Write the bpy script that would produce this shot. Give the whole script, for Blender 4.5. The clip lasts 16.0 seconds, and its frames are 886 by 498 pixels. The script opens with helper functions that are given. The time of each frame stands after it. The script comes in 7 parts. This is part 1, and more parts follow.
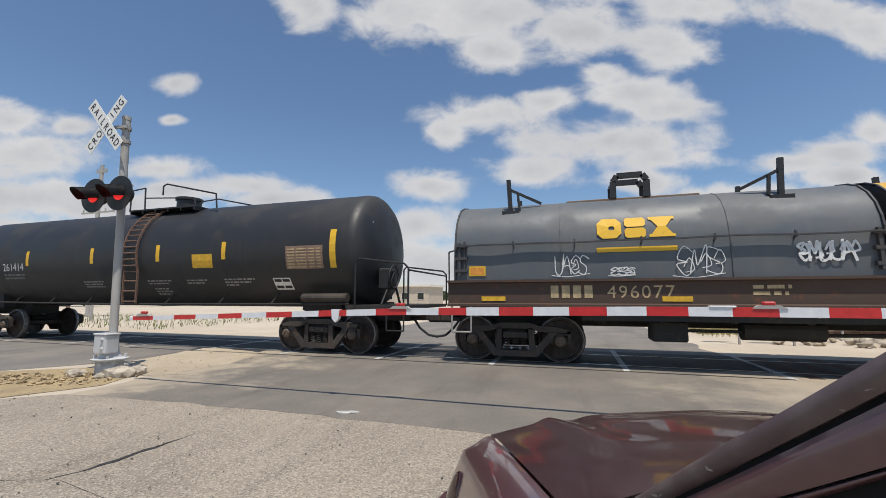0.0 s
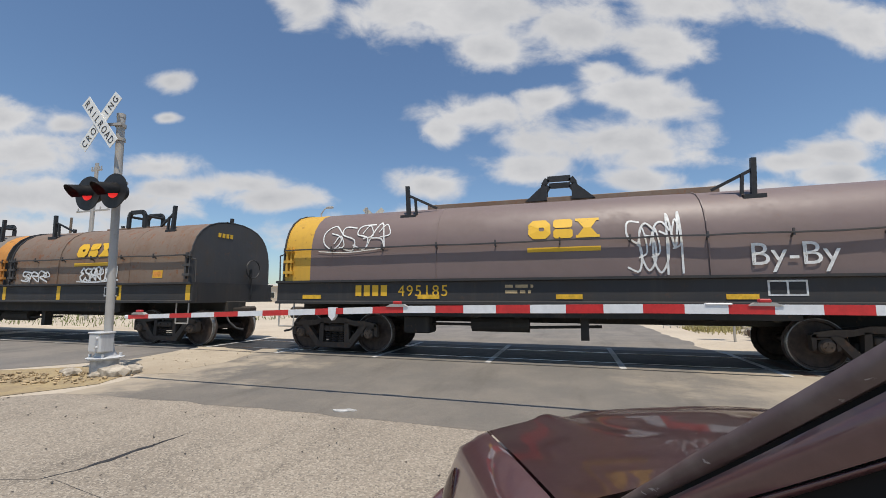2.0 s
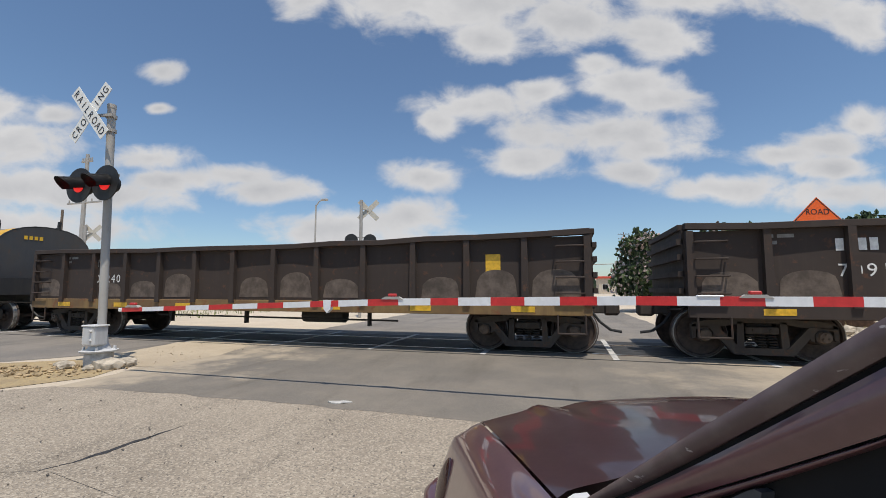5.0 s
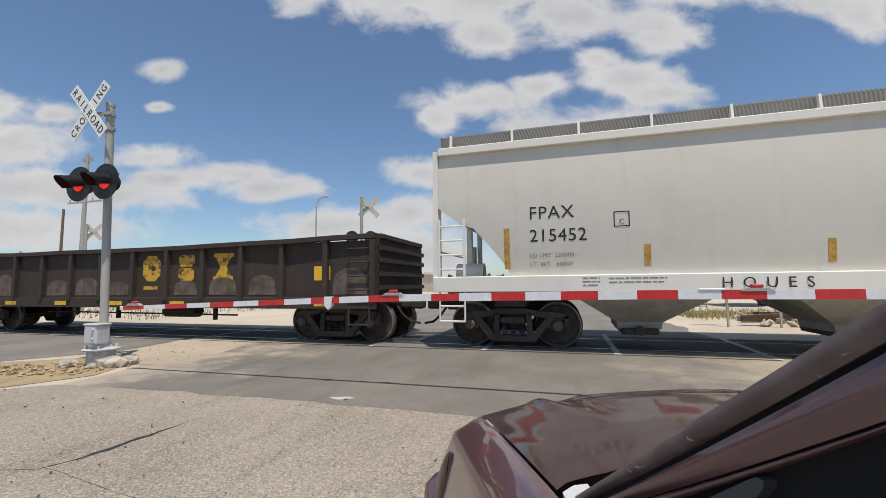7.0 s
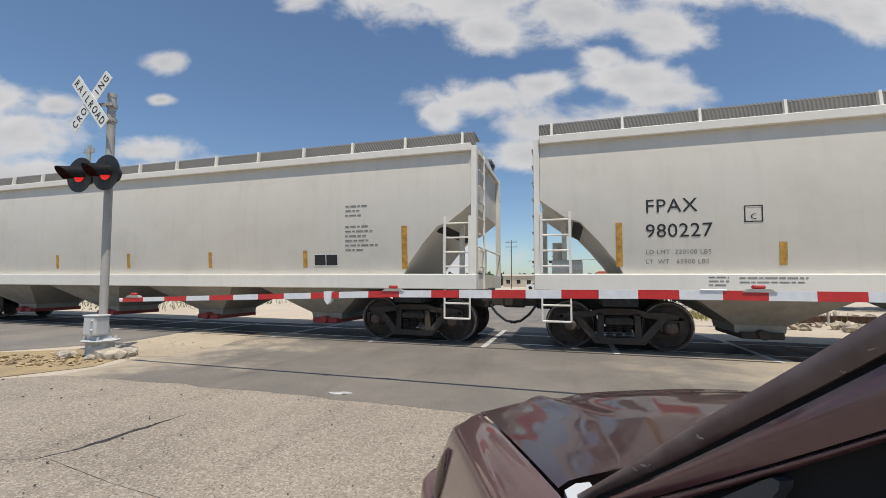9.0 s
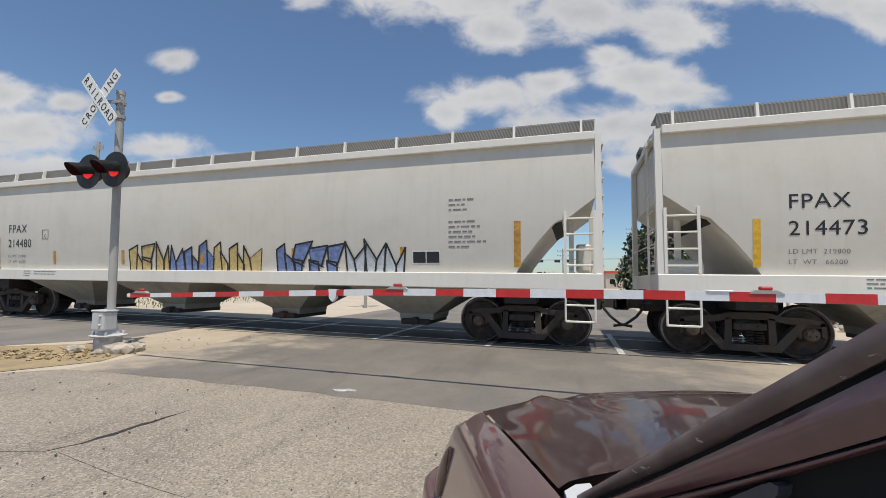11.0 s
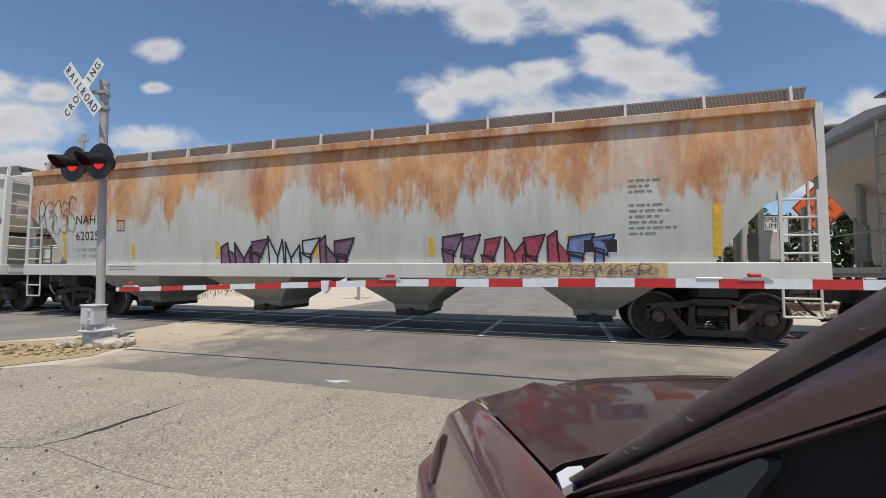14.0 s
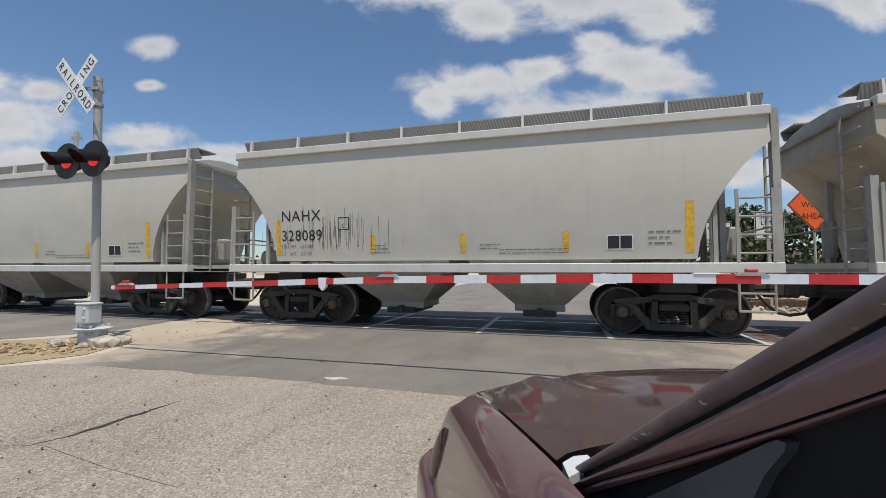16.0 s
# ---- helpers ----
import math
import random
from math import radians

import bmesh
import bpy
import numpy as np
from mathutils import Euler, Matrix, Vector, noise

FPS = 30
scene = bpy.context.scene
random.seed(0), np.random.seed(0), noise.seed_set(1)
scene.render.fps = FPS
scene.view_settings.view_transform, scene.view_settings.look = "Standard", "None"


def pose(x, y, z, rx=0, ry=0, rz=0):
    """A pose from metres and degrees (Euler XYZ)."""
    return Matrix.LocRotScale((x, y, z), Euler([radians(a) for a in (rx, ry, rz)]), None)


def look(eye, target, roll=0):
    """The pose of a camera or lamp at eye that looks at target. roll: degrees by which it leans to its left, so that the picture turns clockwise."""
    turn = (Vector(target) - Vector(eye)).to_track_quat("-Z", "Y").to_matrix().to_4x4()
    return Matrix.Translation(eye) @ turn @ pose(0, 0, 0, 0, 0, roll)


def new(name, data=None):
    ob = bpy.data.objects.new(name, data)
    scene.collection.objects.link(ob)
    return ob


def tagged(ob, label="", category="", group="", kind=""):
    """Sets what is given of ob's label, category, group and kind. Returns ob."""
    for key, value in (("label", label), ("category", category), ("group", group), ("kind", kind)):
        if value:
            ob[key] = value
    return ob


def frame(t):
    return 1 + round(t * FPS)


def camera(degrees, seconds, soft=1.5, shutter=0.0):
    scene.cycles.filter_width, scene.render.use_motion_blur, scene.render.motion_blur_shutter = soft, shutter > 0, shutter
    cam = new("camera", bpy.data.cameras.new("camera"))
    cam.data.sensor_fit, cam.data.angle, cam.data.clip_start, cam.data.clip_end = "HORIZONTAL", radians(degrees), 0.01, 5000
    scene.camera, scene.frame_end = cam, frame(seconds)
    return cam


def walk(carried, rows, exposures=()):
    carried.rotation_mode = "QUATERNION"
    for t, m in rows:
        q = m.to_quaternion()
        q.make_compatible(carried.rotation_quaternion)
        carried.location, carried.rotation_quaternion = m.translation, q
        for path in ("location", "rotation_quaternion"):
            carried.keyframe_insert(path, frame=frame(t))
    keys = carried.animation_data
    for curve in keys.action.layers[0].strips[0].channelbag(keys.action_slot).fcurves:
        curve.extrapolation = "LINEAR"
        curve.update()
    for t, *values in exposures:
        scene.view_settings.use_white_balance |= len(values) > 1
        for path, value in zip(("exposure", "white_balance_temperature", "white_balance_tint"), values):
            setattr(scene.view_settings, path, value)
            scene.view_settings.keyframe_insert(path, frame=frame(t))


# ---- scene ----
cam = camera(93.60, 16.0, soft=0.6)


def view(yaw, pitch, roll, x, y, z):
    a, b = radians(yaw), radians(pitch)
    eye = Vector((x, y, z))
    return look(eye, eye + Vector((-math.sin(a) * math.cos(b), math.cos(a) * math.cos(b), math.sin(b))), roll)


walk(cam, [
    (0.0, view(17.40, 6.69, 0.04, -0.004, -0.019, 1.302)),
    (0.5, view(17.24, 6.74, 0.11, -0.002, -0.019, 1.307)),
    (1.0, view(17.00, 6.75, 0.06, -0.007, -0.033, 1.306)),
    (1.5, view(16.96, 6.64, -0.01, -0.004, -0.021, 1.302)),
    (2.0, view(17.00, 6.49, -0.04, -0.004, -0.010, 1.294)),
    (2.5, view(16.90, 6.37, 0.00, -0.002, -0.005, 1.291)),
    (3.0, view(16.72, 6.19, -0.03, -0.003, -0.013, 1.293)),
    (3.5, view(16.61, 5.92, -0.11, 0.005, -0.016, 1.297)),
    (4.0, view(16.39, 5.73, -0.03, 0.003, -0.018, 1.297)),
    (6.5, view(16.41, 5.05, -0.36, 0.003, -0.013, 1.294)),
    (7.0, view(16.49, 4.95, -0.57, 0.007, -0.005, 1.287)),
    (7.5, view(16.44, 4.80, -0.52, 0.003, -0.010, 1.288)),
    (8.0, view(16.34, 4.82, -0.12, -0.007, -0.018, 1.289)),
    (8.5, view(16.51, 4.66, 0.04, -0.004, 0.008, 1.285)),
    (9.0, view(16.56, 4.59, 0.33, -0.002, 0.013, 1.277)),
    (11.5, view(17.32, 4.24, 0.83, 0.004, 0.013, 1.280)),
    (12.0, view(17.03, 4.04, 0.68, -0.004, 0.022, 1.268)),
    (12.5, view(16.97, 3.84, 0.57, 0.003, 0.005, 1.281)),
    (13.0, view(16.65, 3.61, 0.41, 0.005, 0.014, 1.273)),
    (13.5, view(16.46, 3.38, 0.37, 0.001, 0.026, 1.270)),
    (14.0, view(16.27, 3.16, 0.22, 0.005, 0.024, 1.269)),
    (14.5, view(16.07, 3.02, 0.07, 0.005, 0.021, 1.266)),
    (15.0, view(16.01, 2.95, 0.09, -0.002, 0.026, 1.262)),
    (15.5, view(15.96, 2.85, 0.13, 0.010, 0.036, 1.267)),
    (16.0, view(15.82, 2.88, 0.03, -0.010, 0.031, 1.252)),
], exposures=[(0.0, 0.0, 6500, 10), (7.0, -0.02, 6550, 10), (12.0, -0.05, 6450, 10), (16.0, -0.04, 6350, 10)])



# ---- world, sun, exposure ----
SUN = Vector((0.17, -0.27, 0.95)).normalized()

# the middle of the open sky, and its sideways and upward axes
SKY_F, SKY_R, SKY_U = (-0.2828, 0.9553, 0.0863), (0.9586, 0.2847, -0.01), (0.0341, -0.0799, 0.9962)
# clouds: centre and half size, in hundredths of the distance, sideways and upwards
CLOUDS_HIGH = [(-35.4, 62.7, 7.7, 5.7), (-15.2, 61.3, 10.4, 7.1), (8.3, 60.6, 23.4, 9.1), (9.8, 51.5, 11.7, 5.3), (29.0, 56.4, 16.4, 6.7), (51.4, 53.6, 10.2, 7.6), (58.3, 62.0, 14.9, 4.5), (87.3, 61.9, 10.1, 5.8), (101.3, 56.4, 8.0, 6.2), (27.6, 72.5, 57.8, 8.5), (92.9, 72.4, 16.2, 7.0)]
CLOUDS_MID = [(37.8, 45.9, 5.7, 2.8), (9.2, 35.5, 14.4, 4.2), (-1.0, 31.3, 5.5, 3.6), (22.8, 39.0, 7.5, 3.3), (46.6, 41.1, 13.5, 4.4), (52.7, 37.7, 10.8, 3.9), (38.4, 29.4, 25.0, 5.5), (20.8, 22.4, 11.5, 3.8), (49.2, 25.3, 11.4, 3.6), (-4.3, 18.2, 9.6, 3.7)]
CLOUDS_RIGHT = [(81.4, 24.4, 12.0, 2.3), (94.7, 27.6, 10.6, 4.3), (101.4, 31.7, 6.0, 4.8), (94.6, 21.2, 10.6, 3.0), (47.8, 19.9, 10.8, 3.4)]
CLOUDS_LEFT = [(-103.9, 25.2, 16.3, 6.7), (-108.5, 33.6, 13.5, 4.2), (-93.6, 32.3, 6.4, 2.5), (-67.9, 43.2, 5.3, 3.0), (-68.3, 34.1, 3.5, 1.4), (-102.1, 14.7, 18.3, 5.6)]
CLOUDS_LOW = [(-70.1, 21.9, 9.8, 3.3), (-65.7, 17.1, 12.5, 3.3), (-47.7, 17.9, 9.0, 3.0), (-43.5, 14.9, 12.4, 3.3), (-82.3, 12.8, 22.4, 3.9), (-7.7, 8.6, 10.2, 4.8), (-4.8, -0.9, 16.3, 6.8), (67.9, 15.9, 16.0, 3.5), (-26.8, 5.7, 16.5, 4.1), (-101.7, 5.0, 28.1, 5.5), (94.5, 14.8, 18.5, 4.0)]


def make_world():
    world = bpy.data.worlds.new("sky")
    scene.world = world
    world.use_nodes = True
    nt = world.node_tree
    nt.nodes.clear()
    N, L = nt.nodes.new, nt.links.new

    def math_node(op, a, b=None, clamp=False):
        m = N("ShaderNodeMath")
        m.operation, m.use_clamp = op, clamp
        for k, v in enumerate((a, b)):
            if v is None:
                continue
            if isinstance(v, (int, float)):
                m.inputs[k].default_value = v
            else:
                L(v, m.inputs[k])
        return m.outputs[0]

    sky = N("ShaderNodeTexSky")
    sky.sky_type, sky.sun_disc = "NISHITA", False
    sky.sun_elevation = math.asin(SUN.z)
    sky.sun_rotation = math.atan2(SUN.x, SUN.y)
    sky.air_density, sky.dust_density, sky.ozone_density = 1.0, 0.6, 1.9
    co = N("ShaderNodeTexCoord")

    def along(axis):
        d = N("ShaderNodeVectorMath")
        d.operation = "DOT_PRODUCT"
        L(co.outputs["Generated"], d.inputs[0])
        d.inputs[1].default_value = axis
        return d.outputs["Value"]
    ahead = math_node("MAXIMUM", along(SKY_F), 0.12)
    u, v = math_node("DIVIDE", along(SKY_R), ahead), math_node("DIVIDE", along(SKY_U), ahead)
    total = None
    for cx, cy, rx, ry in CLOUDS_HIGH + CLOUDS_MID + CLOUDS_RIGHT + CLOUDS_LEFT + CLOUDS_LOW:
        a = math_node("DIVIDE", math_node("SUBTRACT", u, cx / 100), rx / 100)
        b = math_node("DIVIDE", math_node("SUBTRACT", v, cy / 100), ry / 100)
        d = math_node("SUBTRACT", 1.0, math_node("SQRT", math_node("ADD", math_node("MULTIPLY", a, a), math_node("MULTIPLY", b, b))))
        total = d if total is None else math_node("SMOOTH_MAX", total, d)
        if total is not d:
            total.node.inputs[2].default_value = 0.35
    flat = N("ShaderNodeCombineXYZ")
    L(u, flat.inputs[0])
    L(math_node("MULTIPLY", v, 1.5), flat.inputs[1])

    def fbm(scale, detail, rough, offset=0.0):
        t = N("ShaderNodeTexNoise")
        t.inputs["Scale"].default_value, t.inputs["Detail"].default_value, t.inputs["Roughness"].default_value = scale, detail, rough
        t.inputs["Distortion"].default_value = 0.25
        s = N("ShaderNodeVectorMath")
        s.operation = "ADD"
        L(flat.outputs[0], s.inputs[0])
        s.inputs[1].default_value = (offset, offset * 1.7, 0)
        L(s.outputs[0], t.inputs["Vector"])
        return t.outputs[0]
    rag = math_node("SUBTRACT", fbm(7.5, 9, 0.58), 0.5)
    field = math_node("ADD", math_node("ADD", math_node("MAXIMUM", total, -1.2), 0.22), math_node("MULTIPLY", rag, 2.3))
    mask = N("ShaderNodeMapRange")
    mask.interpolation_type = "SMOOTHSTEP"
    for k, val in (("From Min", -0.12), ("From Max", 0.72)):
        mask.inputs[k].default_value = val
    L(field, mask.inputs["Value"])
    # grey undersides where the cloud is thick
    thick = N("ShaderNodeMapRange")
    for k, val in (("From Min", 0.35), ("From Max", 1.5), ("To Min", 0.0), ("To Max", 1.0)):
        thick.inputs[k].default_value = val
    L(math_node("ADD", field, math_node("MULTIPLY", math_node("SUBTRACT", fbm(5.0, 4, 0.5, 3.1), 0.5), 1.6)), thick.inputs["Value"])
    tone = N("ShaderNodeMix")
    tone.data_type = "RGBA"
    tone.inputs["A"].default_value, tone.inputs["B"].default_value = (6.7, 6.7, 6.8, 1), (5.0, 5.1, 5.35, 1)
    L(thick.outputs[0], tone.inputs["Factor"])
    blue = N("ShaderNodeMix")
    blue.data_type, blue.blend_type = "RGBA", "MULTIPLY"
    blue.inputs["Factor"].default_value = 1.0
    L(sky.outputs[0], blue.inputs["A"])
    blue.inputs["B"].default_value = (1.02, 1.13, 1.20, 1)
    mix = N("ShaderNodeMix")
    mix.data_type = "RGBA"
    L(mask.outputs[0], mix.inputs["Factor"])
    L(blue.outputs["Result"], mix.inputs["A"])
    L(tone.outputs["Result"], mix.inputs["B"])
    bg = N("ShaderNodeBackground")
    bg.inputs["Strength"].default_value = 0.10
    L(mix.outputs["Result"], bg.inputs["Color"])
    out = N("ShaderNodeOutputWorld")
    L(bg.outputs[0], out.inputs["Surface"])


make_world()
lamp = bpy.data.lights.new("sun", "SUN")
lamp.energy, lamp.angle, lamp.color = 4.2, radians(0.55), (1.0, 0.93, 0.82)
sun = new("sun", lamp)
sun.matrix_world = look((0, 0, 60), Vector((0, 0, 60)) - SUN)
scene.view_settings.exposure = 0.0


# ---- materials ----
def nodes_of(name):
    m = bpy.data.materials.new(name)
    m.use_nodes = True
    nt = m.node_tree
    return m, nt, nt.nodes["Principled BSDF"]


def noise_tex(nt, scale, detail=5, rough=0.6, stretch=None, space="Object"):
    co = nt.nodes.new("ShaderNodeTexCoord")
    t = nt.nodes.new("ShaderNodeTexNoise")
    t.inputs["Scale"].default_value, t.inputs["Detail"].default_value, t.inputs["Roughness"].default_value = scale, detail, rough
    if stretch:
        mp = nt.nodes.new("ShaderNodeMapping")
        mp.inputs["Scale"].default_value = stretch
        nt.links.new(co.outputs[space], mp.inputs["Vector"])
        nt.links.new(mp.outputs[0], t.inputs["Vector"])
    else:
        nt.links.new(co.outputs[space], t.inputs["Vector"])
    return t.outputs[0]


def ramp(nt, fac, lo, hi, a=0.0, b=1.0):
    r = nt.nodes.new("ShaderNodeMapRange")
    r.interpolation_type = "SMOOTHSTEP"
    for k, val in (("From Min", lo), ("From Max", hi), ("To Min", a), ("To Max", b)):
        r.inputs[k].default_value = val
    nt.links.new(fac, r.inputs["Value"])
    return r.outputs[0]


def blend(nt, fac, a, b, mode="MIX"):
    m = nt.nodes.new("ShaderNodeMix")
    m.data_type, m.blend_type = "RGBA", mode
    for key, v in (("Factor", fac), ("A", a), ("B", b)):
        if isinstance(v, (int, float)):
            m.inputs[key].default_value = v
        elif isinstance(v, tuple):
            m.inputs[key].default_value = (*v, 1)
        else:
            nt.links.new(v, m.inputs[key])
    return m.outputs["Result"]


def bump(nt, bsdf, height, strength=0.3, distance=0.01):
    b = nt.nodes.new("ShaderNodeBump")
    b.inputs["Strength"].default_value, b.inputs["Distance"].default_value = strength, distance
    nt.links.new(height, b.inputs["Height"])
    nt.links.new(b.outputs[0], bsdf.inputs["Normal"])


def times(nt, a, b):
    m = nt.nodes.new("ShaderNodeMath")
    m.operation = "MULTIPLY"
    for k, v in enumerate((a, b)):
        if isinstance(v, (int, float)):
            m.inputs[k].default_value = v
        else:
            nt.links.new(v, m.inputs[k])
    return m.outputs[0]


def paint(name, color, rust=0.15, dirt=0.35, rough=0.5, rust_color=(0.16, 0.06, 0.025), dirt_color=(0.12, 0.10, 0.08), dents=0.15):
    """Weathered paint on steel: broad grime, vertical streaks, rust spots, shallow dents."""
    m, nt, bsdf = nodes_of(name)
    broad = ramp(nt, noise_tex(nt, 0.9, 6, 0.65), 0.42, 0.72)
    streak = ramp(nt, noise_tex(nt, 1.0, 6, 0.7, (5.0, 5.0, 0.35)), 0.48, 0.74)
    spots = ramp(nt, noise_tex(nt, 5.0, 8, 0.72), 0.60 - 0.12 * rust, 0.70 - 0.10 * rust)
    c = blend(nt, times(nt, broad, dirt), color, dirt_color)
    c = blend(nt, times(nt, streak, dirt * 0.8), c, dirt_color)
    c = blend(nt, times(nt, spots, min(1.0, rust * 2.2)), c, rust_color)
    nt.links.new(c, bsdf.inputs["Base Color"])
    nt.links.new(ramp(nt, broad, 0, 1, rough, min(0.95, rough + 0.25)), bsdf.inputs["Roughness"])
    if dents:
        bump(nt, bsdf, noise_tex(nt, 1.3, 3, 0.5), dents, 0.05)
    return m


def plain(name, color, rough=0.5, metal=0.0, grain=0.25, scale=12.0):
    m, nt, bsdf = nodes_of(name)
    n = noise_tex(nt, scale, 6, 0.65)
    dark = tuple(v * (1 - grain) for v in color)
    light = tuple(min(1.0, v * (1 + grain)) for v in color)
    nt.links.new(blend(nt, ramp(nt, n, 0.3, 0.7), dark, light), bsdf.inputs["Base Color"])
    bsdf.inputs["Roughness"].default_value, bsdf.inputs["Metallic"].default_value = rough, metal
    return m


def glow(name, color, strength):
    m, nt, bsdf = nodes_of(name)
    bsdf.inputs["Base Color"].default_value = (*color, 1)
    bsdf.inputs["Emission Color"].default_value = (*color, 1)
    bsdf.inputs["Emission Strength"].default_value = strength
    return m


def soil(name, a, b, c, scale=0.6):
    m, nt, bsdf = nodes_of(name)
    col = blend(nt, ramp(nt, noise_tex(nt, scale, 8, 0.65), 0.35, 0.65), a, b)
    col = blend(nt, ramp(nt, noise_tex(nt, 34.0, 4, 0.7), 0.50, 0.68, 0, 0.6), col, c)
    nt.links.new(col, bsdf.inputs["Base Color"])
    bsdf.inputs["Roughness"].default_value = 0.95
    bump(nt, bsdf, noise_tex(nt, 20.0, 8, 0.7), 0.6, 0.03)
    return m


def chip_seal(name, a, b, stone, stains, speckle):
    """Worn road surface: pale stones in a binder, tyre stains running with the traffic."""
    m, nt, bsdf = nodes_of(name)
    col = blend(nt, ramp(nt, noise_tex(nt, 0.7, 7, 0.6), 0.35, 0.68), a, b)
    col = blend(nt, times(nt, ramp(nt, noise_tex(nt, 1.0, 6, 0.62, (1.6, 0.25, 1.0)), 0.50, 0.70), stains), col, tuple(v * 0.45 for v in b))
    vor = nt.nodes.new("ShaderNodeTexVoronoi")
    co = nt.nodes.new("ShaderNodeTexCoord")
    nt.links.new(co.outputs["Object"], vor.inputs["Vector"])
    vor.inputs["Scale"].default_value = 78.0
    hue = nt.nodes.new("ShaderNodeSeparateColor")
    nt.links.new(vor.outputs["Color"], hue.inputs[0])
    col = blend(nt, times(nt, ramp(nt, hue.outputs[0], 0.45, 0.95), speckle), col, stone)
    col = blend(nt, times(nt, ramp(nt, hue.outputs[1], 0.70, 1.0), speckle), col, (0.07, 0.065, 0.06))
    nt.links.new(col, bsdf.inputs["Base Color"])
    bsdf.inputs["Roughness"].default_value = 0.88
    bump(nt, bsdf, vor.outputs["Distance"], 0.35, 0.008)
    return m


M = {}
M["sand"] = soil("sandy_soil", (0.50, 0.42, 0.31), (0.40, 0.33, 0.24), (0.28, 0.23, 0.17))
M["lot"] = soil("pale_caliche", (0.57, 0.49, 0.385), (0.48, 0.41, 0.32), (0.36, 0.30, 0.23), 0.25)
M["dry_dirt"] = soil("dry_verge", (0.42, 0.32, 0.17), (0.30, 0.23, 0.14), (0.16, 0.12, 0.08), 2.0)
M["road"] = chip_seal("chip_seal_road", (0.312, 0.265, 0.208), (0.250, 0.211, 0.165), (0.52, 0.455, 0.365), 0.45, 0.52)
M["apron"] = chip_seal("worn_asphalt", (0.165, 0.152, 0.138), (0.23, 0.205, 0.178), (0.32, 0.29, 0.25), 0.5, 0.22)


def sandy_apron():
    m = chip_seal("worn_asphalt", (0.148, 0.134, 0.116), (0.205, 0.181, 0.150), (0.29, 0.258, 0.215), 0.5, 0.22)
    nt = m.node_tree
    bsdf = nt.nodes["Principled BSDF"]
    under = bsdf.inputs["Base Color"].links[0].from_socket
    co = nt.nodes.new("ShaderNodeTexCoord")
    sep = nt.nodes.new("ShaderNodeSeparateXYZ")
    nt.links.new(co.outputs["Object"], sep.inputs[0])
    add = nt.nodes.new("ShaderNodeMath")
    add.operation = "ADD"
    nt.links.new(sep.outputs[0], add.inputs[0])
    nt.links.new(ramp(nt, noise_tex(nt, 0.8, 7, 0.65), 0.3, 0.7, -1.4, 1.4), add.inputs[1])
    sand = blend(nt, noise_tex(nt, 3.0, 6, 0.6), (0.44, 0.37, 0.28), (0.34, 0.285, 0.21))
    col = blend(nt, ramp(nt, add.outputs[0], 0.6, 4.2, 0.0, 0.92), under, sand)
    nt.links.new(blend(nt, ramp(nt, add.outputs[0], -7.0, -4.9, 0.95, 0.0), col, sand), bsdf.inputs["Base Color"])
    return m


M["apron_sandy"] = sandy_apron()
M["panel"] = plain("crossing_panel_rubber", (0.030, 0.030, 0.032), 0.75, 0, 0.5, 5.0)
M["joint"] = plain("panel_joint_concrete", (0.47, 0.46, 0.44), 0.85, 0, 0.3, 9.0)
M["rail_top"] = plain("polished_rail", (0.42, 0.40, 0.38), 0.28, 0.9, 0.2)
M["rail_side"] = plain("rusty_rail", (0.10, 0.06, 0.04), 0.85, 0.2, 0.4)
M["ballast"] = soil("dark_ballast", (0.10, 0.09, 0.08), (0.16, 0.14, 0.12), (0.05, 0.045, 0.04), 1.2)
M["tar"] = plain("crack_seal_tar", (0.035, 0.033, 0.032), 0.6, 0, 0.4)
M["galv"] = paint("galvanised_steel", (0.40, 0.385, 0.36), 0.08, 0.45, 0.5, (0.22, 0.15, 0.10), (0.20, 0.17, 0.14), dents=0)
M["alu"] = paint("aluminium_paint", (0.55, 0.56, 0.57), 0.05, 0.35, 0.5, dents=0.1)
M["black"] = plain("matt_black", (0.018, 0.018, 0.019), 0.55, 0, 0.3)
M["rubber"] = plain("black_rubber", (0.008, 0.008, 0.008), 0.95, 0, 0.3)
M["sign_white"] = plain("sign_white", (0.78, 0.78, 0.74), 0.45, 0, 0.05)
M["ink"] = plain("black_lettering", (0.02, 0.02, 0.022), 0.6, 0, 0.2)
M["white_ink"] = plain("white_lettering", (0.72, 0.72, 0.70), 0.6, 0, 0.15)
M["yellow_ink"] = paint("yellow_lettering", (0.80, 0.47, 0.03), 0.16, 0.12, 0.55, (0.16, 0.10, 0.05), (0.40, 0.25, 0.06), 0)
M["faded_ink"] = plain("faded_lettering", (0.22, 0.21, 0.195), 0.7, 0, 0.2)
M["tan_ink"] = plain("tan_lettering", (0.48, 0.36, 0.20), 0.7, 0, 0.2)
M["brown_ink"] = plain("brown_stencil", (0.26, 0.17, 0.12), 0.7, 0, 0.2)
M["orange_ink"] = plain("orange_lettering", (0.72, 0.30, 0.05), 0.6, 0, 0.2)
M["red_stripe"] = plain("red_reflective", (0.55, 0.03, 0.03), 0.35, 0, 0.12)
M["white_stripe"] = plain("white_reflective", (0.74, 0.75, 0.76), 0.35, 0, 0.06)
M["reflector"] = plain("yellow_reflector", (0.72, 0.42, 0.03), 0.4, 0, 0.2)
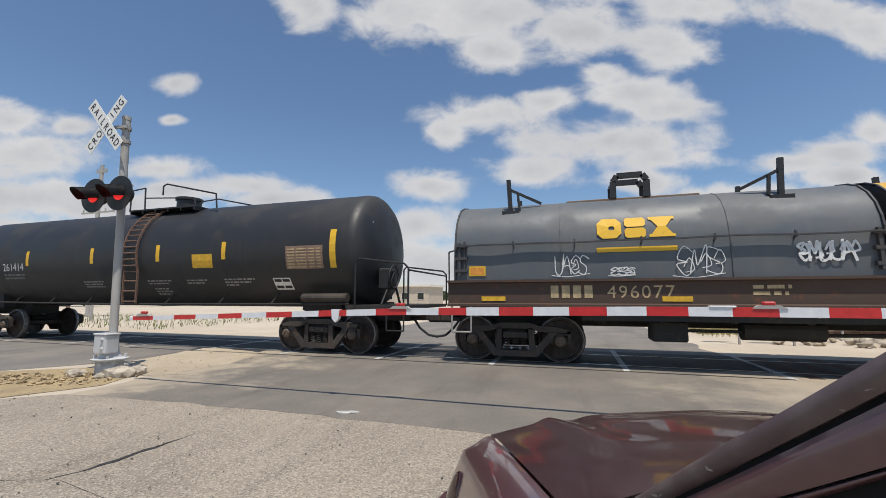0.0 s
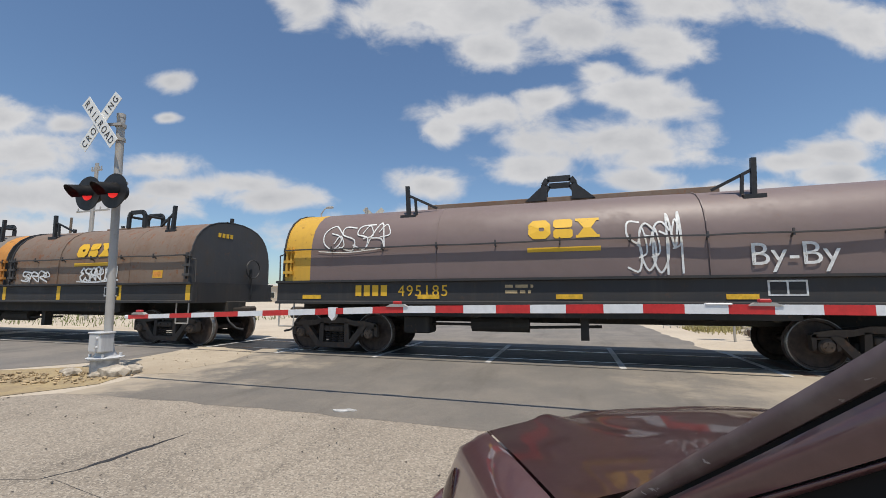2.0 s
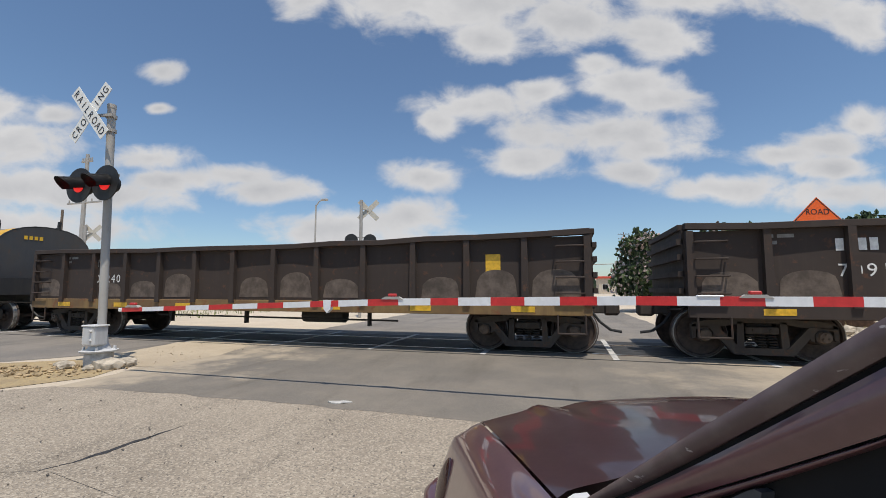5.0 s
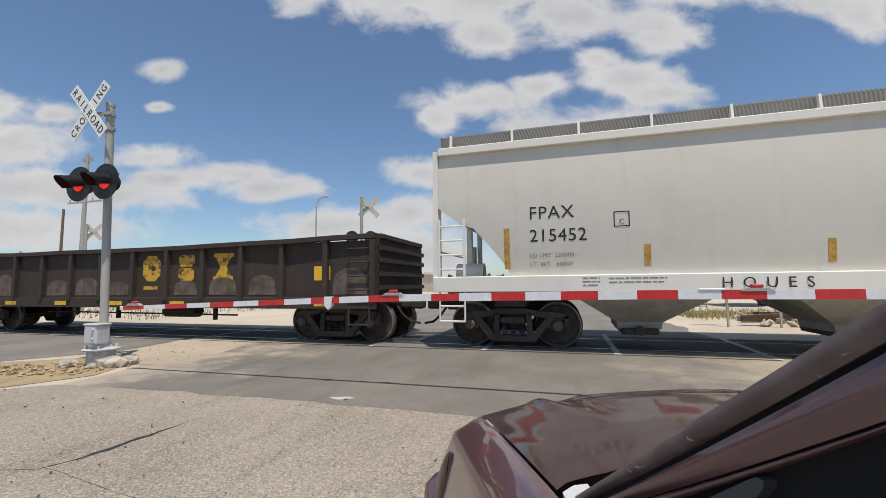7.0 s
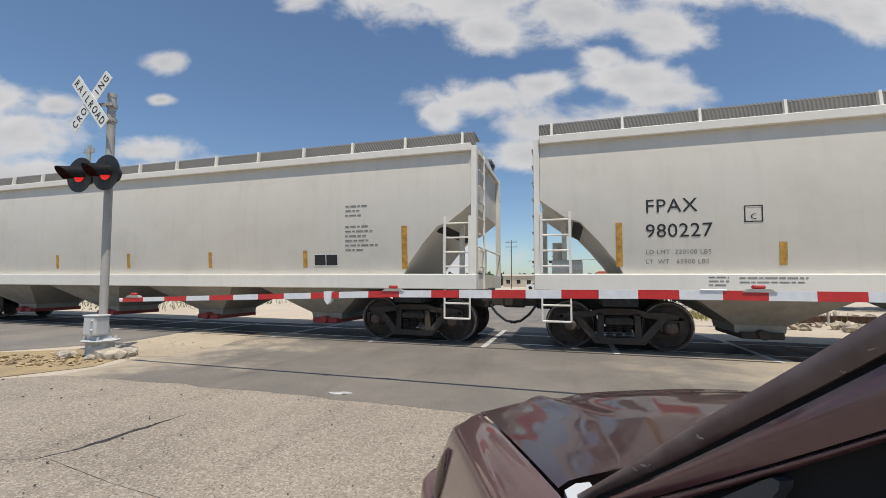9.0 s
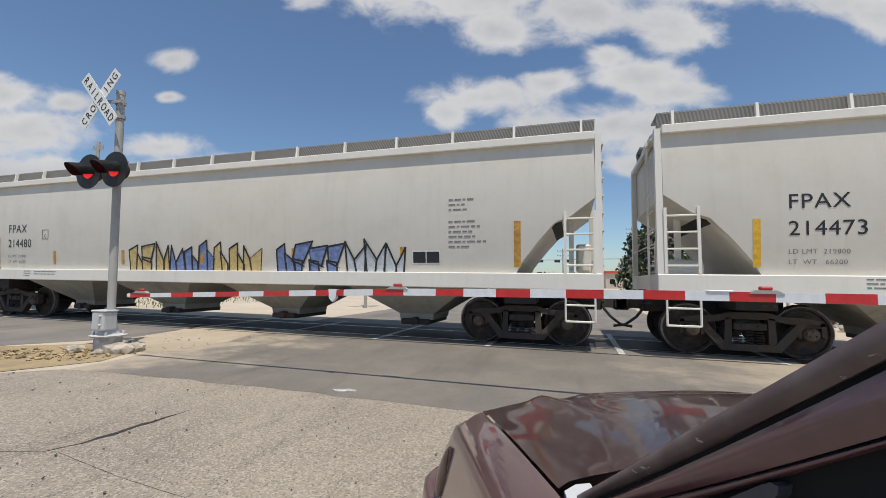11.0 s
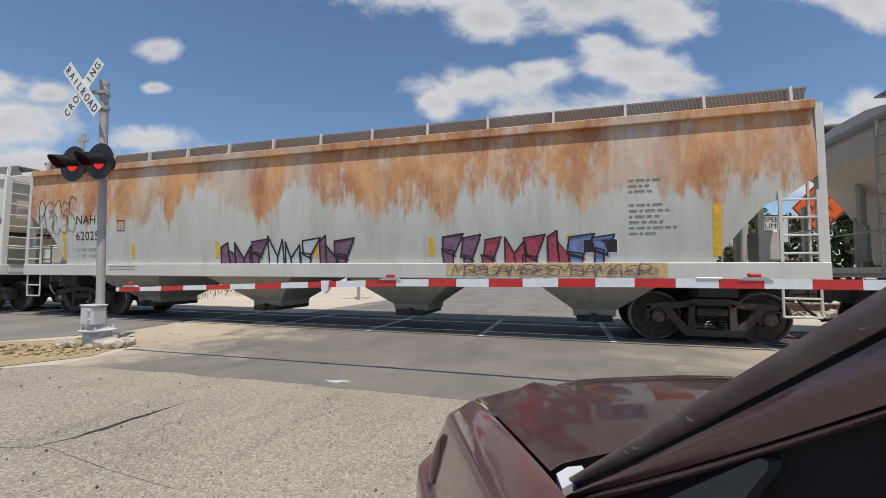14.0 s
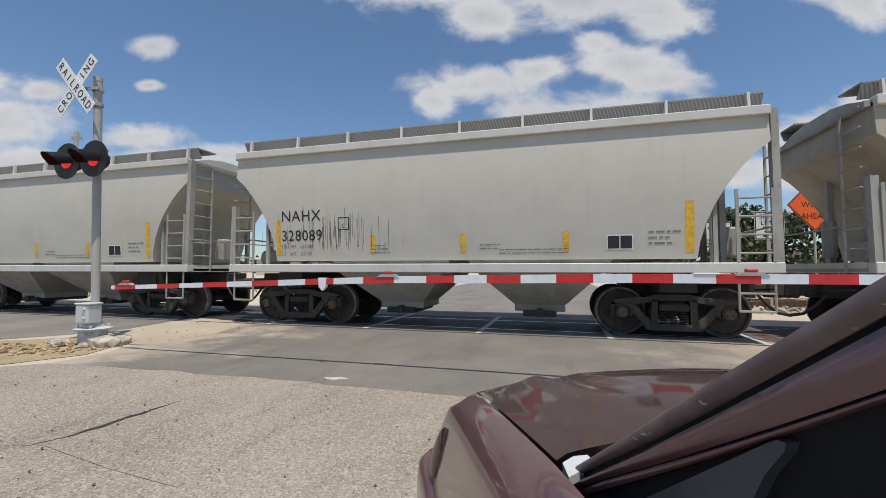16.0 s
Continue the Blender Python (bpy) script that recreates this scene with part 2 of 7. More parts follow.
M["reflector_dull"] = plain("dull_orange_reflector", (0.50, 0.27, 0.05), 0.5, 0, 0.3)
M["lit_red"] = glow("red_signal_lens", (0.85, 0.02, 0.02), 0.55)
M["dim_red"] = glow("dim_red_signal_lens", (0.35, 0.02, 0.02), 0.25)
M["steel"] = plain("wheel_steel", (0.062, 0.043, 0.034), 0.7, 0.1, 0.5, 6.0)
M["tread"] = plain("bright_wheel_rim", (0.26, 0.245, 0.225), 0.4, 0.5, 0.4)
M["cap"] = plain("rusty_bearing_cap", (0.12, 0.085, 0.06), 0.7, 0, 0.4)
M["cast"] = paint("dirty_cast_steel", (0.042, 0.034, 0.029), 0.4, 0.5, 0.8, (0.11, 0.06, 0.036), (0.115, 0.095, 0.075), 0)
M["frame_black"] = paint("grimy_underframe", (0.022, 0.021, 0.020), 0.25, 0.4, 0.8, (0.11, 0.06, 0.035), (0.08, 0.07, 0.055), 0)
M["hop_white"] = paint("pale_grey_hopper", (0.655, 0.615, 0.540), 0.02, 0.18, 0.42, (0.25, 0.18, 0.12), (0.39, 0.355, 0.30), 0.25)
M["hop_trim"] = paint("white_hopper_trim", (0.78, 0.745, 0.67), 0.05, 0.15, 0.45, (0.25, 0.17, 0.11), (0.42, 0.40, 0.36), 0)
M["hop_grey"] = paint("grey_hopper", (0.555, 0.515, 0.435), 0.02, 0.2, 0.45, (0.22, 0.17, 0.12), (0.33, 0.32, 0.29), 0.25)
M["hop_cage"] = paint("grimy_end_cage", (0.36, 0.345, 0.305), 0.2, 0.5, 0.6, (0.18, 0.12, 0.08), (0.20, 0.175, 0.14), 0)
M["hop_tan"] = paint("tan_stained_hopper", (0.42, 0.37, 0.29), 0.15, 0.5, 0.55, (0.22, 0.14, 0.08), (0.24, 0.20, 0.15), 0.25)
M["hop_trim_grey"] = paint("grey_hopper_trim", (0.61, 0.585, 0.53), 0.06, 0.25, 0.5, (0.22, 0.15, 0.1), (0.33, 0.31, 0.28), 0)


def open_grating():
    """Expanded metal: fine slanting strands over a shaded ground."""
    m, nt, bsdf = nodes_of("walkway_grating")
    co = nt.nodes.new("ShaderNodeTexCoord")
    wave = nt.nodes.new("ShaderNodeTexWave")
    wave.bands_direction = "DIAGONAL"
    wave.inputs["Scale"].default_value, wave.inputs["Distortion"].default_value = 10.0, 0.3
    nt.links.new(co.outputs["Object"], wave.inputs["Vector"])
    col = blend(nt, ramp(nt, wave.outputs[1], 0.3, 0.7), (0.19, 0.19, 0.19), (0.31, 0.31, 0.305))
    col = blend(nt, ramp(nt, noise_tex(nt, 1.4, 5, 0.6), 0.4, 0.7, 0, 0.4), col, (0.33, 0.31, 0.28))
    nt.links.new(col, bsdf.inputs["Base Color"])
    bsdf.inputs["Roughness"].default_value = 0.6
    return m


M["grating"] = open_grating()
M["bay"] = paint("dusty_hopper_bay", (0.36, 0.34, 0.30), 0.12, 0.5, 0.75, (0.16, 0.10, 0.06), (0.17, 0.15, 0.12), 0)
M["gate_red"] = paint("red_bay_gate", (0.40, 0.05, 0.05), 0.2, 0.4, 0.6, dents=0)
M["tank"] = paint("black_tank_paint", (0.022, 0.023, 0.025), 0.03, 0.25, 0.5, (0.1, 0.07, 0.05), (0.055, 0.055, 0.055), 0.12)
M["hood_slate"] = paint("slate_blue_hood", (0.10, 0.112, 0.122), 0.12, 0.35, 0.5, (0.13, 0.07, 0.04), (0.16, 0.15, 0.14), 0.45)
M["hood_brown"] = paint("brown_grey_hood", (0.25, 0.207, 0.172), 0.3, 0.5, 0.55, (0.20, 0.08, 0.035), (0.13, 0.105, 0.085), 0.5)
M["hood_rust"] = paint("rust_brown_hood", (0.205, 0.150, 0.110), 0.45, 0.6, 0.6, (0.22, 0.085, 0.035), (0.16, 0.08, 0.045), 0.5)
M["hood_grey"] = paint("grey_hood", (0.235, 0.212, 0.182), 0.28, 0.5, 0.55, (0.19, 0.085, 0.04), (0.145, 0.118, 0.092), 0.5)
M["hood_purple"] = paint("purple_brown_hood", (0.185, 0.135, 0.125), 0.12, 0.35, 0.5, (0.2, 0.1, 0.06), (0.16, 0.125, 0.11), 0.4)
M["yellow_band"] = paint("yellow_hood_end", (0.62, 0.36, 0.045), 0.25, 0.3, 0.55, (0.16, 0.06, 0.02), (0.30, 0.16, 0.05), 0.3)
M["orange_band"] = paint("orange_hood_end", (0.58, 0.25, 0.045), 0.3, 0.35, 0.55, (0.16, 0.06, 0.02), (0.30, 0.13, 0.05), 0.3)
M["hood_dark"] = paint("dark_hood_end", (0.055, 0.055, 0.058), 0.25, 0.4, 0.6, (0.13, 0.065, 0.035), (0.10, 0.085, 0.07), 0.4)
M["sill_black"] = paint("black_side_sill", (0.028, 0.028, 0.030), 0.12, 0.4, 0.6, (0.11, 0.055, 0.03), (0.075, 0.065, 0.055), 0)
M["sill_brown"] = paint("brown_side_sill", (0.075, 0.045, 0.032), 0.35, 0.5, 0.7, (0.15, 0.06, 0.03), (0.08, 0.06, 0.045), 0)
M["gon_brown"] = paint("dark_brown_gondola", (0.040, 0.028, 0.023), 0.28, 0.45, 0.8, (0.12, 0.05, 0.026), (0.066, 0.048, 0.038), 0.5)
M["gon_rust"] = paint("rusty_gondola_frame", (0.16, 0.095, 0.045), 0.6, 0.4, 0.75, (0.20, 0.075, 0.03), (0.40, 0.27, 0.09), 0)
M["worn_yellow"] = paint("worn_yellow_lettering", (0.62, 0.36, 0.03), 0.9, 0.5, 0.65, (0.05, 0.035, 0.03), (0.30, 0.18, 0.04), 0)
M["dust_stain"] = plain("dust_stain", (0.115, 0.089, 0.072), 0.9, 0, 0.4, 4.0)
M["hose"] = plain("brake_hose", (0.02, 0.02, 0.02), 0.6, 0, 0.2)


def rusty_hopper():
    m, nt, bsdf = nodes_of("rust_streaked_hopper")
    co = nt.nodes.new("ShaderNodeTexCoord")
    sep = nt.nodes.new("ShaderNodeSeparateXYZ")
    nt.links.new(co.outputs["Object"], sep.inputs[0])
    add = nt.nodes.new("ShaderNodeMath")
    add.operation = "ADD"
    nt.links.new(sep.outputs[2], add.inputs[0])
    nt.links.new(ramp(nt, noise_tex(nt, 1.0, 7, 0.7, (0.9, 1.0, 0.22)), 0.30, 0.70, -0.75, 0.75), add.inputs[1])
    upper = ramp(nt, add.outputs[0], 2.62, 3.10)
    gaps = ramp(nt, noise_tex(nt, 1.0, 4, 0.55, (0.55, 0.55, 0.12)), 0.38, 0.54, 0.40, 1.0)
    fine = ramp(nt, noise_tex(nt, 1.0, 8, 0.75, (2.4, 2.4, 0.8)), 0.22, 0.52)
    base = blend(nt, ramp(nt, noise_tex(nt, 1.0, 6, 0.7, (2.0, 2.0, 0.3)), 0.40, 0.70), (0.56, 0.56, 0.51), (0.47, 0.445, 0.38))
    rust = blend(nt, ramp(nt, noise_tex(nt, 1.0, 8, 0.72, (1.2, 1.2, 0.7)), 0.34, 0.66), (0.36, 0.130, 0.042), (0.62, 0.32, 0.13))
    rust = blend(nt, ramp(nt, noise_tex(nt, 1.0, 7, 0.7, (3.0, 3.0, 0.4)), 0.52, 0.70, 0, 0.6), rust, (0.60, 0.50, 0.36))
    nt.links.new(blend(nt, times(nt, times(nt, times(nt, upper, fine), gaps), 0.95), base, rust), bsdf.inputs["Base Color"])
    bsdf.inputs["Roughness"].default_value = 0.75
    bump(nt, bsdf, noise_tex(nt, 1.3, 3, 0.5), 0.25, 0.05)
    return m


M["hop_rust"] = rusty_hopper()


def car_paint():
    """Maroon metallic under a clear coat, with a thin film of dust."""
    m, nt, bsdf = nodes_of("maroon_car_paint")
    flake = blend(nt, ramp(nt, noise_tex(nt, 60.0, 4, 0.6), 0.4, 0.7), (0.090, 0.033, 0.037), (0.102, 0.040, 0.044))
    dust = ramp(nt, noise_tex(nt, 7.0, 7, 0.65), 0.30, 0.80, 0.03, 0.05)
    col = blend(nt, dust, flake, (0.34, 0.285, 0.26))
    nt.links.new(col, bsdf.inputs["Base Color"])
    nt.links.new(ramp(nt, noise_tex(nt, 9.0, 6, 0.65), 0.35, 0.75, 0.28, 0.31), bsdf.inputs["Roughness"])
    bsdf.inputs["Coat Weight"].default_value, bsdf.inputs["Coat Roughness"].default_value = 0.8, 0.03
    bsdf.inputs["Metallic"].default_value = 0.05
    return m


M["car"] = car_paint()


def scuffed_trim():
    """Dull maroon moulding, greyed by sun, with small pale scuffs along it."""
    m, nt, bsdf = nodes_of("scuffed_maroon_trim")
    col = blend(nt, ramp(nt, noise_tex(nt, 22.0, 6, 0.6), 0.35, 0.7), (0.092, 0.060, 0.058), (0.130, 0.096, 0.090))
    col = blend(nt, ramp(nt, noise_tex(nt, 1.0, 4, 0.6, (110.0, 38.0, 110.0)), 0.66, 0.71, 0, 0.85), col, (0.36, 0.33, 0.32))
    nt.links.new(col, bsdf.inputs["Base Color"])
    bsdf.inputs["Roughness"].default_value = 0.36
    return m


M["scuffed_trim"] = scuffed_trim()
M["oval_lamp"] = plain("smoked_side_lamp", (0.030, 0.010, 0.010), 0.12, 0, 0.2)


def glass(name, tint, rough=0.02):
    m, nt, bsdf = nodes_of(name)
    bsdf.inputs["Base Color"].default_value = (*tint, 1)
    bsdf.inputs["Roughness"].default_value = rough
    bsdf.inputs["Specular IOR Level"].default_value = 0.8
    return m


# the car's unlit inside: its shade is put into this near-black colour
M["interior"] = plain("interior_shade", (0.005, 0.005, 0.0055), 0.95, 0, 0.3)
M["rusty_ladder"] = plain("rusty_ladder", (0.17, 0.10, 0.07), 0.8, 0, 0.3)
M["dark_glass"] = glass("dark_glass", (0.012, 0.013, 0.015))


# ---- mesh helpers ----
def link_mesh(name, bm, material, parent=None, label="", smooth=0.0):
    me = bpy.data.meshes.new(name)
    if smooth:
        for f in bm.faces:
            f.smooth = True
        for e in bm.edges:
            if len(e.link_faces) == 2 and e.calc_face_angle(0) > smooth:
                e.smooth = False
    bm.to_mesh(me)
    bm.free()
    for m in material if isinstance(material, (list, tuple)) else (material,):
        me.materials.append(m)
    ob = new(name, me)
    if parent:
        ob.parent = parent
    return tagged(ob, label)


def part(name, bm, material, parent, label="", smooth=0.0):
    return link_mesh(name, bm, material, parent, label, smooth)


def box(bm, x0, x1, y0, y1, z0, z1, bevel=0.0, mat=0):
    made = bmesh.ops.create_cube(bm, size=1, matrix=Matrix.Translation(((x0 + x1) / 2, (y0 + y1) / 2, (z0 + z1) / 2)) @ Matrix.Diagonal((abs(x1 - x0), abs(y1 - y0), abs(z1 - z0), 1)))
    faces = {f for v in made["verts"] for f in v.link_faces}
    if bevel:
        edges = list({e for v in made["verts"] for e in v.link_edges})
        got = bmesh.ops.bevel(bm, geom=edges, offset=bevel, segments=1, affect="EDGES")
        faces = {f for f in faces if f.is_valid} | set(got["faces"])
    for f in faces:
        f.material_index = mat
    return bm


def rod(bm, a, b, r, seg=8, r2=None, mat=0):
    a, b = Vector(a), Vector(b)
    d = b - a
    m = Matrix.Translation((a + b) / 2) @ d.to_track_quat("Z", "Y").to_matrix().to_4x4()
    made = bmesh.ops.create_cone(bm, cap_ends=True, segments=seg, radius1=r, radius2=r if r2 is None else r2, depth=d.length, matrix=m)
    for f in {f for v in made["verts"] for f in v.link_faces}:
        f.material_index = mat
    return bm


def tube(bm, pts, r, seg=6, mat=0):
    for a, b in zip(pts, pts[1:]):
        rod(bm, a, b, r, seg, mat=mat)
    return bm


def bar(bm, a, b, w, h, mat=0):
    """A square bar from a to b, w across and h high."""
    a, b = Vector(a), Vector(b)
    d = b - a
    m = Matrix.Translation((a + b) / 2) @ d.to_track_quat("X", "Z").to_matrix().to_4x4() @ Matrix.Diagonal((d.length, w, h, 1))
    made = bmesh.ops.create_cube(bm, size=1, matrix=m)
    for f in {f for v in made["verts"] for f in v.link_faces}:
        f.material_index = mat
    return bm


def loft(bm, rings, closed=True, caps=True, mat=0):
    vs = [[bm.verts.new(p) for p in ring] for ring in rings]
    n = len(vs[0])
    for a, b in zip(vs, vs[1:]):
        for i in range(n if closed else n - 1):
            j = (i + 1) % n
            bm.faces.new((a[i], a[j], b[j], b[i])).material_index = mat
    if caps and closed:
        bm.faces.new(list(reversed(vs[0]))).material_index = mat
        bm.faces.new(vs[-1]).material_index = mat
    return vs


def prism(bm, outline, y0, y1, mat=0):
    """A side outline of (x, z) points, extruded across from y0 to y1."""
    return loft(bm, [[(x, y0, z) for x, z in outline], [(x, y1, z) for x, z in outline]], mat=mat)


def fix(bm):
    bmesh.ops.recalc_face_normals(bm, faces=bm.faces)
    return bm


def turned(bm, profile, seg=24, axis="Y", center=(0, 0, 0), mat=0):
    """Profile of (radius, along) points turned about an axis."""
    rings = []
    for r, h in profile:
        ring = []
        for k in range(seg):
            a = 2 * math.pi * k / seg
            p = (r * math.cos(a), h, r * math.sin(a)) if axis == "Y" else ((r * math.cos(a), r * math.sin(a), h) if axis == "Z" else (h, r * math.cos(a), r * math.sin(a)))
            ring.append(tuple(p[i] + center[i] for i in range(3)))
        rings.append(ring)
    loft(bm, rings, mat=mat)
    return bm


def letters(text, size, spacing=1.0):
    """Flat triangles of a text, as a list of faces of (x, z) points, from x = 0 and z = 0."""
    cu = bpy.data.curves.new("text", "FONT")
    cu.body, cu.size, cu.space_character, cu.resolution_u = text, size, spacing, 3
    ob = bpy.data.objects.new("text", cu)
    scene.collection.objects.link(ob)
    dg = bpy.context.evaluated_depsgraph_get()
    me = bpy.data.meshes.new_from_object(ob.evaluated_get(dg))
    faces = [[(me.vertices[i].co.x, me.vertices[i].co.y) for i in f.vertices] for f in me.polygons]
    bpy.data.objects.remove(ob)
    bpy.data.curves.remove(cu)
    bpy.data.meshes.remove(me)
    return faces


def on_side(name, faces, x, z, surface, material, parent, stretch=1.0, lift=0.005):
    """Lay flat faces on a car's near side, where surface(z) is the half width there. Strokes that cross lie in thin layers."""
    bm = bmesh.new()
    strokes = name.startswith("graffiti")
    for k, f in enumerate(faces):
        up = lift + (0.0006 * (k % 23) if strokes else 0.0)
        bm.faces.new([bm.verts.new((x + a * stretch, -surface(z + b) - up, z + b)) for a, b in f])
    if not strokes:
        bmesh.ops.remove_doubles(bm, verts=bm.verts, dist=1e-5)
    ob = part(name, bm, material, parent)
    if len(faces) > 2:
        tagged(ob, kind="stuff")
    return ob


def rect(x0, x1, z0, z1, steps=1):
    return [[(x0, z0 + (z1 - z0) * k / steps), (x1, z0 + (z1 - z0) * k / steps), (x1, z0 + (z1 - z0) * (k + 1) / steps), (x0, z0 + (z1 - z0) * (k + 1) / steps)] for k in range(steps)]


def bars(widths, height, gap):
    """Rows of plain word-long bars that stand for unreadable print."""
    out = []
    for k, w in enumerate(widths):
        z, x, n = -k * (height + gap), 0.0, k
        while x < w - 0.02:
            step = min(w - x, (0.09, 0.14, 0.06, 0.17)[n % 4] * max(1.0, height / 0.035))
            out += rect(x, x + step, z - height, z)
            x, n = x + step + 0.7 * height + 0.01, n + 1
    return out


def ribbon(points, width):
    out = []
    for (x0, z0), (x1, z1) in zip(points, points[1:]):
        d = math.hypot(x1 - x0, z1 - z0)
        if d < 1e-6:
            continue
        nx, nz = -(z1 - z0) / d * width / 2, (x1 - x0) / d * width / 2
        ex, ez = (x1 - x0) / d * width * 0.35, (z1 - z0) / d * width * 0.35
        out.append([(x0 - ex + nx, z0 - ez + nz), (x0 - ex - nx, z0 - ez - nz), (x1 + ex - nx, z1 + ez - nz), (x1 + ex + nx, z1 + ez + nz)])
    return out


def curve_through(pts, steps=5):
    n = len(pts)
    fine = []
    for i in range(n - 1):
        p0, p1, p2, p3 = pts[max(i - 1, 0)], pts[i], pts[i + 1], pts[min(i + 2, n - 1)]
        for s in range(steps):
            t = s / steps
            fine.append(tuple(0.5 * (2 * p1[j] + (p2[j] - p0[j]) * t + (2 * p0[j] - 5 * p1[j] + 4 * p2[j] - p3[j]) * t * t + (3 * p1[j] - p0[j] - 3 * p2[j] + p3[j]) * t ** 3) for j in (0, 1)))
    return fine + [pts[-1]]


def octagon(cx, cz, w, h, c):
    """Outline of a block with cut corners."""
    return [(cx - w + c, cz - h), (cx + w - c, cz - h), (cx + w, cz - h + c), (cx + w, cz + h - c), (cx + w - c, cz + h), (cx - w + c, cz + h), (cx - w, cz + h - c), (cx - w, cz - h + c)]


def emblem_blocks(x, z, w, h, step):
    """Three plain blocks: a pierced one, a split one and an hourglass, each w by h."""
    c1, c2, c3, cz = x + w / 2, x + w / 2 + step, x + w / 2 + 2 * step, z + h / 2
    o, i = octagon(c1, cz, w / 2, h / 2, h * 0.24), octagon(c1 + w * 0.10, cz, w * 0.12, h * 0.10, h * 0.05)
    out = [[o[k], o[(k + 1) % 8], i[(k + 1) % 8], i[k]] for k in range(8)]
    out += [octagon(c2, z + h * 0.24, w * 0.42, h * 0.24, h * 0.10), octagon(c2, z + h * 0.77, w * 0.42, h * 0.23, h * 0.10)]
    a, n = w / 2, w * 0.16
    out += [[(c3 - a, z), (c3 + a, z), (c3 + a, z + h * 0.14), (c3 - a, z + h * 0.14)], [(c3 - a * 0.8, z + h * 0.14), (c3 + a * 0.8, z + h * 0.14), (c3 + n, cz), (c3 - n, cz)],
            [(c3 - n, cz), (c3 + n, cz), (c3 + a * 0.8, z + h * 0.86), (c3 - a * 0.8, z + h * 0.86)], [(c3 - a, z + h * 0.86), (c3 + a, z + h * 0.86), (c3 + a, z + h), (c3 - a, z + h)]]
    return out


GLYPHS = [
    [(0.9, 0.8), (0.5, 1.0), (0.1, 0.75), (0.1, 0.25), (0.5, 0.0), (0.9, 0.25), (0.85, 0.6), (0.4, 0.7)],
    [(0.9, 0.9), (0.3, 1.0), (0.2, 0.65), (0.8, 0.4), (0.7, 0.0), (0.1, 0.1)],
    [(0.1, 0.0), (0.2, 0.95), (0.45, 0.4), (0.75, 1.0), (0.9, 0.0)],
    [(0.2, 0.0), (0.25, 1.0), (0.8, 0.85), (0.7, 0.5), (0.3, 0.5), (0.95, 0.0)],
    [(0.1, 0.9), (0.2, 0.1), (0.6, 0.0), (0.85, 0.3), (0.9, 1.0), (0.8, 0.05)],
    [(0.9, 0.75), (0.5, 1.0), (0.15, 0.7), (0.6, 0.5), (0.15, 0.3), (0.5, 0.0), (0.95, 0.2)],
    [(0.05, 0.1), (0.5, 1.0), (0.9, 0.0), (0.7, 0.4), (0.2, 0.35)]]


def scrawl(w, h, count, width, seed):
    """Loops and letter-like strokes of a spray-can tag, in a box w by h."""
    r = random.Random(seed)
    out = []
    for k in range(count):
        lean = r.uniform(-0.15, 0.35)
        pts = [((k - 0.18 + 1.36 * a + lean * (b - 0.5) + r.uniform(-0.07, 0.07)) * w / count, (b * r.uniform(0.85, 1.0) + r.uniform(-0.06, 0.06)) * h) for a, b in r.choice(GLYPHS)]
        out += ribbon(curve_through(pts), width)
        if r.random() < 0.6:
            x, z = (k + r.uniform(0.2, 0.8)) * w / count, h * r.uniform(0.2, 0.7)
            out += ribbon(curve_through([(x, z), (x + 0.4 * w / count, z + 0.3 * h), (x + 0.7 * w / count, z - 0.1 * h), (x + 0.1 * w / count, z - 0.2 * h)]), width * 0.8)
    if r.random() < 0.5:
        out += ribbon(curve_through([(-0.1 * w, -0.05 * h), (0.4 * w, -0.12 * h), (1.05 * w, 0.02 * h)]), width * 0.8)
    return out


# ---- ground, road, track ----
TRACK_Y = 9.70


def sheet(name, outline, z, material, label, kind="structure", wobble=0.0, seed=1, step=0.35):
    """A flat sheet with an uneven edge."""
    r = random.Random(seed)
    pts = []
    for (x0, y0), (x1, y1) in zip(outline, outline[1:] + outline[:1]):
        n = max(1, int(math.hypot(x1 - x0, y1 - y0) / step)) if wobble else 1
        for k in range(n):
            t = k / n
            off = wobble * (noise.noise((x0 + (x1 - x0) * t, y0 + (y1 - y0) * t, seed)) + 0.35 * r.uniform(-1, 1))
            pts.append((x0 + (x1 - x0) * t + off, y0 + (y1 - y0) * t + off, z))
    bm = bmesh.new()
    f = bm.faces.new([bm.verts.new(p) for p in pts])
    bmesh.ops.triangulate(bm, faces=[f])
    fix(bm)
    if sum(f.normal.z for f in bm.faces) < 0:
        bmesh.ops.reverse_faces(bm, faces=bm.faces)
    return tagged(link_mesh(name, bm, material), label, kind=kind)


sheet("ground", [(-700, -300), (700, -300), (700, 1200), (-700, 1200)], -0.010, M["lot"], "pale dusty caliche ground reaching the horizon")
sheet("road", [(-60, -60), (40, -60), (40, 4.25), (3.5, 4.2), (-1, 4.2), (-3.5, 4.3), (-6.6, 4.1), (-7.4, 3.4), (-60, -14)], -0.0062, M["road"], "worn chip-seal road with pale stones and cracks", wobble=0.08, seed=3)
sheet("asphalt_apron", [(-6.6, 4.05), (-3.5, 4.2), (-1, 4.15), (12, 4.15), (12, 8.3), (3.4, 8.6), (3.3, 8.85), (-7.4, 8.85), (-6.9, 5.6)], -0.0045, M["apron_sandy"], "dark patched asphalt apron before the track", wobble=0.10, seed=5)
sheet("far_lane", [(-60, -12), (-9.9, 4.9), (-8.8, 6.6), (-9.5, 8.85), (-60, 8.85)], -0.0055, M["apron"], "grey asphalt of the opposite lane", wobble=0.12, seed=7)
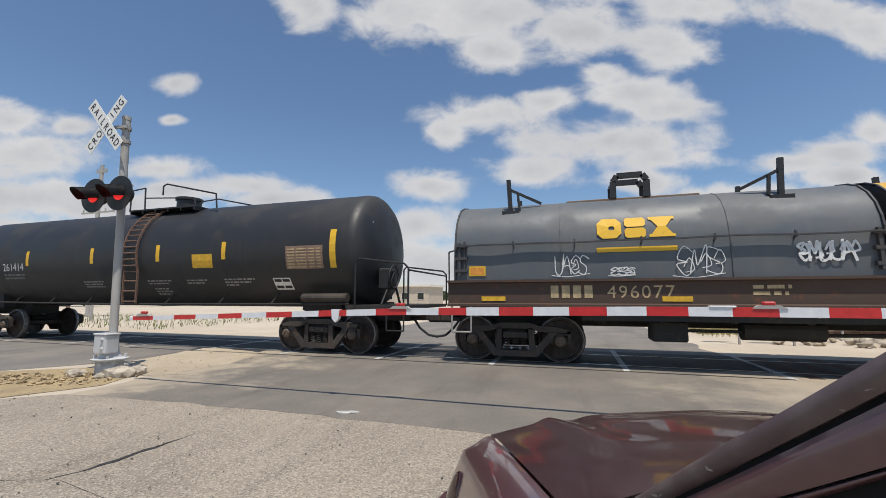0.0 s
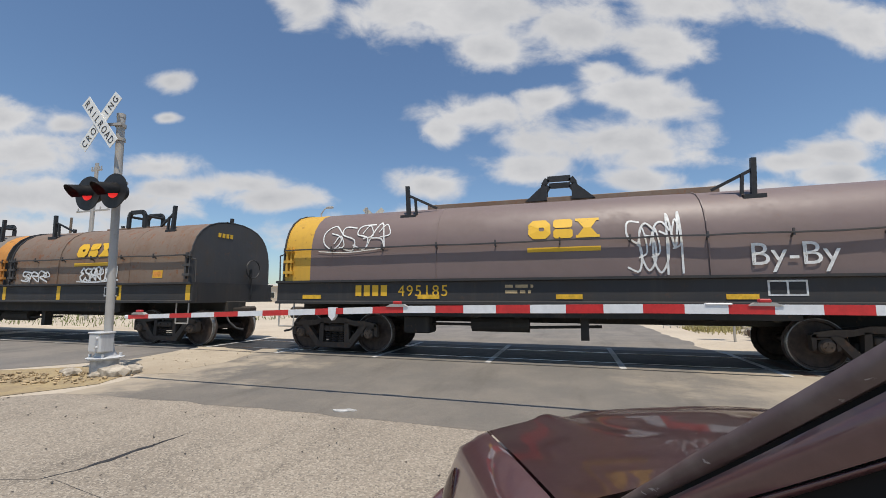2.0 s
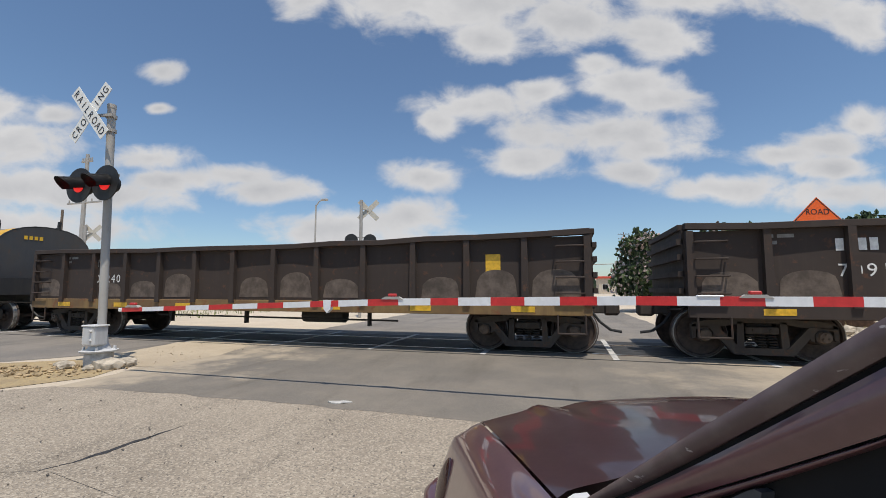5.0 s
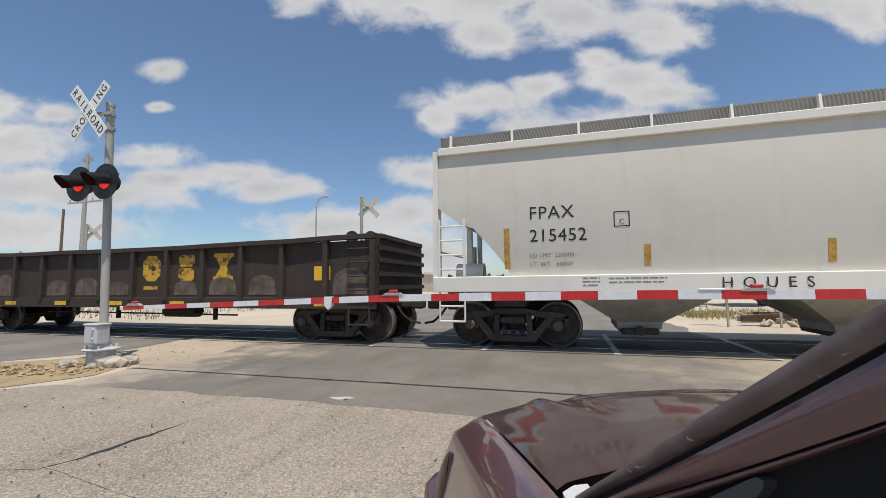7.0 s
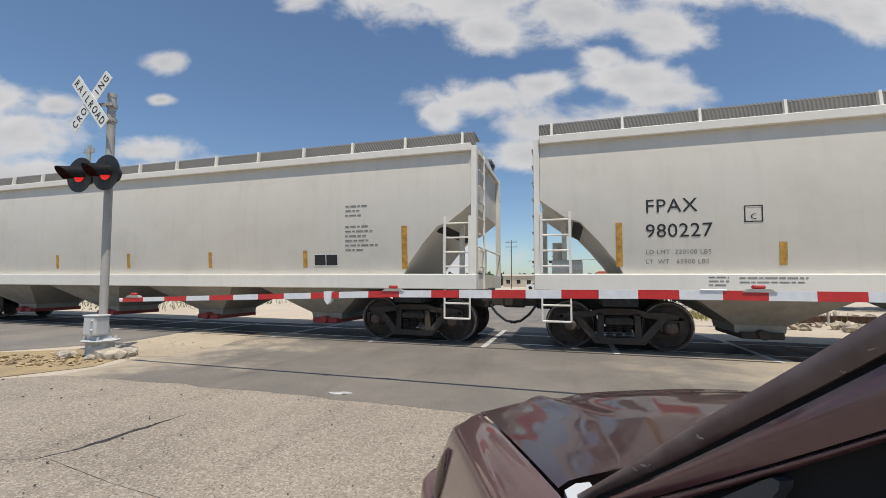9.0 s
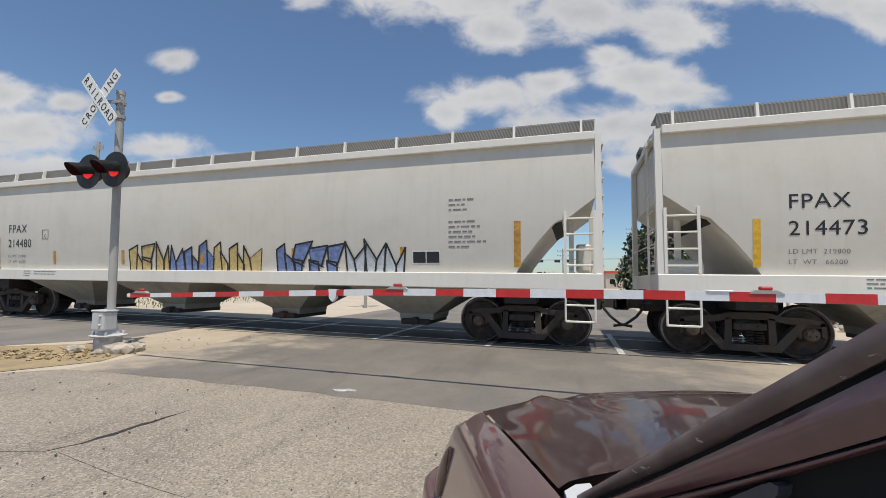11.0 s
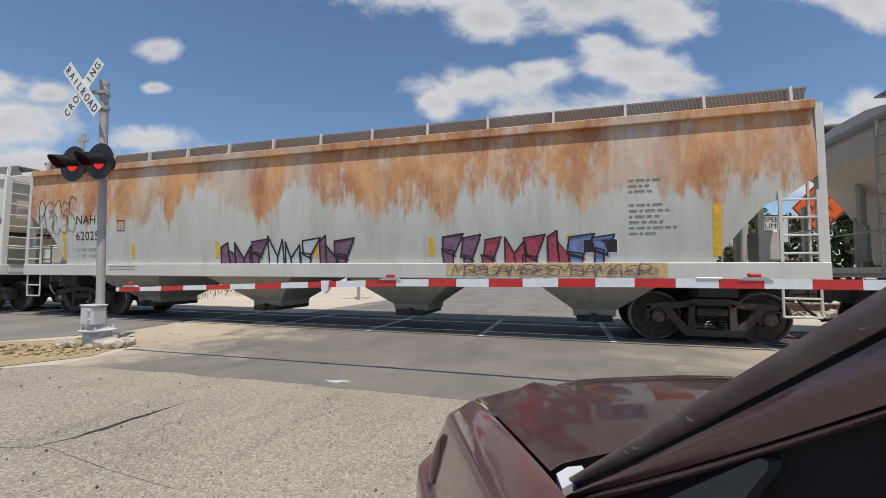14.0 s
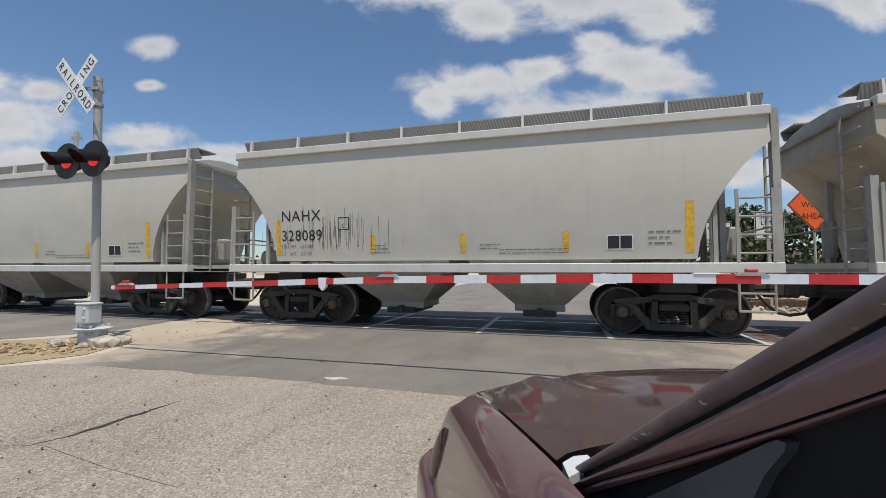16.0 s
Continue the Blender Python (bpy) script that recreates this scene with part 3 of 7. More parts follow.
sheet("verge", [(-16, 0.4), (-7.3, 3.5), (-6.8, 4.6), (-7.2, 5.5), (-8.4, 5.9), (-9.9, 4.8), (-20, 0.2)], -0.003, M["dry_dirt"], "dry yellowish dirt verge strewn with chips of stone", wobble=0.10, seed=9)
sheet("sand_wash", [(-7.2, 5.3), (-6.5, 5.6), (-6.6, 7.2), (-7.4, 8.7), (-9.3, 8.75), (-8.7, 6.6), (-8.2, 5.7)], -0.0015, M["sand"], "pale sand washed over the asphalt", wobble=0.22, seed=11)
sheet("road_beyond", [(-7.6, 11.0), (3.2, 11.0), (2.0, 60), (-9, 60)], -0.0075, M["apron"], "grey road continuing beyond the track", wobble=0.15, seed=13)
sheet("ballast", [(3.35, 8.45), (160, 8.2), (160, 11.4), (3.35, 11.1)], -0.008, M["ballast"], "dark track bed of dirty ballast", wobble=0.12, seed=15)
sheet("ballast", [(-300, 8.3), (-20, 8.5), (-20, 10.9), (-300, 11.2)], -0.008, M["ballast"], "dark track bed of dirty ballast", wobble=0.12, seed=16)


def crossing_and_rails():
    bm = bmesh.new()
    for side in (-1, 1):
        y = TRACK_Y + side * 0.7525
        box(bm, -300, 160, y - 0.036, y + 0.036, -0.06, -0.004)
        box(bm, -300, 160, y - 0.022, y + 0.022, -0.0045, 0.0, mat=1)
    tagged(link_mesh("rails", bm, [M["rail_side"], M["rail_top"]]), "pair of steel rails polished on top", kind="structure")
    panels = new("crossing_surface")
    tagged(panels, "black rubber and concrete crossing panels between the rails", kind="structure")
    joints = [0.86 - 2.49 * k for k in range(-1, 9)]
    for x1, x0 in zip(joints, joints[1:]):
        for name, ya, yb in (("gauge_panel", -0.68, 0.68), ("field_panel", -1.42, -0.80), ("field_panel", 0.80, 1.42)):
            bm = bmesh.new()
            box(bm, x0 + 0.04, x1 - 0.04, TRACK_Y + ya, TRACK_Y + yb, -0.05, -0.006, 0.006)
            part(name, bm, M["panel"], panels)
    for x in joints[:-1]:
        bm = bmesh.new()
        box(bm, x - 0.055, x + 0.055, TRACK_Y - 1.45, TRACK_Y + 1.75, -0.05, -0.002)
        part("joint_strip", bm, M["joint"], panels, "pale concrete joint strip")
    bm = bmesh.new()
    box(bm, joints[-1], joints[0], TRACK_Y - 1.50, TRACK_Y - 1.43, -0.05, 0.0)
    part("edge_beam", bm, M["tar"], panels, "tarred edge beam")
    for k in range(60):
        x = 3.6 + 0.55 * k
        bm = bmesh.new()
        box(bm, x, x + 0.23, TRACK_Y - 1.3, TRACK_Y + 1.3, -0.10, -0.003, 0.004)
        tie = link_mesh("tie", bm, M["rail_side"])
        tagged(tie, "weathered wooden railway tie in the track bed", "railway tie", group="ties under the track")


crossing_and_rails()


def cracks():
    r = random.Random(4)

    def line(a, b, w0, w1, name="crack"):
        bm = bmesh.new()
        n = 14
        left, right = [], []
        for k in range(n + 1):
            t = k / n
            x, y = a[0] + (b[0] - a[0]) * t, a[1] + (b[1] - a[1]) * t
            d = Vector((b[1] - a[1], a[0] - b[0])).normalized()
            j = r.uniform(-0.012, 0.012) * min(1.0, w0 / 0.02)
            w = (w0 + (w1 - w0) * t) * r.uniform(0.7, 1.3) * math.sin(math.pi * min(0.97, max(0.05, t))) ** 0.5
            left.append(bm.verts.new((x + d.x * (w + j), y + d.y * (w + j), -0.0045)))
            right.append(bm.verts.new((x - d.x * (w - j), y - d.y * (w - j), -0.0045)))
        for k in range(n):
            bm.faces.new((left[k], right[k], right[k + 1], left[k + 1]))
        tagged(link_mesh(name, bm, M["tar"]), "dark tar-filled crack in the road", kind="structure")
    line((-3.60, 2.34), (-3.55, 3.28), 0.046, 0.006)
    line((-3.70, 2.15), (-3.60, 2.36), 0.008, 0.010)
    line((-3.70, 2.15), (-4.9, 1.75), 0.0035, 0.002)
    line((-3.58, 2.18), (-2.78, 2.05), 0.0025, 0.002)
    line((-2.78, 2.05), (-2.15, 1.99), 0.002, 0.0015)


cracks()


def scatter(name, count, area, sizes, material, label, seed, squash=0.5):
    r = random.Random(seed)
    bm = bmesh.new()
    for _ in range(count):
        x, y = area(r)
        s = r.uniform(*sizes)
        m = Matrix.Translation((x, y, s * 0.25)) @ Euler((r.uniform(-0.4, 0.4), r.uniform(-0.4, 0.4), r.uniform(0, 6.28))).to_matrix().to_4x4() @ Matrix.Diagonal((s, s * r.uniform(0.5, 0.9), s * squash, 1))
        made = bmesh.ops.create_icosphere(bm, subdivisions=1, radius=0.6, matrix=m)
        for v in made["verts"]:
            v.co += Vector((r.uniform(-1, 1), r.uniform(-1, 1), r.uniform(-1, 1))) * s * 0.12
    return tagged(link_mesh(name, bm, material), label, kind="stuff")


def verge_spot(r):
    t = r.random()
    return -7.35 - 5.5 * t + r.uniform(-0.35, 0.55), 5.1 - 2.6 * t + r.uniform(-0.55, 0.55)


M["stone"] = plain("pale_rubble", (0.40, 0.35, 0.28), 0.9, 0, 0.4, 6.0)
M["chips"] = plain("dry_bark_chips", (0.36, 0.27, 0.16), 0.95, 0, 0.55, 5.0)
scatter("stone_chips", 900, verge_spot, (0.015, 0.075), M["chips"], "pale chips of stone and bark on the verge", 21)
scatter("road_grit", 160, lambda r: (r.uniform(-7, 1.5), r.uniform(1.2, 4.0)), (0.008, 0.022), M["ballast"], "loose dark grit on the road", 22)
scatter("sand_clods", 90, lambda r: (r.uniform(-8.8, -6.6), r.uniform(5.4, 8.4)), (0.01, 0.03), M["sand"], "small clods on the washed sand", 23)
scatter("rubble", 260, lambda r: (r.uniform(5.5, 16), r.uniform(14, 21)), (0.08, 0.4), M["stone"], "heaped pale rubble beside the track", 24)


# ---- crossing signal and gate ----
def broken_stones():
    """Lumps of broken concrete round the signal's foot."""
    r = random.Random(31)
    for x, y, k in ((-7.28, 5.18, 0.26), (-7.22, 5.42, 0.20), (-7.98, 4.98, 0.17), (-8.25, 5.10, 0.14), (-7.45, 5.00, 0.12)):
        bm = bmesh.new()
        bmesh.ops.create_icosphere(bm, subdivisions=2, radius=1.0, matrix=Matrix.Diagonal((k, k * 0.7, k * 0.42, 1)))
        for v in bm.verts:
            v.co += Vector((r.uniform(-1, 1), r.uniform(-1, 1), r.uniform(-1, 1))) * k * 0.10
        ob = link_mesh("stone", bm, M["stone"])
        ob.matrix_basis = pose(x, y, k * 0.22, 0, 0, r.uniform(0, 180))
        tagged(ob, "pale lump of broken concrete at the signal's foot", "stone", group="stones round the signal")


broken_stones()


def crossing_signal():
    x, y = -7.67, 5.27
    root = new("crossing_signal")
    tagged(root, "grey crossing signal mast with crossbuck and twin red flashing lights", "crossing signal")
    root.matrix_basis = pose(x, y, 0)
    bm = bmesh.new()
    turned(bm, [(0.20, -0.05), (0.20, 0.20), (0.18, 0.24), (0.0, 0.24)], 20, "Z")
    part("foundation", fix(bm), M["joint"], root, "pale concrete foundation", 0.6)
    bm = bmesh.new()
    turned(bm, [(0.26, 0.24), (0.27, 0.265), (0.17, 0.285), (0.12, 0.38), (0.10, 0.55), (0.0, 0.55)], 20, "Z")
    for k in range(4):
        a = math.pi / 4 + k * math.pi / 2
        rod(bm, (0.21 * math.cos(a), 0.21 * math.sin(a), 0.26), (0.21 * math.cos(a), 0.21 * math.sin(a), 0.33), 0.025, 6)
    part("base_casting", fix(bm), M["alu"], root, "silver cast base", 0.6)
    bm = bmesh.new()
    box(bm, -0.12, 0.17, -0.22, 0.02, 0.36, 0.68, 0.025)
    box(bm, -0.135, 0.185, -0.23, 0.03, 0.67, 0.70, 0.012)
    for z in (0.45, 0.60):
        rod(bm, (0.10, -0.22, z), (0.10, -0.25, z), 0.022, 8)
    part("junction_box", fix(bm), M["alu"], root, "silver junction box with bolts")
    bm = bmesh.new()
    turned(bm, [(0.064, 0.3), (0.064, 4.55), (0.071, 4.56), (0.071, 4.63), (0.0, 4.66)], 18, "Z")
    mast = part("mast", fix(bm), M["galv"], root, "galvanised tubular mast leaning slightly", 0.6)
    mast.matrix_basis = pose(0.05, 0, 0, 0, -2.3, 0)
    for z in (4.14, 4.40):
        bm = bmesh.new()
        turned(bm, [(0.085, z - 0.03), (0.085, z + 0.03)], 14, "Z", (0.05 - 0.04 * z, 0, 0))
        part("collar", fix(bm), M["galv"], root)
    bm = bmesh.new()
    bar(bm, (-0.34, -0.12, 4.40), (0.0, -0.07, 4.40), 0.03, 0.05)
    part("sign_clamp", fix(bm), M["galv"], root)
    # crossbuck
    c = Vector((-0.42, -0.16, 4.45))
    for name, angle, word, gap in (("crossbuck_blade", 48, "CROSSING", 0), ("crossbuck_blade", -48, "RAILROAD", 1)):
        bm = bmesh.new()
        box(bm, -0.61, 0.61, -0.004, 0.004, -0.115, 0.115)
        blade = part(name, bm, M["sign_white"], root, "white reflective crossbuck blade")
        blade.matrix_basis = Matrix.Translation(c + Vector((0, -0.012 * gap, 0))) @ pose(0, 0, 0, 0, -angle, 0)
        bm = bmesh.new()
        half = len(word) // 2
        for k, ch in enumerate(word):
            faces = letters(ch, 0.20)
            if not faces:
                continue
            xs = [q[0] for f in faces for q in f]
            mid = (min(xs) + max(xs)) / 2
            pos = -0.51 + 1.02 * k / (len(word) - 1)
            for f in faces:
                bm.faces.new([bm.verts.new((pos + (a - mid) * 0.82, -0.0085, b - 0.07)) for a, b in f])
        tagged(part("lettering", bm, M["ink"], blade, "black letters"), kind="stuff")
    # twin lights on a cross arm
    bm = bmesh.new()
    rod(bm, (-0.62, -0.05, 3.28), (0.22, -0.05, 3.28), 0.03, 8)
    turned(bm, [(0.09, 3.20), (0.09, 3.36)], 14, "Z", (-0.08, 0, 0))
    part("light_arm", fix(bm), M["galv"], root)
    for dx, lens in ((-0.50, "lit_red"), (0.13, "lit_red")):
        bm = bmesh.new()
        turned(bm, [(0.0, -0.12), (0.31, -0.12), (0.31, -0.105), (0.14, -0.095), (0.13, 0.06), (0.05, 0.10), (0.0, 0.10)], 28, "Y", (dx, -0.08, 3.12))
        light = part("signal_light", fix(bm), M["black"], root, "round black signal background disc", 0.6)
        bm = bmesh.new()
        rings = []
        for t in range(6):
            d = t / 5
            ring = []
            for k in range(13):
                a = math.radians(-20 + 220 * k / 12)
                rr = 0.155 - 0.025 * d
                ring.append((dx + rr * math.cos(a), -0.20 - 0.36 * d * (0.6 + 0.4 * math.sin(max(0.0, a))), 3.12 + rr * math.sin(a) - 0.06 * d))
            rings.append(ring)
        loft(bm, rings, closed=False)
        bmesh.ops.solidify(bm, geom=bm.faces[:], thickness=0.006)
        part("visor", fix(bm), M["black"], light, "black hooded visor", 0.7)
        bm = bmesh.new()
        turned(bm, [(0.0, -0.235), (0.06, -0.232), (0.10, -0.222), (0.13, -0.205), (0.13, -0.198), (0.0, -0.198)], 20, "Y", (dx, 0, 3.12))
        part("lens", fix(bm), M[lens], light, "glowing red lens", 0.6)
    return root


crossing_signal()


def gate_arm():
    root = new("gate_arm")
    tagged(root, "lowered crossing gate arm with red and white stripes", "crossing gate")
    y = 4.88
    z_at = lambda x: 0.975 + 0.0337 * (x + 6.7) if x < -2.1 else min(1.163, 1.13 + 0.0115 * (x + 2.1))
    edges = [-6.66 + 0.4225 * k for k in range(13)] + [-1.24 + 0.392 * k for k in range(19)]
    for k, (x, x1) in enumerate(zip(edges, edges[1:])):
        hh = 0.031 + 0.0026 * (x + 6.6) if x < -1.4 else 0.048
        bm = bmesh.new()
        loft(bm, [[(xx, y - 0.02, z_at(xx) - hh), (xx, y + 0.02, z_at(xx) - hh), (xx, y + 0.02, z_at(xx) + hh), (xx, y - 0.02, z_at(xx) + hh)] for xx in (x, x1)])
        part("red_stripe" if k % 2 == 0 else "white_stripe", fix(bm), M["red_stripe" if k % 2 == 0 else "white_stripe"], root)
    bm = bmesh.new()
    box(bm, -6.75, -6.62, y - 0.015, y + 0.015, z_at(-6.7) - 0.03, z_at(-6.7) + 0.03, 0.01)
    part("arm_tip", bm, M["white_stripe"], root)
    for x in (-6.45, -2.10, 1.82):
        bm = bmesh.new()
        z = z_at(x) + 0.045
        prism(bm, [(x - 0.15, z - 0.012), (x + 0.15, z - 0.012), (x + 0.09, z + 0.022), (x - 0.09, z + 0.022)], y - 0.03, y + 0.03)
        fix(bm)
        base = part("lamp_base", bm, M["galv"], root, "grey lamp bracket")
        bm = bmesh.new()
        box(bm, x - 0.055, x + 0.055, y - 0.03, y + 0.03, z + 0.02, z + 0.06, 0.012)
        part("lamp_lens", bm, M["dim_red"], base, "small red gate lamp")
    bm = bmesh.new()
    for x0, x1 in ((1.30, 1.54),):
        box(bm, x0, x1, y - 0.03, y + 0.03, z_at(x0) + 0.042, z_at(x0) + 0.062, 0.006)
    part("splice_plate", bm, M["white_stripe"], root)
    bm = bmesh.new()
    xs = -3.02
    prism(bm, [(xs - 0.06, z_at(xs) + 0.05), (xs + 0.06, z_at(xs) + 0.05), (xs + 0.05, z_at(xs) - 0.07), (xs, z_at(xs) - 0.12), (xs - 0.05, z_at(xs) - 0.07)], y - 0.03, y + 0.03)
    part("joint_clamp", fix(bm), M["white_stripe"], root)
    # mechanism on the kerb side, where the arm pivots
    bm = bmesh.new()
    box(bm, 5.9, 6.5, y - 0.3, y + 0.3, 0.6, 1.5, 0.05)
    rod(bm, (6.2, y, -0.05), (6.2, y, 0.6), 0.12, 14)
    box(bm, 5.9, 6.5, y - 0.35, y + 0.35, -0.05, 0.12, 0.02)
    part("mechanism", fix(bm), M["alu"], root, "silver gate mechanism on its post")


gate_arm()


# ---- train ----
WHEEL_R = 0.457


def travelled(t):
    """How far the train has gone along the track since the start."""
    q = t / 16
    return -310.126 * q + 13.802 * q ** 2 - 9.364 * q ** 3 + 3.019 * q ** 4


CARS, WHEELSETS = [], []


def wheelset_mesh():
    bm = bmesh.new()
    for s in (-1, 1):
        prof = [(0.0, 0.60), (0.10, 0.60), (0.12, 0.66), (0.36, 0.69), (0.40, 0.655), (0.485, 0.655), (0.485, 0.685), (0.462, 0.70), (0.457, 0.782), (0.440, 0.79), (0.40, 0.785), (0.385, 0.745), (0.16, 0.755), (0.13, 0.80), (0.0, 0.80)]
        turned(bm, [(r, s * h) for r, h in prof], 28, "Y")
    rod(bm, (0, -1.05, 0), (0, 1.05, 0), 0.075, 12)
    fix(bm)
    for f in bm.faces:
        c = f.calc_center_median()
        if 0.445 < math.hypot(c.x, c.z) and abs(c.y) > 0.70:
            f.material_index = 1
    ob = link_mesh("wheelset", bm, [M["steel"], M["tread"]], smooth=0.7)
    me = ob.data
    bpy.data.objects.remove(ob)
    return me


def bogie_mesh():
    bm = bmesh.new()
    for s in (-1, 1):
        y0, y1 = s * 0.94, s * 1.07
        # cast side frame: bowed top member, tension legs, columns, lower bow, pedestal jaws
        top = [(-1.10, 0.60), (-1.06, 0.68), (-0.80, 0.73), (-0.50, 0.74), (-0.28, 0.80), (0.28, 0.80), (0.50, 0.74), (0.80, 0.73), (1.06, 0.68), (1.10, 0.60), (0.70, 0.60), (0.46, 0.64), (0.30, 0.68), (-0.30, 0.68), (-0.46, 0.64), (-0.70, 0.60)]
        prism(bm, top, y0, y1)
        prism(bm, [(-0.44, 0.13), (0.44, 0.13), (0.50, 0.20), (0.42, 0.25), (-0.42, 0.25), (-0.50, 0.20)], y0, y1 + s * 0.02)
        for e in (-1, 1):
            prism(bm, [(e * 0.84, 0.62), (e * 0.68, 0.62), (e * 0.36, 0.25), (e * 0.40, 0.14), (e * 0.50, 0.20)], y0, y1 + s * 0.015)
            prism(bm, [(e * 0.27, 0.70), (e * 0.37, 0.70), (e * 0.40, 0.22), (e * 0.28, 0.22)], y0, y1)
            prism(bm, [(e * 1.10, 0.64), (e * 1.02, 0.66), (e * 1.03, 0.42), (e * 1.09, 0.38)], y0, y1)
            prism(bm, [(e * 0.76, 0.62), (e * 0.66, 0.60), (e * 0.70, 0.40), (e * 0.75, 0.38)], y0, y1)
            # bearing adapter, bearing and bolted end cap
            box(bm, e * 0.889 - 0.15, e * 0.889 + 0.15, min(y0, y1), max(y0, y1), 0.565, 0.625, 0.01)
            turned(bm, [(0.0, y0), (0.125, y0), (0.125, y1), (0.105, y1 + s * 0.02), (0.085, y1 + s * 0.055), (0.0, y1 + s * 0.06)], 16, "Y", (e * 0.889, 0, WHEEL_R))
            for k in range(3):
                a = math.radians(90 + 120 * k)
                rod(bm, (e * 0.889 + 0.05 * math.cos(a), y1 + s * 0.05, WHEEL_R + 0.05 * math.sin(a)), (e * 0.889 + 0.05 * math.cos(a), y1 + s * 0.085, WHEEL_R + 0.05 * math.sin(a)), 0.018, 6)
        # spring nest and bolster end
        for k in range(3):
            x = -0.17 + 0.17 * k
            for c in range(5):
                z = 0.255 + 0.046 * c
                turned(bm, [(0.058, z), (0.080, z + 0.013), (0.058, z + 0.028)], 10, "Z", (x, s * 1.0, 0))
        box(bm, -0.25, 0.25, min(y0, y1) - 0.02, max(y0, y1) + 0.03, 0.49, 0.62, 0.02)
        for x in (-0.13, 0.13):
            rod(bm, (x, s * 1.09, 0.555), (x, s * 1.115, 0.555), 0.03, 8)
    box(bm, -0.22, 0.22, -0.95, 0.95, 0.42, 0.68, 0.03)
    for e in (-1, 1):
        box(bm, e * 0.36 - 0.04, e * 0.36 + 0.04, -0.85, 0.85, 0.36, 0.50)
    fix(bm)
    for f in bm.faces:
        p = f.calc_center_median()
        if abs(p.y) > 1.085 and abs(abs(p.x) - 0.889) < 0.12:
            f.material_index = 1
    ob = link_mesh("bogie", bm, [M["cast"], M["cap"]])
    me = ob.data
    bpy.data.objects.remove(ob)
    return me


WHEEL_ME, BOGIE_ME = wheelset_mesh(), bogie_mesh()


def rail_car(name, left, right, label):
    """An empty car on its two bogies. left and right: where the bogies' centres stand at the start."""
    car = new(name)
    tagged(car, label, "freight car", group="cars of the train")
    half = (right - left) / 2
    CARS.append((car, (left + right) / 2))
    car.matrix_basis = pose((left + right) / 2, TRACK_Y, 0)
    for e in (-1, 1):
        b = new("bogie", BOGIE_ME)
        b.parent = car
        b.location = (e * half, 0, 0)
        for q in (-0.889, 0.889):
            w = new("wheelset", WHEEL_ME)
            w.parent = car
            w.location = (e * half + q, 0, WHEEL_R)
            WHEELSETS.append((w, e * half + q))
    return car, half


def couplers(car, end):
    """Draft gear, coupler and hanging air hose at both ends."""
    for e in (-1, 1):
        bm = bmesh.new()
        box(bm, min(e * (end - 0.4), e * (end + 0.35)), max(e * (end - 0.4), e * (end + 0.35)), -0.13, 0.13, 0.76, 0.98, 0.02)
        box(bm, min(e * (end + 0.30), e * (end + 0.62)), max(e * (end + 0.30), e * (end + 0.62)), -0.17, 0.17, 0.72, 1.02, 0.05)
        bar(bm, (e * (end + 0.05), -1.2, 0.92), (e * (end + 0.05), -0.1, 0.86), 0.03, 0.03)
        part("coupler", fix(bm), M["cast"], car, "rusty knuckle coupler")
        bm = bmesh.new()
        pts = [(e * (end + 0.05), -0.38, 0.80), (e * (end + 0.20), -0.40, 0.60), (e * (end + 0.40), -0.36, 0.44), (e * (end + 0.62), -0.32, 0.40)]
        tube(bm, pts, 0.028, 7)
        part("air_hose", bm, M["hose"], car, "hanging black brake hose")


def ladder(bm, x0, x1, y, z0, z1, rungs, r=0.018):
    for x in (x0, x1):
        bar(bm, (x, y, z0), (x, y, z1), 0.03, 0.05)
    for k in range(rungs):
        z = z0 + (z1 - z0) * (k + 0.5) / rungs
        rod(bm, (x0, y, z), (x1, y, z), r, 6)


# coil cars
HOOD_PROFILE = [(1.42, 1.66), (1.42, 2.05), (1.41, 2.35), (1.36, 2.62), (1.26, 2.86), (1.10, 3.06), (0.88, 3.22), (0.60, 3.32), (0.30, 3.375)]


def hood_half_width(z):
    pr = HOOD_PROFILE
    for (y0, z0), (y1, z1) in zip(pr, pr[1:]):
        if z0 <= z <= z1:
            return y0 + (y1 - y0) * (z - z0) / (z1 - z0)
    return pr[0][0] if z < pr[0][1] else 0.3


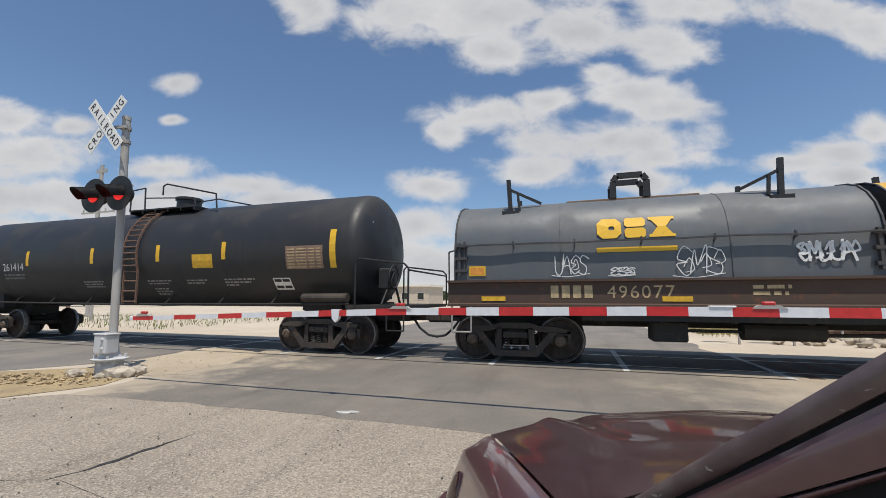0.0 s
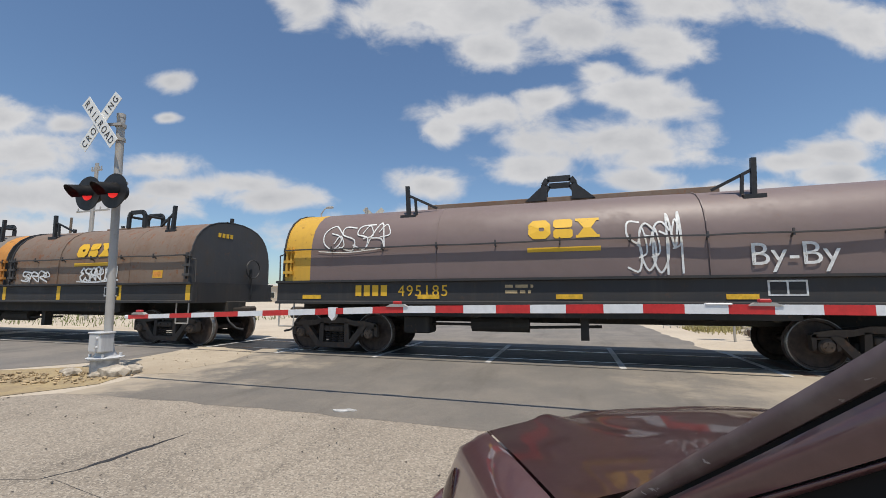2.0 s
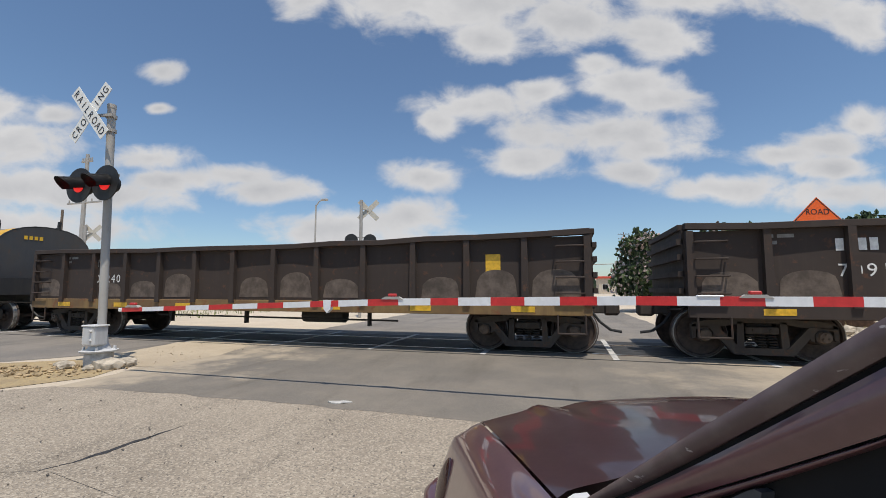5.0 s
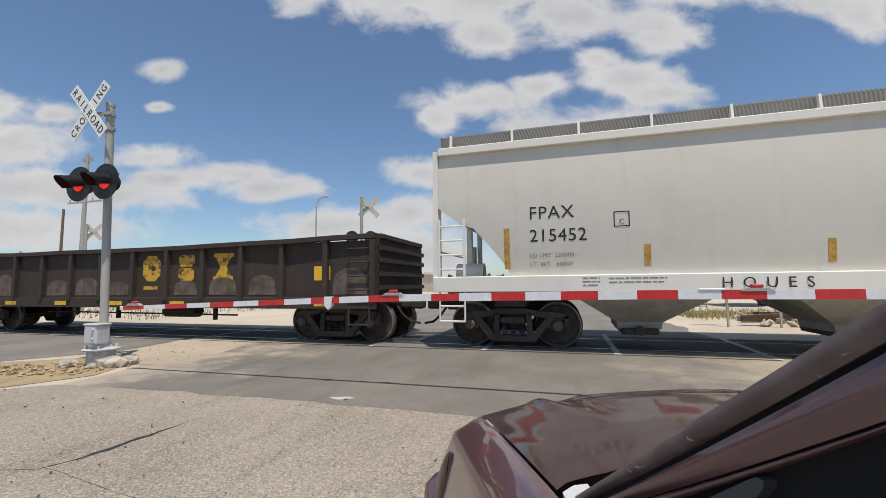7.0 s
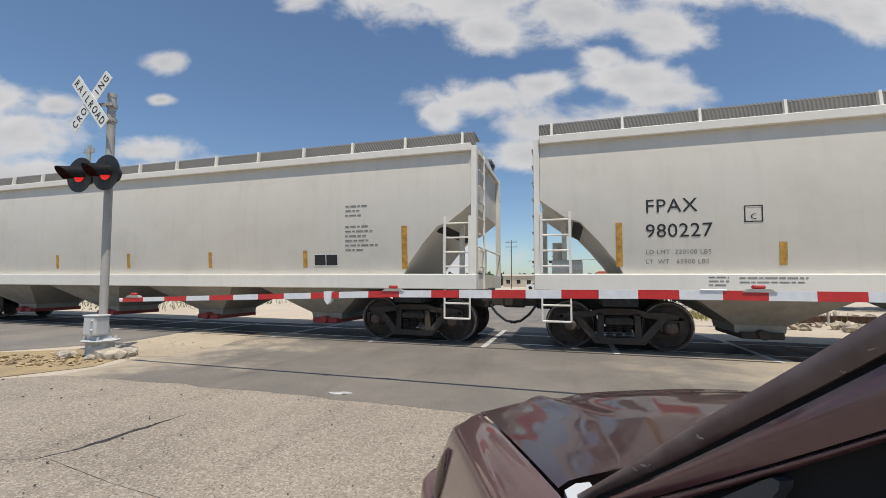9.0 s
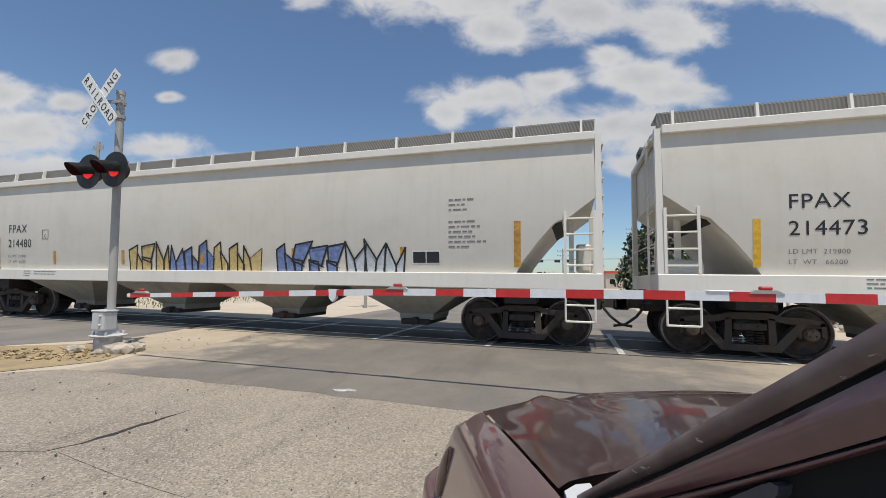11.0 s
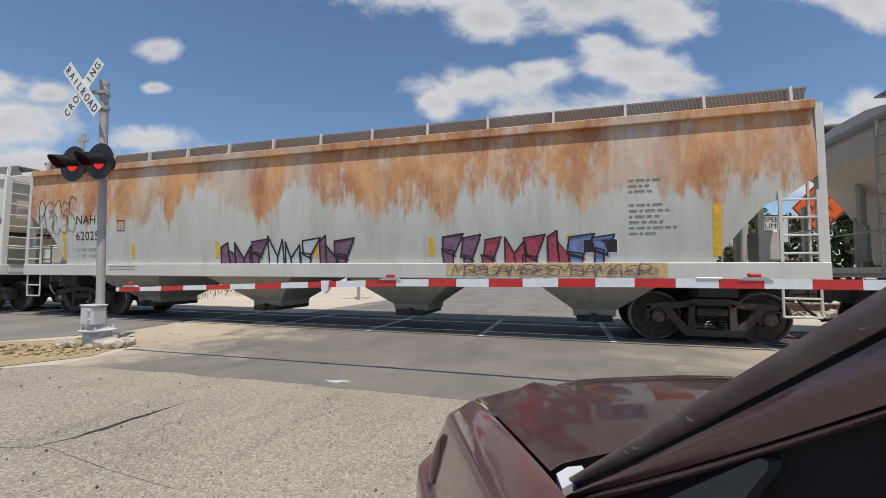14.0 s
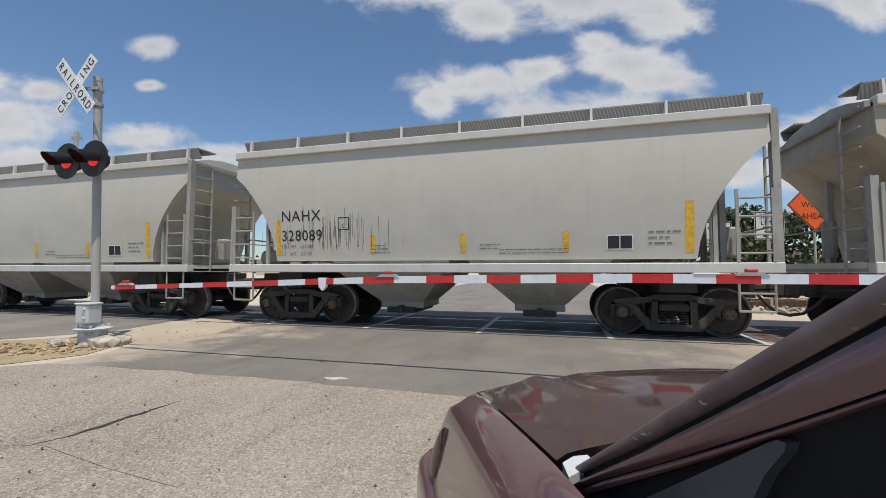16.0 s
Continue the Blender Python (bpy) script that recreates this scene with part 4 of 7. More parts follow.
def hood(car, x0, x1, body, band_l, band_r, seed, logo="yellow_ink", long=False):
    r = random.Random(seed)
    ring = [(-y, z) for y, z in HOOD_PROFILE] + [(0, 3.39)] + [(y, z) for y, z in reversed(HOOD_PROFILE)]
    bm = bmesh.new()
    bw = 0.72
    mats = [M[body], M[band_l or body], M[band_r or body], M["hood_dark"]]
    xs = [x0, x0 + bw] + [x0 + bw + (x1 - x0 - 2 * bw) * k / 8 for k in range(1, 8)] + [x1 - bw, x1]
    rings = []
    for k, x in enumerate(xs):
        sag = 0.0 if k in (0, len(xs) - 1) else r.uniform(-0.014, 0.004)
        rings.append([(x, y * (1 + sag), z + sag) for y, z in ring])
    vs = [[bm.verts.new(p) for p in q] for q in rings]
    n = len(ring)
    for k, (a, b) in enumerate(zip(vs, vs[1:])):
        for i in range(n - 1):
            f = bm.faces.new((a[i], b[i], b[i + 1], a[i + 1]))
            f.material_index = 1 if k == 0 else (2 if k == len(vs) - 2 else 0)
    bm.faces.new(vs[0]).material_index = 3
    bm.faces.new(list(reversed(vs[-1]))).material_index = 3
    shell = part("hood", fix(bm), mats, car, "", 0.6)
    for x in (x0, x1):
        bm = bmesh.new()
        d = 0.05 if x == x0 else -0.05
        for (ya, za), (yb, zb) in zip(ring, ring[1:]):
            bar(bm, (x + d * 0.3, ya * 1.01, za), (x + d * 0.3, yb * 1.01, zb + 0.005), 0.03, 0.04)
        part("rim", bm, M["hood_dark"], shell)
    for q in (0.30, 0.70):
        bm = bmesh.new()
        x = x0 + (x1 - x0) * q
        for (ya, za), (yb, zb) in zip(ring, ring[1:]):
            bar(bm, (x, ya * 1.004, za), (x, yb * 1.004, zb), 0.022, 0.012)
        part("weld_seam", bm, M[body], shell)
    bm = bmesh.new()
    for k in range(4):
        box(bm, x1 + 0.002, x1 + 0.012, -0.62 + 0.14 * k, -0.53 + 0.14 * k, 2.93, 3.05)
    tagged(part("end_mark", bm, M["yellow_ink"], shell), kind="stuff")
    # grab rail with standoffs
    bm = bmesh.new()
    zr = 2.36
    yr = hood_half_width(zr)
    steps = max(4, int((x1 - x0) / 1.15))
    pts = [(x0 + 0.06 + (x1 - x0 - 0.12) * k / (steps * 2), -yr - 0.085, zr + r.uniform(-0.012, 0.012)) for k in range(steps * 2 + 1)]
    for a, b in zip(pts, pts[1:]):
        bar(bm, a, b, 0.055, 0.025)
    for k in range(steps + 1):
        x = pts[k * 2][0]
        bar(bm, (x, -yr - 0.09, zr - 0.06), (x, -yr - 0.09, zr + 0.06), 0.03, 0.03)
        bar(bm, (x, -yr - 0.09, zr), (x, -yr + 0.05, zr - 0.10), 0.025, 0.025)
    part("grab_rail", bm, M["hood_dark"], shell, "dark grab rail on standoffs")
    # end clamps
    for x in (x0 + 0.12, x1 - 0.12):
        bm = bmesh.new()
        bar(bm, (x, -1.46, 1.75), (x, -1.45, 2.42), 0.05, 0.07)
        rod(bm, (x + 0.10, -1.46, 1.80), (x + 0.10, -1.45, 2.45), 0.022, 6)
        for z in (1.85, 2.1, 2.35):
            box(bm, x - 0.08, x + 0.16, -1.50, -1.42, z - 0.03, z + 0.03)
        part("clamp", bm, M[band_r or "hood_dark"], shell)
    # stacking posts
    for e, x in ((1, x0 + (3.0 if long else 1.13)), (-1, x1 - (2.9 if long else 1.19))):
        for s in (-1, 1):
            bm = bmesh.new()
            y = s * 1.02
            bar(bm, (x, y, 2.98), (x - e * 0.04, y, 3.80), 0.08, 0.085)
            bar(bm, (x, y, 3.58), (x + e * 0.62, y * 0.85, 3.28), 0.05, 0.05)
            bar(bm, (x + e * 0.15, y, 3.50), (x + e * 0.18, y, 3.14), 0.05, 0.05)
            box(bm, x - 0.18, x + 0.18, y - 0.08, y + 0.08, 3.04, 3.12)
            part("stacking_post", bm, M["black"], shell, "black steel stacking post")
    # lifting lug on its plate
    xc = (x0 + x1) / 2
    bm = bmesh.new()
    w = 1.30 if not long else 3.1
    box(bm, xc - w, xc + w, -0.28, 0.28, 3.36, 3.50 if long else 3.43, 0.01)
    part("top_plate", bm, M["hood_rust"], shell)
    for s in (-0.30, 0.30):
        bm = bmesh.new()
        arch = [(xc + sx * 0.33, s, 3.42 + dz) for sx, dz in ((-1, 0), (-1, 0.36), (-0.75, 0.48), (0.75, 0.48), (1, 0.36), (1, 0))]
        for a, b in zip(arch, arch[1:]):
            bar(bm, a, b, 0.07, 0.12)
        if long:
            for e in (-1, 1):
                prism(bm, [(xc + e * 0.30, 3.82), (xc + e * 0.30, 3.42), (xc + e * 0.75, 3.42)], s - 0.02, s + 0.02)
        part("lifting_lug", fix(bm), M["black"], shell, "black arched lifting lug")
    for sx in (-1, 1):
        bm = bmesh.new()
        rod(bm, (xc + sx * 0.33, -0.3, 3.78), (xc + sx * 0.33, 0.3, 3.78), 0.04, 8)
        part("cross_pin", bm, M["black"], shell)
    # emblem: three plain blocks over a bar, chipped
    if logo:
        xl = xc - (0.60 if long else 0.75)
        on_side("emblem", emblem_blocks(xl, 2.41, 0.43, 0.39, 0.45), 0, 0, hood_half_width, M[logo], shell, lift=0.012)
        on_side("emblem_bar", rect(xl - 0.02, xl + 1.34, 2.15, 2.24, 1), 0, 0, hood_half_width, M[logo], shell)
    return shell


def coil_car(left, right, label, number, sill, hoods, ink="yellow_ink", posts=None, seed=1):
    car, half = rail_car("coil_car", left, right, label)
    end = half + 1.30
    for s in (-1, 1):
        bm = bmesh.new()
        prism(bm, [(1.30, 1.13), (1.52, 1.13), (1.52, 1.18), (1.45, 1.20), (1.45, 1.59), (1.52, 1.61), (1.52, 1.655), (1.30, 1.655)], -end, end)
        bm.transform(Matrix.Rotation(math.pi / 2, 4, "Z") if s < 0 else Matrix(((0, 1, 0, 0), (1, 0, 0, 0), (0, 0, 1, 0), (0, 0, 0, 1))))
        if s < 0:
            bm.transform(Matrix.Diagonal((1, -1, 1, 1)))
        part("side_sill", fix(bm), M[sill], car)
    for s in (-1, 1):
        bm = bmesh.new()
        box(bm, s * (end - 0.05) - 0.05, s * (end - 0.05) + 0.05, -1.29, 1.29, 1.13, 1.655)
        part("end_sill", bm, M[sill], car)
    bm = bmesh.new()
    box(bm, -end + 0.1, end - 0.1, -1.3, 1.3, 1.16, 1.30)
    box(bm, -end - 0.05, end + 0.05, -0.35, 0.35, 0.72, 1.16, 0.02)
    for k in range(9):
        x = -half + 1.6 + (2 * half - 3.2) * k / 8
        prism(bm, [(x - 0.05, 1.16), (x + 0.05, 1.16), (x + 0.05, 0.85), (x - 0.05, 0.85)], -1.2, 1.2)
    for s in (-1, 1):
        box(bm, -half + 1.3, half - 1.3, s * 1.22, s * 1.34, 0.88, 1.14)
    part("underframe", fix(bm), M["frame_black"], car)
    r = random.Random(seed)
    bm = bmesh.new()
    x = r.uniform(-2.2, -0.8)
    rod(bm, (x, -0.85, 0.72), (x + 1.2, -0.85, 0.72), 0.17, 14)
    box(bm, x - 1.5, x - 0.9, -1.1, -0.6, 0.50, 0.88, 0.03)
    rod(bm, (x - 0.9, -0.9, 0.70), (x, -0.9, 0.70), 0.03, 6)
    rod(bm, (x + 1.2, -0.9, 0.66), (x + 2.6, -0.9, 0.70), 0.03, 6)
    box(bm, x + 2.2, x + 2.35, -1.2, -1.0, 0.45, 0.90)
    part("brake_gear", fix(bm), M["frame_black"], car)
    couplers(car, end)
    # end steps and brake wheel
    for e in (-1, 1):
        xa = e * (end - 0.28)
        bm = bmesh.new()
        tube(bm, [(xa - 0.2, -1.46, 1.15), (xa - 0.2, -1.46, 0.62), (xa + 0.2, -1.46, 0.62), (xa + 0.2, -1.46, 1.15)], 0.018)
        part("step", bm, M["galv"], car, "pale bent-pipe step")
        bm = bmesh.new()
        tube(bm, [(e * end, -1.38, 1.66), (e * end, -1.40, 2.25), (e * (end - 0.25), -1.46, 2.3)], 0.016)
        part("grab_iron", bm, M["hood_dark"], car)
    bm = bmesh.new()
    for k in range(16):
        a0, a1 = 2 * math.pi * k / 16, 2 * math.pi * (k + 1) / 16
        rod(bm, (end + 0.06, 0.55 + 0.27 * math.cos(a0), 2.1 + 0.27 * math.sin(a0)), (end + 0.06, 0.55 + 0.27 * math.cos(a1), 2.1 + 0.27 * math.sin(a1)), 0.018, 5)
    rod(bm, (end - 0.02, 0.55, 1.2), (end - 0.02, 0.55, 2.1), 0.05, 8)
    part("brake_wheel", bm, M["black"], car)
    flat = lambda z: 1.45
    # number on the sill: plain bars for the owner's mark, then the figures
    nx = -end + 2.05
    spread = 1.65 if number == "498808" else 1.2
    on_side("mark", [q for k in range(4) for q in rect(0.17 * spread * k, 0.17 * spread * k + 0.12 * spread, 0, 0.20 + 0.03 * spread)], nx, 1.30, flat, M[ink], car)
    on_side("number", letters(number, 0.27 + 0.05 * spread, 1.02 + 0.12 * spread), nx + 0.84 * spread, 1.30, flat, M[ink], car)
    on_side("small_print", bars((0.55, 0.50), 0.06, 0.05), nx + 3.3, 1.52, flat, M["tan_ink"], car)
    if posts:
        for k in range(7):
            x = -end + 0.08 + (2 * end - 0.3) * k / 6
            on_side("post_stripe", rect(0, 0.15, 1.20, 1.62), x, 0, flat, M["yellow_ink"], car)
    else:
        for k in range(5):
            x = -end + 0.7 + (2 * end - 1.6) * k / 4
            on_side("reflector", rect(0, 0.48, 1.24, 1.33), x, 0, flat, M["reflector"], car, lift=0.009)
    # stencil box
    on_side("stencil_frame", rect(0, 0.56, 1.30, 1.56), end - 3.1, 0, flat, M["white_ink"], car)
    on_side("stencil", rect(0.03, 0.265, 1.33, 1.53) + rect(0.295, 0.53, 1.33, 1.53), end - 3.1, 0, flat, M["ink"], car, lift=0.009)
    shells = []
    for x0, x1, body, bl, br, sd, logo, lng in hoods:
        shells.append(hood(car, x0, x1, body, bl, br, sd, logo, lng))
    return car, shells


def tag(shell, seed, x, z, w, h, count, width=0.035, ink="white_ink"):
    on_side("graffiti", scrawl(w, h, count, width, seed), x, z, hood_half_width, M[ink], shell, lift=0.010)


def placard(shell, x, z):
    on_side("placard", rect(0, 0.34, 0, 0.20), x, z, hood_half_width, M["yellow_ink"], shell)
    on_side("placard_print", rect(0.03, 0.31, 0.03, 0.17), x, z, hood_half_width, M["orange_ink"], shell, lift=0.009)


def build_coil_cars():
    # hoods meet just off the middle of each car
    def two(half, a, b):
        e = half + 1.17
        return [(-e, -0.11, *a), (0.11, e, *b)]
    car, s = coil_car(-1.18, 10.90, "coil car with slate-blue and brown steel hoods over a rusty sill", "496077", "sill_brown",
                      two(6.04, ("hood_slate", None, None, 1, "yellow_ink", False), ("hood_brown", "yellow_band", "yellow_band", 2, "yellow_ink", False)), "tan_ink", seed=1)
    placard(s[0], -6.9, 1.74)
    tag(s[0], 11, -5.2, 1.75, 0.6, 0.4, 4, 0.018)
    tag(s[0], 12, -4.2, 1.72, 0.4, 0.15, 3, 0.02)
    tag(s[0], 13, -3.1, 1.72, 0.7, 0.5, 3, 0.018)
    tag(s[0], 14, -1.3, 1.92, 0.75, 0.34, 5, 0.04)
    tag(s[1], 15, 1.6, 1.76, 1.4, 0.38, 7, 0.05)
    tag(s[1], 16, 3.7, 1.78, 0.7, 0.25, 6, 0.02)
    tag(s[1], 17, 4.3, 2.56, 0.9, 0.32, 6, 0.04)
    car, s = coil_car(16.08, 28.11, "coil car with grey and rust-brown hoods over a black sill", "498335", "sill_black",
                      two(6.015, ("hood_grey", "orange_band", "orange_band", 3, "orange_ink", False), ("hood_rust", None, None, 4, "yellow_ink", False)), "yellow_ink", posts=True, seed=2)
    tag(s[0], 21, -5.0, 1.74, 1.9, 0.36, 8, 0.05)
    tag(s[0], 22, -5.0, 2.26, 0.35, 0.28, 2, 0.04)
    tag(s[0], 23, -3.0, 2.36, 1.4, 0.34, 7, 0.035)
    tag(s[0], 24, -3.0, 1.74, 0.9, 0.55, 6, 0.035)
    tag(s[0], 25, -1.6, 1.74, 0.6, 0.5, 4, 0.03)
    tag(s[1], 26, 0.7, 1.74, 1.1, 0.3, 3, 0.045)
    tag(s[1], 27, 3.2, 1.74, 1.4, 0.38, 7, 0.05)
    placard(s[1], 5.9, 1.78)
    e = (43.51 - 33.27) / 2 + 1.17
    car, s = coil_car(33.27, 43.51, "coil car with one long purple-brown hood with yellow ends", "495185", "sill_black",
                      [(-e, e, "hood_purple", "yellow_band", "yellow_band", 5, "yellow_ink", True)], "yellow_ink", seed=3)
    tag(s[0], 31, -5.2, 2.35, 1.5, 0.6, 4, 0.03)
    tag(s[0], 32, 1.2, 1.75, 0.9, 1.1, 4, 0.035)
    on_side("graffiti", letters("By-By", 0.55), 3.1, 1.82, hood_half_width, M["white_ink"], s[0], lift=0.008)
    car, s = coil_car(48.64, 60.62, "coil car with two grey hoods with rusty yellow ends", "498808", "sill_black",
                      two(5.99, ("hood_grey", "yellow_band", "yellow_band", 6, "yellow_ink", False), ("hood_grey", "yellow_band", "yellow_band", 7, "tan_ink", False)), "tan_ink", seed=4)
    tag(s[0], 41, -4.6, 1.78, 2.4, 0.2, 7, 0.02)
    placard(s[1], 1.1, 1.78)
    tag(s[1], 42, 2.2, 1.80, 4.4, 0.42, 14, 0.055, "green_spray")
    car, s = coil_car(65.78, 77.72, "coil car with two weathered grey hoods covered in white graffiti", "496122", "sill_black",
                      two(5.97, ("hood_grey", None, None, 8, "yellow_ink", False), ("hood_grey", "yellow_band", "yellow_band", 9, "tan_ink", False)), "tan_ink", seed=5)
    placard(s[0], -6.7, 1.76)
    tag(s[0], 51, -5.2, 1.74, 1.7, 0.46, 7, 0.07)
    tag(s[0], 52, -3.4, 1.86, 0.6, 0.2, 3, 0.04)
    tag(s[0], 53, -1.9, 1.76, 1.5, 0.40, 6, 0.06)
    tag(s[1], 54, 0.9, 1.74, 2.6, 0.6, 9, 0.06)
    tag(s[1], 55, 4.2, 1.74, 2.4, 0.62, 8, 0.06)


M["green_spray"] = plain("green_spray_paint", (0.03, 0.25, 0.17), 0.6, 0, 0.25)
M["blue_spray"] = plain("blue_spray_paint", (0.16, 0.22, 0.42), 0.6, 0, 0.3)
M["teal_spray"] = plain("dark_teal_spray_paint", (0.03, 0.07, 0.11), 0.6, 0, 0.2)
M["red_spray"] = plain("red_spray_paint", (0.38, 0.06, 0.09), 0.6, 0, 0.3)
M["purple_spray"] = plain("purple_spray_paint", (0.20, 0.10, 0.16), 0.6, 0, 0.3)
M["chrome_spray"] = plain("silver_spray_paint", (0.52, 0.55, 0.58), 0.5, 0, 0.15)
M["cream_spray"] = plain("cream_spray_paint", (0.55, 0.42, 0.18), 0.6, 0, 0.2)
build_coil_cars()


def tank_car():
    left, right = -18.28, -5.80
    car, half = rail_car("tank_car", left, right, "black tank car with yellow reflective stripes and a top platform")
    end = half + 1.39
    zc, rad = 2.50, 1.44
    wid = lambda z: math.sqrt(max(0.01, rad * rad - (z - zc) ** 2))
    bm = bmesh.new()
    prof = [(0.0, -end), (0.5, -end + 0.03), (0.95, -end + 0.10), (1.22, -end + 0.20), (1.36, -end + 0.31), (1.42, -end + 0.40), (rad, -end + 0.52)]
    prof += [(rad, -end + 0.52 + (2 * end - 1.04) * k / 6) for k in range(1, 7)] + [(r, -h) for r, h in reversed(prof[:-1])]
    turned(bm, prof, 56, "X", (0, 0, zc))
    tank = part("tank", fix(bm), M["tank"], car, "", 0.5)
    for x in (-4.1, 0.05, 4.2):
        bm = bmesh.new()
        turned(bm, [(rad + 0.002, x - 0.012), (rad + 0.004, x), (rad + 0.002, x + 0.012)], 48, "X", (0, 0, zc))
        part("weld_seam", bm, M["tank"], tank)
    deck = end + 1.02
    for e in (-1, 1):
        bm = bmesh.new()
        box(bm, min(e * (half - 0.9), e * (deck - 0.35)), max(e * (half - 0.9), e * (deck - 0.35)), -0.4, 0.4, 0.75, 1.15, 0.02)
        box(bm, min(e * (half + 0.9), e * deck), max(e * (half + 0.9), e * deck), -1.40, 1.40, 1.06, 1.14)
        prism(bm, [(e * half - 0.55, 1.0), (e * half + 0.55, 1.0), (e * half + 0.45, 1.55), (e * half - 0.45, 1.55)], -0.95, 0.95)
        part("stub_sill", fix(bm), M["frame_black"], car)
    for s in (-1, 1):
        bm = bmesh.new()
        tube(bm, [(-half + 0.2, s * 1.25, 1.16), (0, s * 1.25, 1.12), (half + 0.9, s * 1.25, 1.16)], 0.026, 8)
        for x in (-4.6, -3.0, -1.4, 1.6, 3.4, 5.0):
            bar(bm, (x, s * 1.25, 1.14), (x + 0.08, s * 1.05, 1.42), 0.04, 0.03)
        part("side_pipe", bm, M["frame_black"], car, "long hand rail pipe under the tank")
    couplers(car, deck - 0.30)
    for e in (-1, 1):
        x0, x1 = e * (end - 0.26), e * deck
        for s in (-1, 1):
            bm = bmesh.new()
            tube(bm, [(x0, s * 1.40, 1.1), (x0, s * 1.40, 2.10), (x0 + e * 0.08, s * 1.40, 2.18), (x1 - e * 0.10, s * 1.40, 2.04), (x1, s * 1.40, 1.94), (x1, s * 1.40, 1.1)], 0.022)
            part("end_rail", bm, M["black"], car, "bent black safety rail")
        bm = bmesh.new()
        tube(bm, [(x1, -1.40, 1.90), (x1, 1.40, 1.90)], 0.02)
        part("cross_rail", bm, M["black"], car)
        bm = bmesh.new()
        tube(bm, [(x1 - e * 0.5, -1.4, 1.1), (x1 - e * 0.5, -1.4, 0.6), (x1 - e * 0.1, -1.4, 0.6), (x1 - e * 0.1, -1.4, 1.1)], 0.018)
        part("step", bm, M["black"], car)
    bm = bmesh.new()
    turned(bm, [(0.0, 0), (0.34, 0), (0.34, 0.34), (0.38, 0.36), (0.38, 0.44), (0.0, 0.46)], 18, "Z", (0.75, 0, zc + rad - 0.04))
    part("manway", fix(bm), M["tank"], car, "black bolted manway dome", 0.6)
    zt = zc + rad - 0.10
    for s in (-1, 1):
        bm = bmesh.new()
        box(bm, -0.45, 2.05, min(s * 0.40, s * 0.95), max(s * 0.40, s * 0.95), zt - 0.02, zt + 0.02)
        for k in range(6):
            box(bm, -0.40 + 0.48 * k, -0.36 + 0.48 * k, min(s * 0.40, s * 0.95), max(s * 0.40, s * 0.95), zt - 0.10, zt - 0.02)
        part("platform", bm, M["black"], car, "black grated walkway beside the manway")
    bm = bmesh.new()
    tube(bm, [(-0.45, -0.92, zt), (-0.45, -0.92, zt + 0.42), (-0.40, -0.92, zt + 0.62), (0.10, -0.92, zt + 0.66), (0.14, -0.92, zt)], 0.022)
    part("platform_rail", bm, M["black"], car, "black bent-pipe rail")
    bm = bmesh.new()
    tube(bm, [(0.80, -0.92, zt + 0.40), (0.80, -0.92, zt + 0.66), (0.92, -0.92, zt + 0.72), (2.75, -0.92, zt + 0.30), (2.80, -0.92, zt - 0.10)], 0.022)
    tube(bm, [(0.14, -0.92, zt + 0.36), (1.98, -0.92, zt + 0.24), (2.05, -0.92, zt)], 0.018)
    part("platform_rail", bm, M["black"], car, "black bent-pipe rail")
    bm = bmesh.new()
    tube(bm, [(-0.45, 0.92, zt), (-0.45, 0.92, zt + 0.62), (0.92, 0.92, zt + 0.70), (2.75, 0.92, zt + 0.30), (2.80, 0.92, zt - 0.10)], 0.022)
    part("platform_rail", bm, M["black"], car, "black bent-pipe rail")
    bm = bmesh.new()
    n = 13
    la, lb = 0.26, 0.76
    for dx in (la, lb):
        pts = [(dx, -(rad + 0.07) * math.sin(a), zc + (rad + 0.07) * math.cos(a)) for a in [0.45 + 1.45 * k / n for k in range(n + 1)]] + [(dx, -1.42, 1.15)]
        for a, b in zip(pts, pts[1:]):
            bar(bm, a, b, 0.03, 0.05)
    for k in range(1, n + 1):
        a = 0.45 + 1.45 * k / n
        y, z = -(rad + 0.08) * math.sin(a), zc + (rad + 0.08) * math.cos(a)
        rod(bm, (la, y, z), (lb, y, z), 0.018, 6)
    for z in (1.75, 1.48, 1.20):
        rod(bm, (la, -1.43, z), (lb, -1.43, z), 0.018, 6)
    part("ladder", bm, M["rusty_ladder"], car, "rusty curved side ladder")
    for x in (-6.6, -3.93, -1.14, 1.37, 3.58):
        on_side("reflector", rect(0, 0.13, 2.26, 2.70, 3), x, 0, wid, M["yellow_ink"], car)
    on_side("reflector", rect(0, 0.16, 1.99, 2.88, 5), 6.70, 0, wid, M["yellow_ink"], car)
    on_side("placard", rect(0, 0.66, 2.06, 2.41, 2), 2.62, 0, wid, M["reflector"], car)
    on_side("stencil_board", rect(0, 1.02, 1.98, 2.52, 3), 5.50, 0, wid, M["brown_ink"], car)
    for k in range(7):
        for q, (a, w) in enumerate(((0.05, 0.20), (0.30, 0.28), (0.64, 0.16), (0.85, 0.12))):
            on_side("board_print", rect(a, a + w, 2.46 - 0.07 * k - 0.03, 2.46 - 0.07 * k), 5.50, 0, wid, M["tan_ink"], car, lift=0.010)
    on_side("number", letters("261414", 0.33), -5.03, 2.12, wid, M["white_ink"], car)
    on_side("small_print", bars((1.0, 0.9), 0.05, 0.05), -5.03, 2.02, wid, M["faded_ink"], car)
